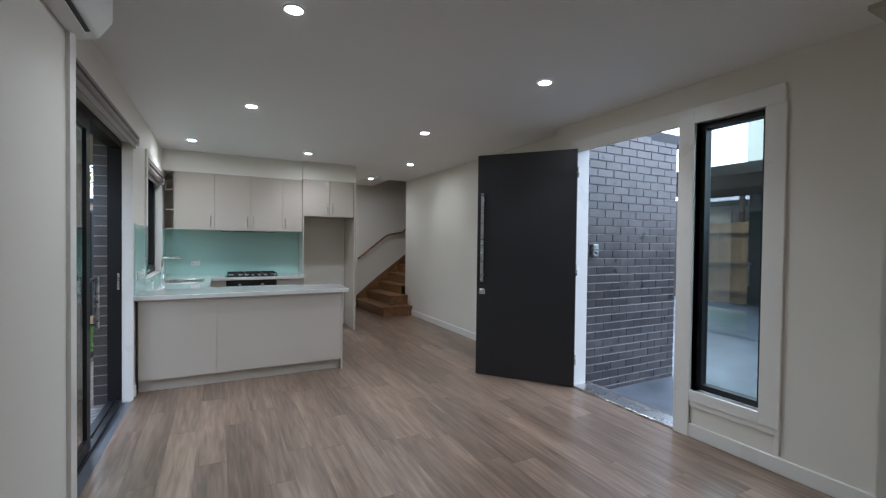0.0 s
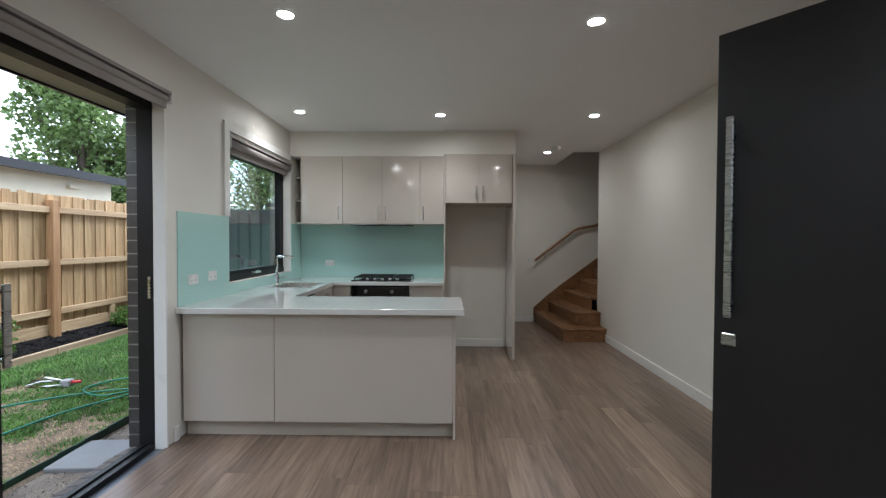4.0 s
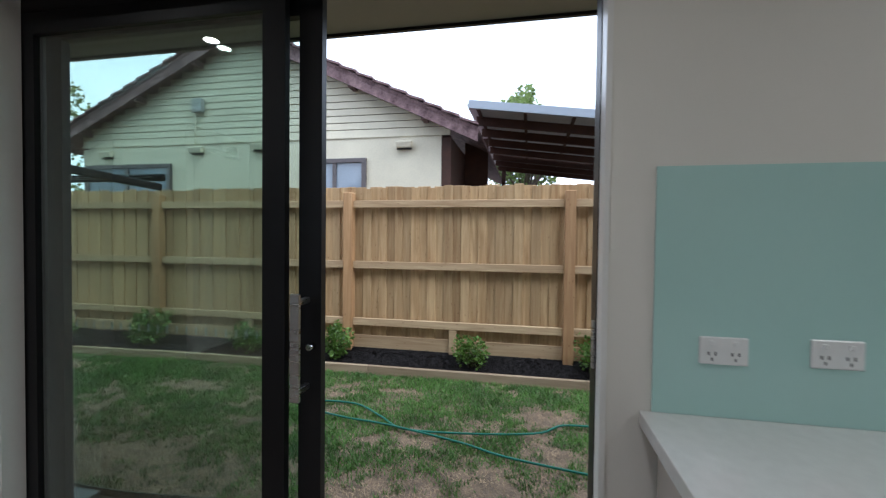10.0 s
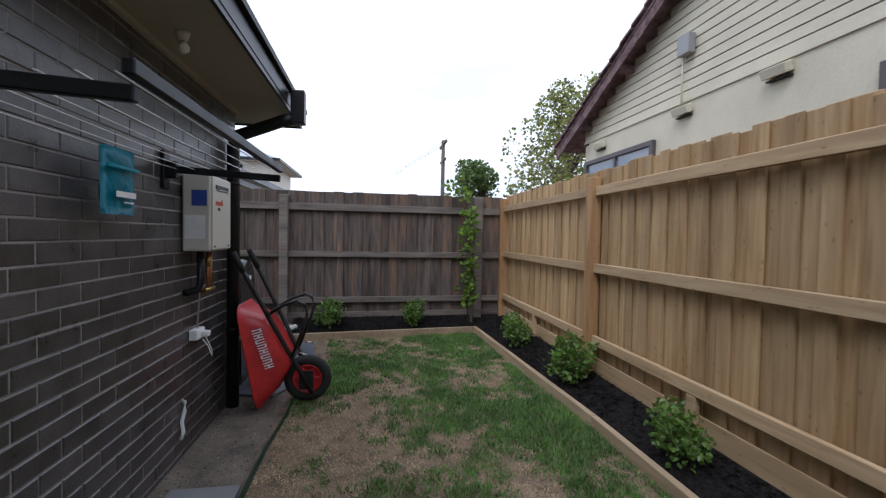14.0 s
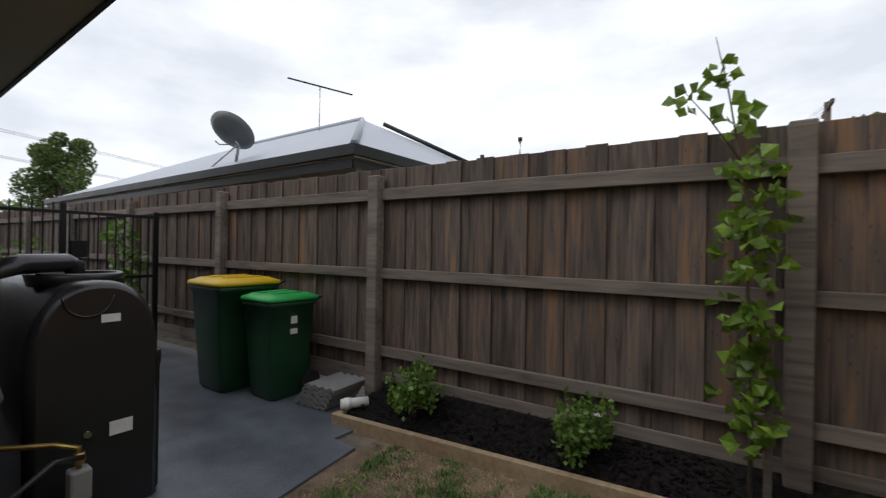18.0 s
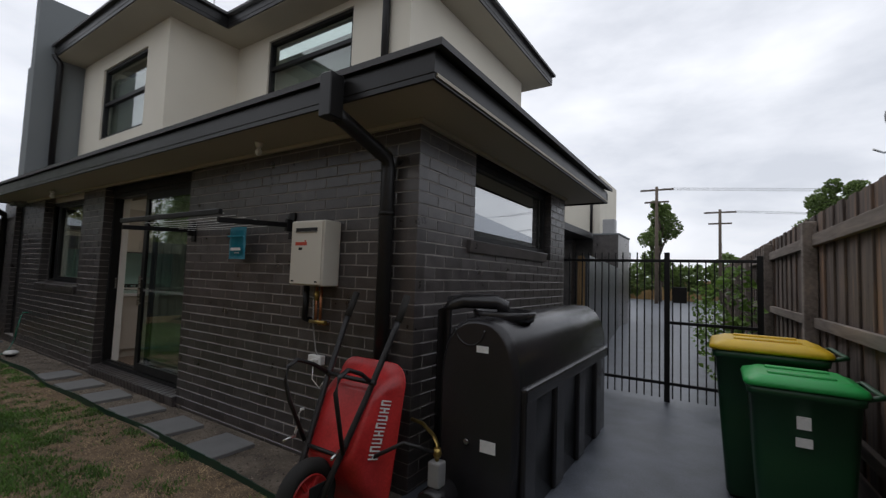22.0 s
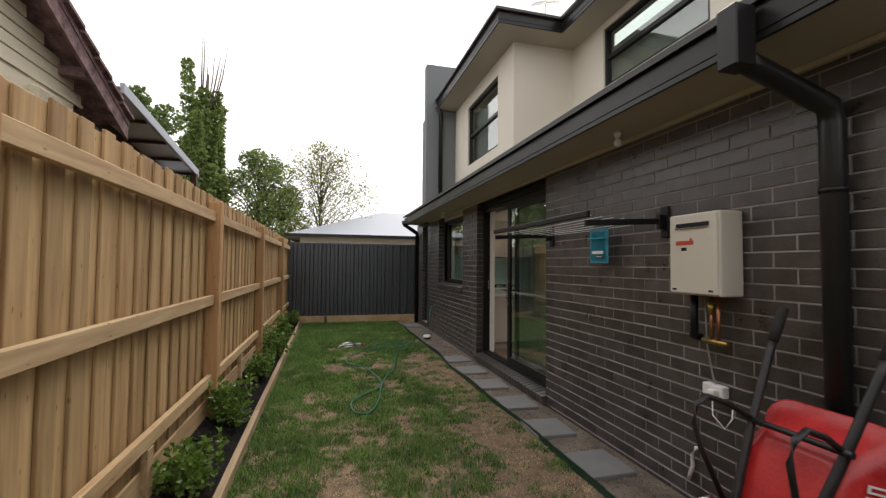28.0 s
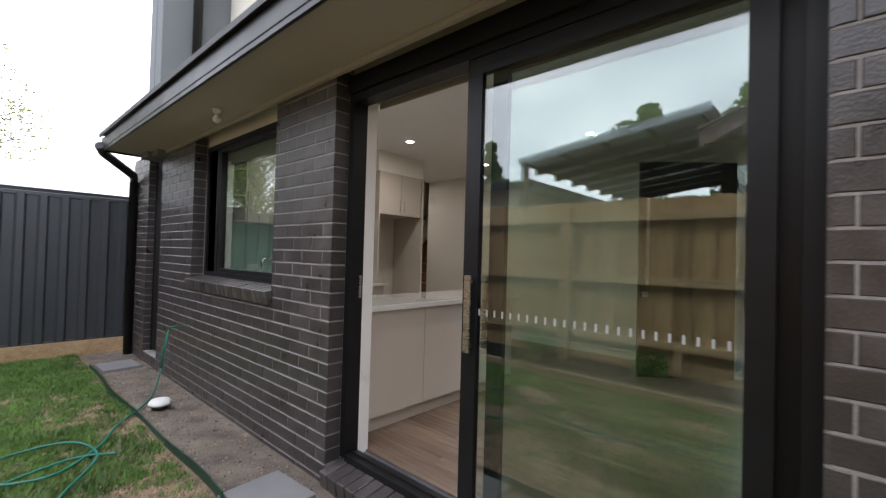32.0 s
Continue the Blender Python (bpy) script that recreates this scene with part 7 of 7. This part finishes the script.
for sgn in (1, -1):
    run = 4.13
    a = Vector((NX + 0.28, -5.02, 5.03))
    b = Vector((NX + 0.28, -5.02 + sgn * run, 5.03 - SL * run))
    for p, q, dx in ((a, b, -7.0),):
        v = [rf.verts.new(w) for w in (p, q, q + Vector((dx, 0, 0)), p + Vector((dx, 0, 0)))]
        v2 = [rf.verts.new(w.co + Vector((0, 0, 0.06))) for w in v]
        rf.faces.new(v)
        rf.faces.new(v2)
        for i in range(4):
            rf.faces.new((v[i], v[(i + 1) % 4], v2[(i + 1) % 4], v2[i]))
part("roof", rf, MAROON, nh, "maroon tiled roof")
for sgn in (1, -1):
    run, nt = 4.13, 15
    for i in range(nt):
        f0, f1 = i / nt, (i + 1) / nt
        y0, y1 = -5.02 + sgn * run * f0, -5.02 + sgn * run * f1
        z0, z1 = 5.03 - SL * run * f0, 5.03 - SL * run * f1
        tb3 = bmesh.new()
        c = [(NX + 0.16, y0, z0 + 0.05), (NX + 0.33, y0, z0 + 0.05), (NX + 0.33, y1, z1 + 0.085), (NX + 0.16, y1, z1 + 0.085)]
        lo = [tb3.verts.new(p) for p in c]
        hi = [tb3.verts.new((p[0], p[1], p[2] + 0.035)) for p in c]
        tb3.faces.new(lo)
        tb3.faces.new(hi)
        for k in range(4):
            tb3.faces.new((lo[k], lo[(k + 1) % 4], hi[(k + 1) % 4], hi[k]))
        part("verge_tile", tb3, MAROON, nh)
    bb = bmesh.new()
    lo = [bb.verts.new(p) for p in ((NX + 0.24, -5.02, 4.86), (NX + 0.27, -5.02, 4.86), (NX + 0.27, -5.02 + sgn * run, 4.86 - SL * run), (NX + 0.24, -5.02 + sgn * run, 4.86 - SL * run))]
    hi = [bb.verts.new((v.co.x, v.co.y, v.co.z + 0.17)) for v in lo]
    bb.faces.new(lo)
    bb.faces.new(hi)
    for k in range(4):
        bb.faces.new((lo[k], lo[(k + 1) % 4], hi[(k + 1) % 4], hi[k]))
    part("barge_board", bb, MAROON, nh)
    for i in range(3):
        f = (i + 0.7) / 3.4
        part("purlin_end", B(NX - 0.05, -5.02 + sgn * run * f - 0.04, 4.86 - SL * run * f - 0.02, NX + 0.23, -5.02 + sgn * run * f + 0.04, 4.86 - SL * run * f + 0.08), MAROON, nh)
for y0, y1 in ((-8.4, -6.5), (-3.86, -2.75)):
    w = part("window", frame_yz(NX + 0.0, NX + 0.06, y0, y1, 1.5, 2.68, 0.07), GREY_FRAME, nh)
    part("glass", B(NX + 0.01, y0 + 0.07, 1.57, NX + 0.02, y1 - 0.07, 2.61), NB_GLASS, w)
    part("mullion", B(NX + 0.02, (y0 + y1) / 2 - 0.03, 1.57, NX + 0.05, (y0 + y1) / 2 + 0.03, 2.61), GREY_FRAME, w)
for vy, vz in ((-2.1, 2.95), (-4.7, 3.0), (-5.95, 2.98), (-7.9, 2.95)):
    part("wall_vent", turned(B(0, -0.13, 0, 0.1, 0.13, 0.1, 0.006), pose(NX, vy, vz - 0.09, 0, 20, 0)), CREAM, nh)
    part("vent_gap", B(NX + 0.002, vy - 0.12, vz - 0.14, NX + 0.05, vy + 0.12, vz - 0.125), BLACK, nh)
mb = thing("meter_box", "small grey electrical box on the neighbour's gable", "electrical box", (NX + 0.05, -5.9, 3.6))
part("cover", B(NX + 0.02, -6.0, 3.6, NX + 0.12, -5.8, 3.85, 0.01, 2), GREY_PLASTIC, mb)
part("conduit", tube([(NX + 0.05, -5.96, 3.6), (NX + 0.05, -5.98, 3.3), (NX + 0.04, -5.98, 2.9)], 0.012, 8), CREAM, mb)

NEAR = pose(-0.7, -0.9, 1.27)
for ob in (nh, mb):
    ob.matrix_world = NEAR @ Matrix.Diagonal((0.89, 0.93, 0.89, 1)) @ NEAR.inverted() @ pose(-0.15, -0.13, 0.055) @ ob.matrix_world
cpt = thing("neighbour_carport", "brown timber carport with clear corrugated roof sheets", "carport", (-7.5, 0.4, -0.4))
def cpz(y):
    return 3.42 - (y + 1.0) * 0.1444
part("fascia", soften(prism([(-5.0, -1.05), (-4.95, -1.05), (-4.95, 1.75), (-5.0, 1.75)], 0, 0.13), 0.003), GREY_ROOF, cpt)
fo = cpt.children[0]
fo.rotation_euler = (0, 0, 0)
fo.data.transform(Matrix(((1, 0, 0, 0), (0, 1, 0, 0), (0, -0.1444, 1, cpz(0) - 0.06), (0, 0, 0, 1))))
for i in range(7):
    xb = -5.6 - 0.8 * i
    ob = part("beam", B(xb, -1.0, 0, xb + 0.06, 1.75, 0.14), BROWN, cpt)
    ob.data.transform(Matrix(((1, 0, 0, 0), (0, 1, 0, 0), (0, -0.1444, 1, cpz(0) - 0.16), (0, 0, 0, 1))))
for i in range(5):
    yb = -0.95 + 0.66 * i
    part("rafter", B(-10.5, yb, cpz(yb) - 0.05, -5.0, yb + 0.045, cpz(yb) - 0.012), BROWN, cpt)
for i in range(6):
    ob = part("roof_sheet", B(-10.6 + 0.94 * i, -1.08, 0, -10.6 + 0.94 * i + 0.92, 1.8, 0.006), CLEAR, cpt)
    ob.data.transform(Matrix(((1, 0, 0, 0), (0, 1, 0, 0), (0, -0.1444, 1, cpz(0)), (0, 0, 0, 1))))
for px, py in ((-5.05, 1.6), (-10.4, 1.6), (-10.4, -0.9)):
    part("post", B(px, py, -0.8, px + 0.1, py + 0.1, cpz(py) - 0.05), BROWN, cpt)
cpt.matrix_world = NEAR @ Matrix.Diagonal((0.905, 1.0, 0.89, 1)) @ NEAR.inverted() @ pose(-0.2, -0.1, 0.06) @ cpt.matrix_world
sh = thing("neighbour_shed", "low cream outbuilding with a grey roof edge", "shed", (-7.5, 4.5, -0.4))
part("wall", boxes((-9.5, 1.95, -0.4, -5.2, 6.05, 2.5)), CREAM, sh)
part("roof", boxes((-9.9, 1.5, 2.5, -4.95, 6.2, 2.6)), GREY_ROOF, sh)
part("fascia", boxes((-4.95, 1.5, 2.47, -4.9, 6.2, 2.61)), GUTTER, sh)
part("wall_vent", B(-5.2, 5.0, 2.3, -5.12, 5.25, 2.36), CREAM, sh)
part("downpipe", tube([(-5.12, 2.0, -0.4), (-5.12, 2.0, 2.3), (-4.98, 2.0, 2.45)], 0.04, 10), WHITE_PLASTIC, sh, "white downpipe")


def hip_house(name, label, x0, y0, x1, y1, ez, rise, wallmat, roofmat):
    h = thing(name, label, "house", ((x0 + x1) / 2, (y0 + y1) / 2, -0.4))
    part("wall", boxes((x0 + 0.5, y0 + 0.5, -0.4, x1 - 0.5, y1 - 0.5, ez)), wallmat, h)
    r = bmesh.new()
    half = min(x1 - x0, y1 - y0) / 2
    if x1 - x0 > y1 - y0:
        a, b = (x0 + half, (y0 + y1) / 2), (x1 - half, (y0 + y1) / 2)
    else:
        a, b = ((x0 + x1) / 2, y0 + half), ((x0 + x1) / 2, y1 - half)
    e = [r.verts.new((x, y, ez + 0.12)) for x, y in ((x0, y0), (x1, y0), (x1, y1), (x0, y1))]
    p, q = r.verts.new((*a, ez + rise)), r.verts.new((*b, ez + rise))
    if x1 - x0 > y1 - y0:
        for f in ((e[0], e[1], q, p), (e[1], e[2], q), (e[2], e[3], p, q), (e[3], e[0], p)):
            r.faces.new(f)
    else:
        for f in ((e[0], e[1], p), (e[1], e[2], q, p), (e[2], e[3], q), (e[3], e[0], p, q)):
            r.faces.new(f)
    r.faces.new(e)
    part("roof", r, roofmat, h)
    part("gutter", boxes((x0 - 0.06, y0 - 0.06, ez, x1 + 0.06, y0, ez + 0.13), (x0 - 0.06, y1, ez, x1 + 0.06, y1 + 0.06, ez + 0.13), (x0 - 0.06, y0, ez, x0, y1, ez + 0.13), (x1, y0, ez, x1 + 0.06, y1, ez + 0.13)), GUTTER, h)
    part("soffit", boxes((x0, y0, ez - 0.02, x1, y1, ez)), SOFFIT, h)
    return h


hs2 = hip_house("neighbour_house", "low cream house with a pale grey metal hip roof", 0.97, -15.9, 14.0, -8.55, 2.34, 1.95, RENDER, GREY_ROOF)
part("fascia", boxes((1.0, -15.8, 2.2, 1.02, -8.6, 2.31), (1.03, -8.6, 2.2, 13.9, -8.58, 2.31)), GUTTER, hs2)
part("ridge_cap", tube([(0.99, -8.57, 2.475), (4.645, -12.225, 4.3), (10.3, -12.225, 4.3)], 0.06, 6), GREY_ROOF, hs2, "pale folded ridge capping")
part("roof_pipe", tube([(2.0, -13.4, 3.04), (4.3, -12.6, 4.22)], 0.05, 8), BLACK, hs2, "black pipe run along the roof slope")
for vx, vy, vh in ((8.5, -24.6, 6.02), (6.5, -24.95, 6.75)):
    fl = thing("roof_vent", "slim capped flue on the distant roof", "roof vent", (vx, vy, 5.8))
    part("pipe", tube([(vx, vy, 5.7), (vx, vy, vh)], 0.05, 8), STEEL, fl)
    part("cap", tube([(vx, vy, vh), (vx, vy, vh + 0.18)], 0.11, 10), BLACK, fl)
hip_house("neighbour_house", "distant house with a pale grey hip roof", 2.9, -28.0, 15.0, -22.0, 4.6, 1.4, RENDER, GREY_ROOF)
hip_house("neighbour_house", "grey roofed house beyond the steel fence", -4.2, 11.5, 6.5, 20.0, 2.45, 1.6, RENDER, GREY_ROOF)
ds = thing("satellite_dish", "grey satellite dish on the neighbour's roof", "satellite dish", (4.6, -9.1, 2.74))
DM = pose(4.47, -8.9, 3.14, 42, 0, 20) @ Matrix.Scale(0.84, 4)
part("reflector", turned(lathe([(0.02, 0.0), (0.2, 0.03), (0.36, 0.1), (0.46, 0.17), (0.465, 0.165), (0.36, 0.09), (0.2, 0.018), (0.02, -0.012)], 28), DM), material("dish_grey", (0.12, 0.125, 0.13), 0.5, vary=0.1), ds)
part("arm", tube([(4.47, -9.0, 3.0), (4.1, -8.55, 2.86), (4.05, -8.45, 2.9)], 0.012, 6), STEEL, ds)
part("mount", tube([(4.47, -8.98, 3.15), (4.47, -9.08, 2.98), (4.6, -9.1, 2.7)], 0.025, 8), STEEL, ds)
part("strut", tube([(4.47, -9.05, 3.0), (5.3, -9.0, 2.66)], 0.015, 6), STEEL, ds)
for (a, b, mast) in (((6.15, -11.2, 5.27), (5.22, -12.42, 5.05), (5.7, -11.8, 4.0)),):
    a2 = thing("roof_antenna", "long television antenna on the neighbour's roof", "antenna", mast)
    part("boom", tube([a, b], 0.02, 6), BLACK, a2)
    part("mast", tube([mast, (5.7, -11.8, 5.16)], 0.014, 6), STEEL, a2)
    for i in range(6):
        f = i / 18
        c = Vector(b).lerp(Vector(a), f)
        part("element", tube([c + Vector((0.06, -0.05, 0.08)), c + Vector((-0.06, 0.05, -0.08))], 0.003, 5), STEEL, a2)
eb = thing("neighbour_unit", "grey brick unit with a cream upper storey beyond the gate", "house", (11, -4, -0.2))
part("wall", boxes((12.2, -4.2, -0.2, 14.2, -3.4, 2.85)), BRICK, eb)
part("parapet_cap", boxes((12.17, -4.23, 2.851, 14.2, -3.4, 2.9)), GREY_RENDER, eb)
part("upper_wall", boxes((13.6, -3.3, 2.76, 16.5, 2.0, 5.2)), RENDER, eb)
part("downpipe", tube([(13.55, -3.0, 2.9), (13.55, -3.0, 5.2)], 0.05, 8), GUTTER, eb)
part("aircon_box", B(13.1, -3.9, 2.9, 13.5, -3.5, 3.5, 0.02), GREY_PLASTIC, eb)
sfn = thing("side_fence", "dark steel sheet fence beside the driveway", "fence", (8, -4.8, -0.15))
for i in range(12):
    part("sheet", turned(boxes((0.61 * i, -0.02, 0.0, 0.61 * i + 0.6, 0.02, 1.83)), pose(4.7, -5.12, -0.15, 0, 0, 6.8)), COLORBOND, sfn)
part("top_rail", turned(boxes((0, -0.035, 1.832, 7.3, 0.035, 1.88)), pose(4.7, -5.12, -0.15, 0, 0, 6.8)), COLORBOND, sfn)
for px, py, h in ((32, -3.1, 8.4), (38, -7.0, 7.4), (-5.2, -25, 6.6)):
    pl = thing("power_pole", "timber power pole with crossarms and wires", "power pole", (px, py, -0.4), group="power poles")
    part("pole", tube([(px, py, -0.4), (px, py, h)], [0.14, 0.1], 10), TWIG, pl)
    for zz, l in ((h - 0.3, 1.1), (h - 1.2, 0.8)):
        part("crossarm", B(px - 0.05, py - l, zz, px + 0.05, py + l, zz + 0.12), TWIG, pl)
    for k in (-1, -0.4, 0.4, 1):
        part("wire", tube([(px, py + k, h - 0.15), (px + 4, py + k - 18, h - 1.0), (px + 8, py + k - 40, h - 0.2)], 0.007, 4), BLACK, pl)
st2 = structure("street_fence", boxes((45, -30, -0.4, 45.1, 10, 1.7)), PINE, "far timber fence across the street", "fence")

rp3 = thing("recess_panel", "tall black panel set back between brick piers", "wall panel", (-0.18, 3.75, 0), kind="structure")
part("panel", B(-0.19, RC[0] + 0.02, 0.0, -0.151, RC[1] - 0.02, SOFFIT_Z - 0.004, 0.003), BLACK, rp3)
part("panel_frame", boxes((-0.2, RC[0] + 0.001, -0.019, -0.16, RC[0] + 0.019, SOFFIT_Z - 0.004), (-0.2, RC[1] - 0.019, -0.019, -0.16, RC[1] - 0.001, SOFFIT_Z - 0.004)), GUTTER, rp3)

# ---- bricks ----
def brick_data(w, d=0.1, h=0.0785, c=0.004):
    return prism_box(w, d, h, c)


FULL, HALF = 0.233, 0.11
def lay(length, courses, z0, holes):
    """Stretcher bond: (start, width, bottom) for each brick, cut at the holes (a0, a1, z0, z1)."""
    out = []
    for k in range(courses):
        z = z0 + 0.086 * k
        u = 0.0 if k % 2 == 0 else -0.12
        spans = [(0.0, length)]
        for a0, a1, h0, h1 in holes:
            if z + 0.04 > h0 and z + 0.04 < h1:
                spans = [s for a, b in spans for s in ((a, min(b, a0)), (max(a, a1), b)) if s[1] - s[0] > 0.03]
        while u < length:
            for a, b in spans:
                lo, hi = max(u, a), min(u + FULL, b)
                if hi - lo > 0.03:
                    out.append((lo, hi - lo, z))
            u += 0.24
    return out


def brick_wall(parent, length, courses, z0, holes, place, chosen, stuffname, stufflabel):
    meshes = {}
    vs, fs = [], []
    for u, w, z in lay(length, courses, z0, holes):
        if chosen(u, z):
            key = round(w, 3)
            if key not in meshes:
                meshes[key] = shared("brick", brick_data(w), BRICK)
            ob = new("brick", meshes[key])
            ob.matrix_basis = place @ pose(u, rnd.uniform(-0.0015, 0.0015), z + rnd.uniform(-0.0008, 0.0008), 0, rnd.uniform(-0.25, 0.25), rnd.uniform(-0.2, 0.2))
            ob.parent = parent
            ob.matrix_parent_inverse = parent.matrix_world.inverted()
        else:
            bv, bf = brick_data(w)
            b0 = len(vs)
            m = place @ pose(u, rnd.uniform(-0.001, 0.001), z)
            vs += [tuple(m @ Vector(p)) for p in bv]
            fs += [tuple(b0 + i for i in f) for f in bf]
    if vs:
        ob = part(stuffname, shared(stuffname, (vs, fs), BRICK), BRICK, parent)
        tagged(ob, stufflabel, kind="stuff")


Z0 = -0.275
# the west wall runs from its north end southwards, seen from the yard
brick_wall(bpy.data.objects["mortar_west"], NY - SY, 31, Z0, [(NY - SD[1], NY - SD[0], -0.12, 3), (NY - KW[1], NY - KW[0], 0.9, 3), (NY - RC[1], NY - RC[0], -0.02, 3)], pose(WX, NY, 0, 0, 0, -90),
           lambda u, z: 4.3 < u < 4.8 or 7.02 < u < 8.95, "brick_rest", "charcoal bricks with pale mortar")
brick_wall(bpy.data.objects["mortar_south"], 3.21, 31, Z0, [(0.52 - WX, 2.42 - WX, 1.5, 3)], pose(WX, SY, 0), lambda u, z: u < 1.6 and z > 0.3, "brick_rest", "charcoal bricks with pale mortar")
brick_wall(bpy.data.objects["mortar_porch"], 1.54, 34, Z0, [], pose(3.96, -1.4, 0), lambda u, z: z > -0.2, "brick_rest", "charcoal bricks with pale mortar")
brick_wall(bpy.data.objects["mortar_east"], 1.1, 31, Z0, [], pose(2.96, -4.16, 0, 0, 0, 90) @ pose(-1.1, 0, 0), lambda u, z: False, "brick_rest", "charcoal bricks with pale mortar")
jb = bmesh.new()
for k in range(31):
    z = Z0 + 0.086 * k
    if z > -0.1:
        box(jb, WX, SD[1] - 0.001, z, -0.172, SD[1] + 0.012, z + 0.076)
        box(jb, WX, SD[0] - 0.012, z, -0.172, SD[0] + 0.001, z + 0.076)
    if z > -0.02:
        box(jb, WX, RC[0] - 0.012, z, -0.152, RC[0] + 0.001, z + 0.076)
        box(jb, WX, RC[1] - 0.001, z, -0.152, RC[1] + 0.012, z + 0.076)
    if z > 0.92:
        box(jb, WX, KW[0] - 0.012, z, -0.162, KW[0] + 0.001, z + 0.076)
        box(jb, WX, KW[1] - 0.001, z, -0.162, KW[1] + 0.012, z + 0.076)
tagged(part("brick_returns", jb, BRICK, bpy.data.objects["mortar_west"]), "charcoal bricks turned into the openings", kind="stuff")

# ---- floor planks ----
PLANKS = {}
fl = bpy.data.objects["floor"]
x = 0.0
while x < 4.03:
    w = min(0.182, 4.03 - x)
    y = SY + 0.26 - rnd.uniform(0.1, 1.1)
    while y < 4.35:
        a, b = max(y, SY + 0.262), min(y + 1.22, 4.355)
        if b - a > 0.03:
            key = (round(w, 3), round(b - a, 2))
            if key not in PLANKS:
                PLANKS[key] = shared("plank", prism_box(w - 0.0006, 0.006, key[1] - 0.0006, 0.0007), FLOOR)
            ob = new("plank", PLANKS[key])
            ob.matrix_basis = pose(x, a, 0.0, -90, 0, 0) @ pose(0, 0, 0)
            ob.parent = fl
        y += 1.22
    x += 0.182
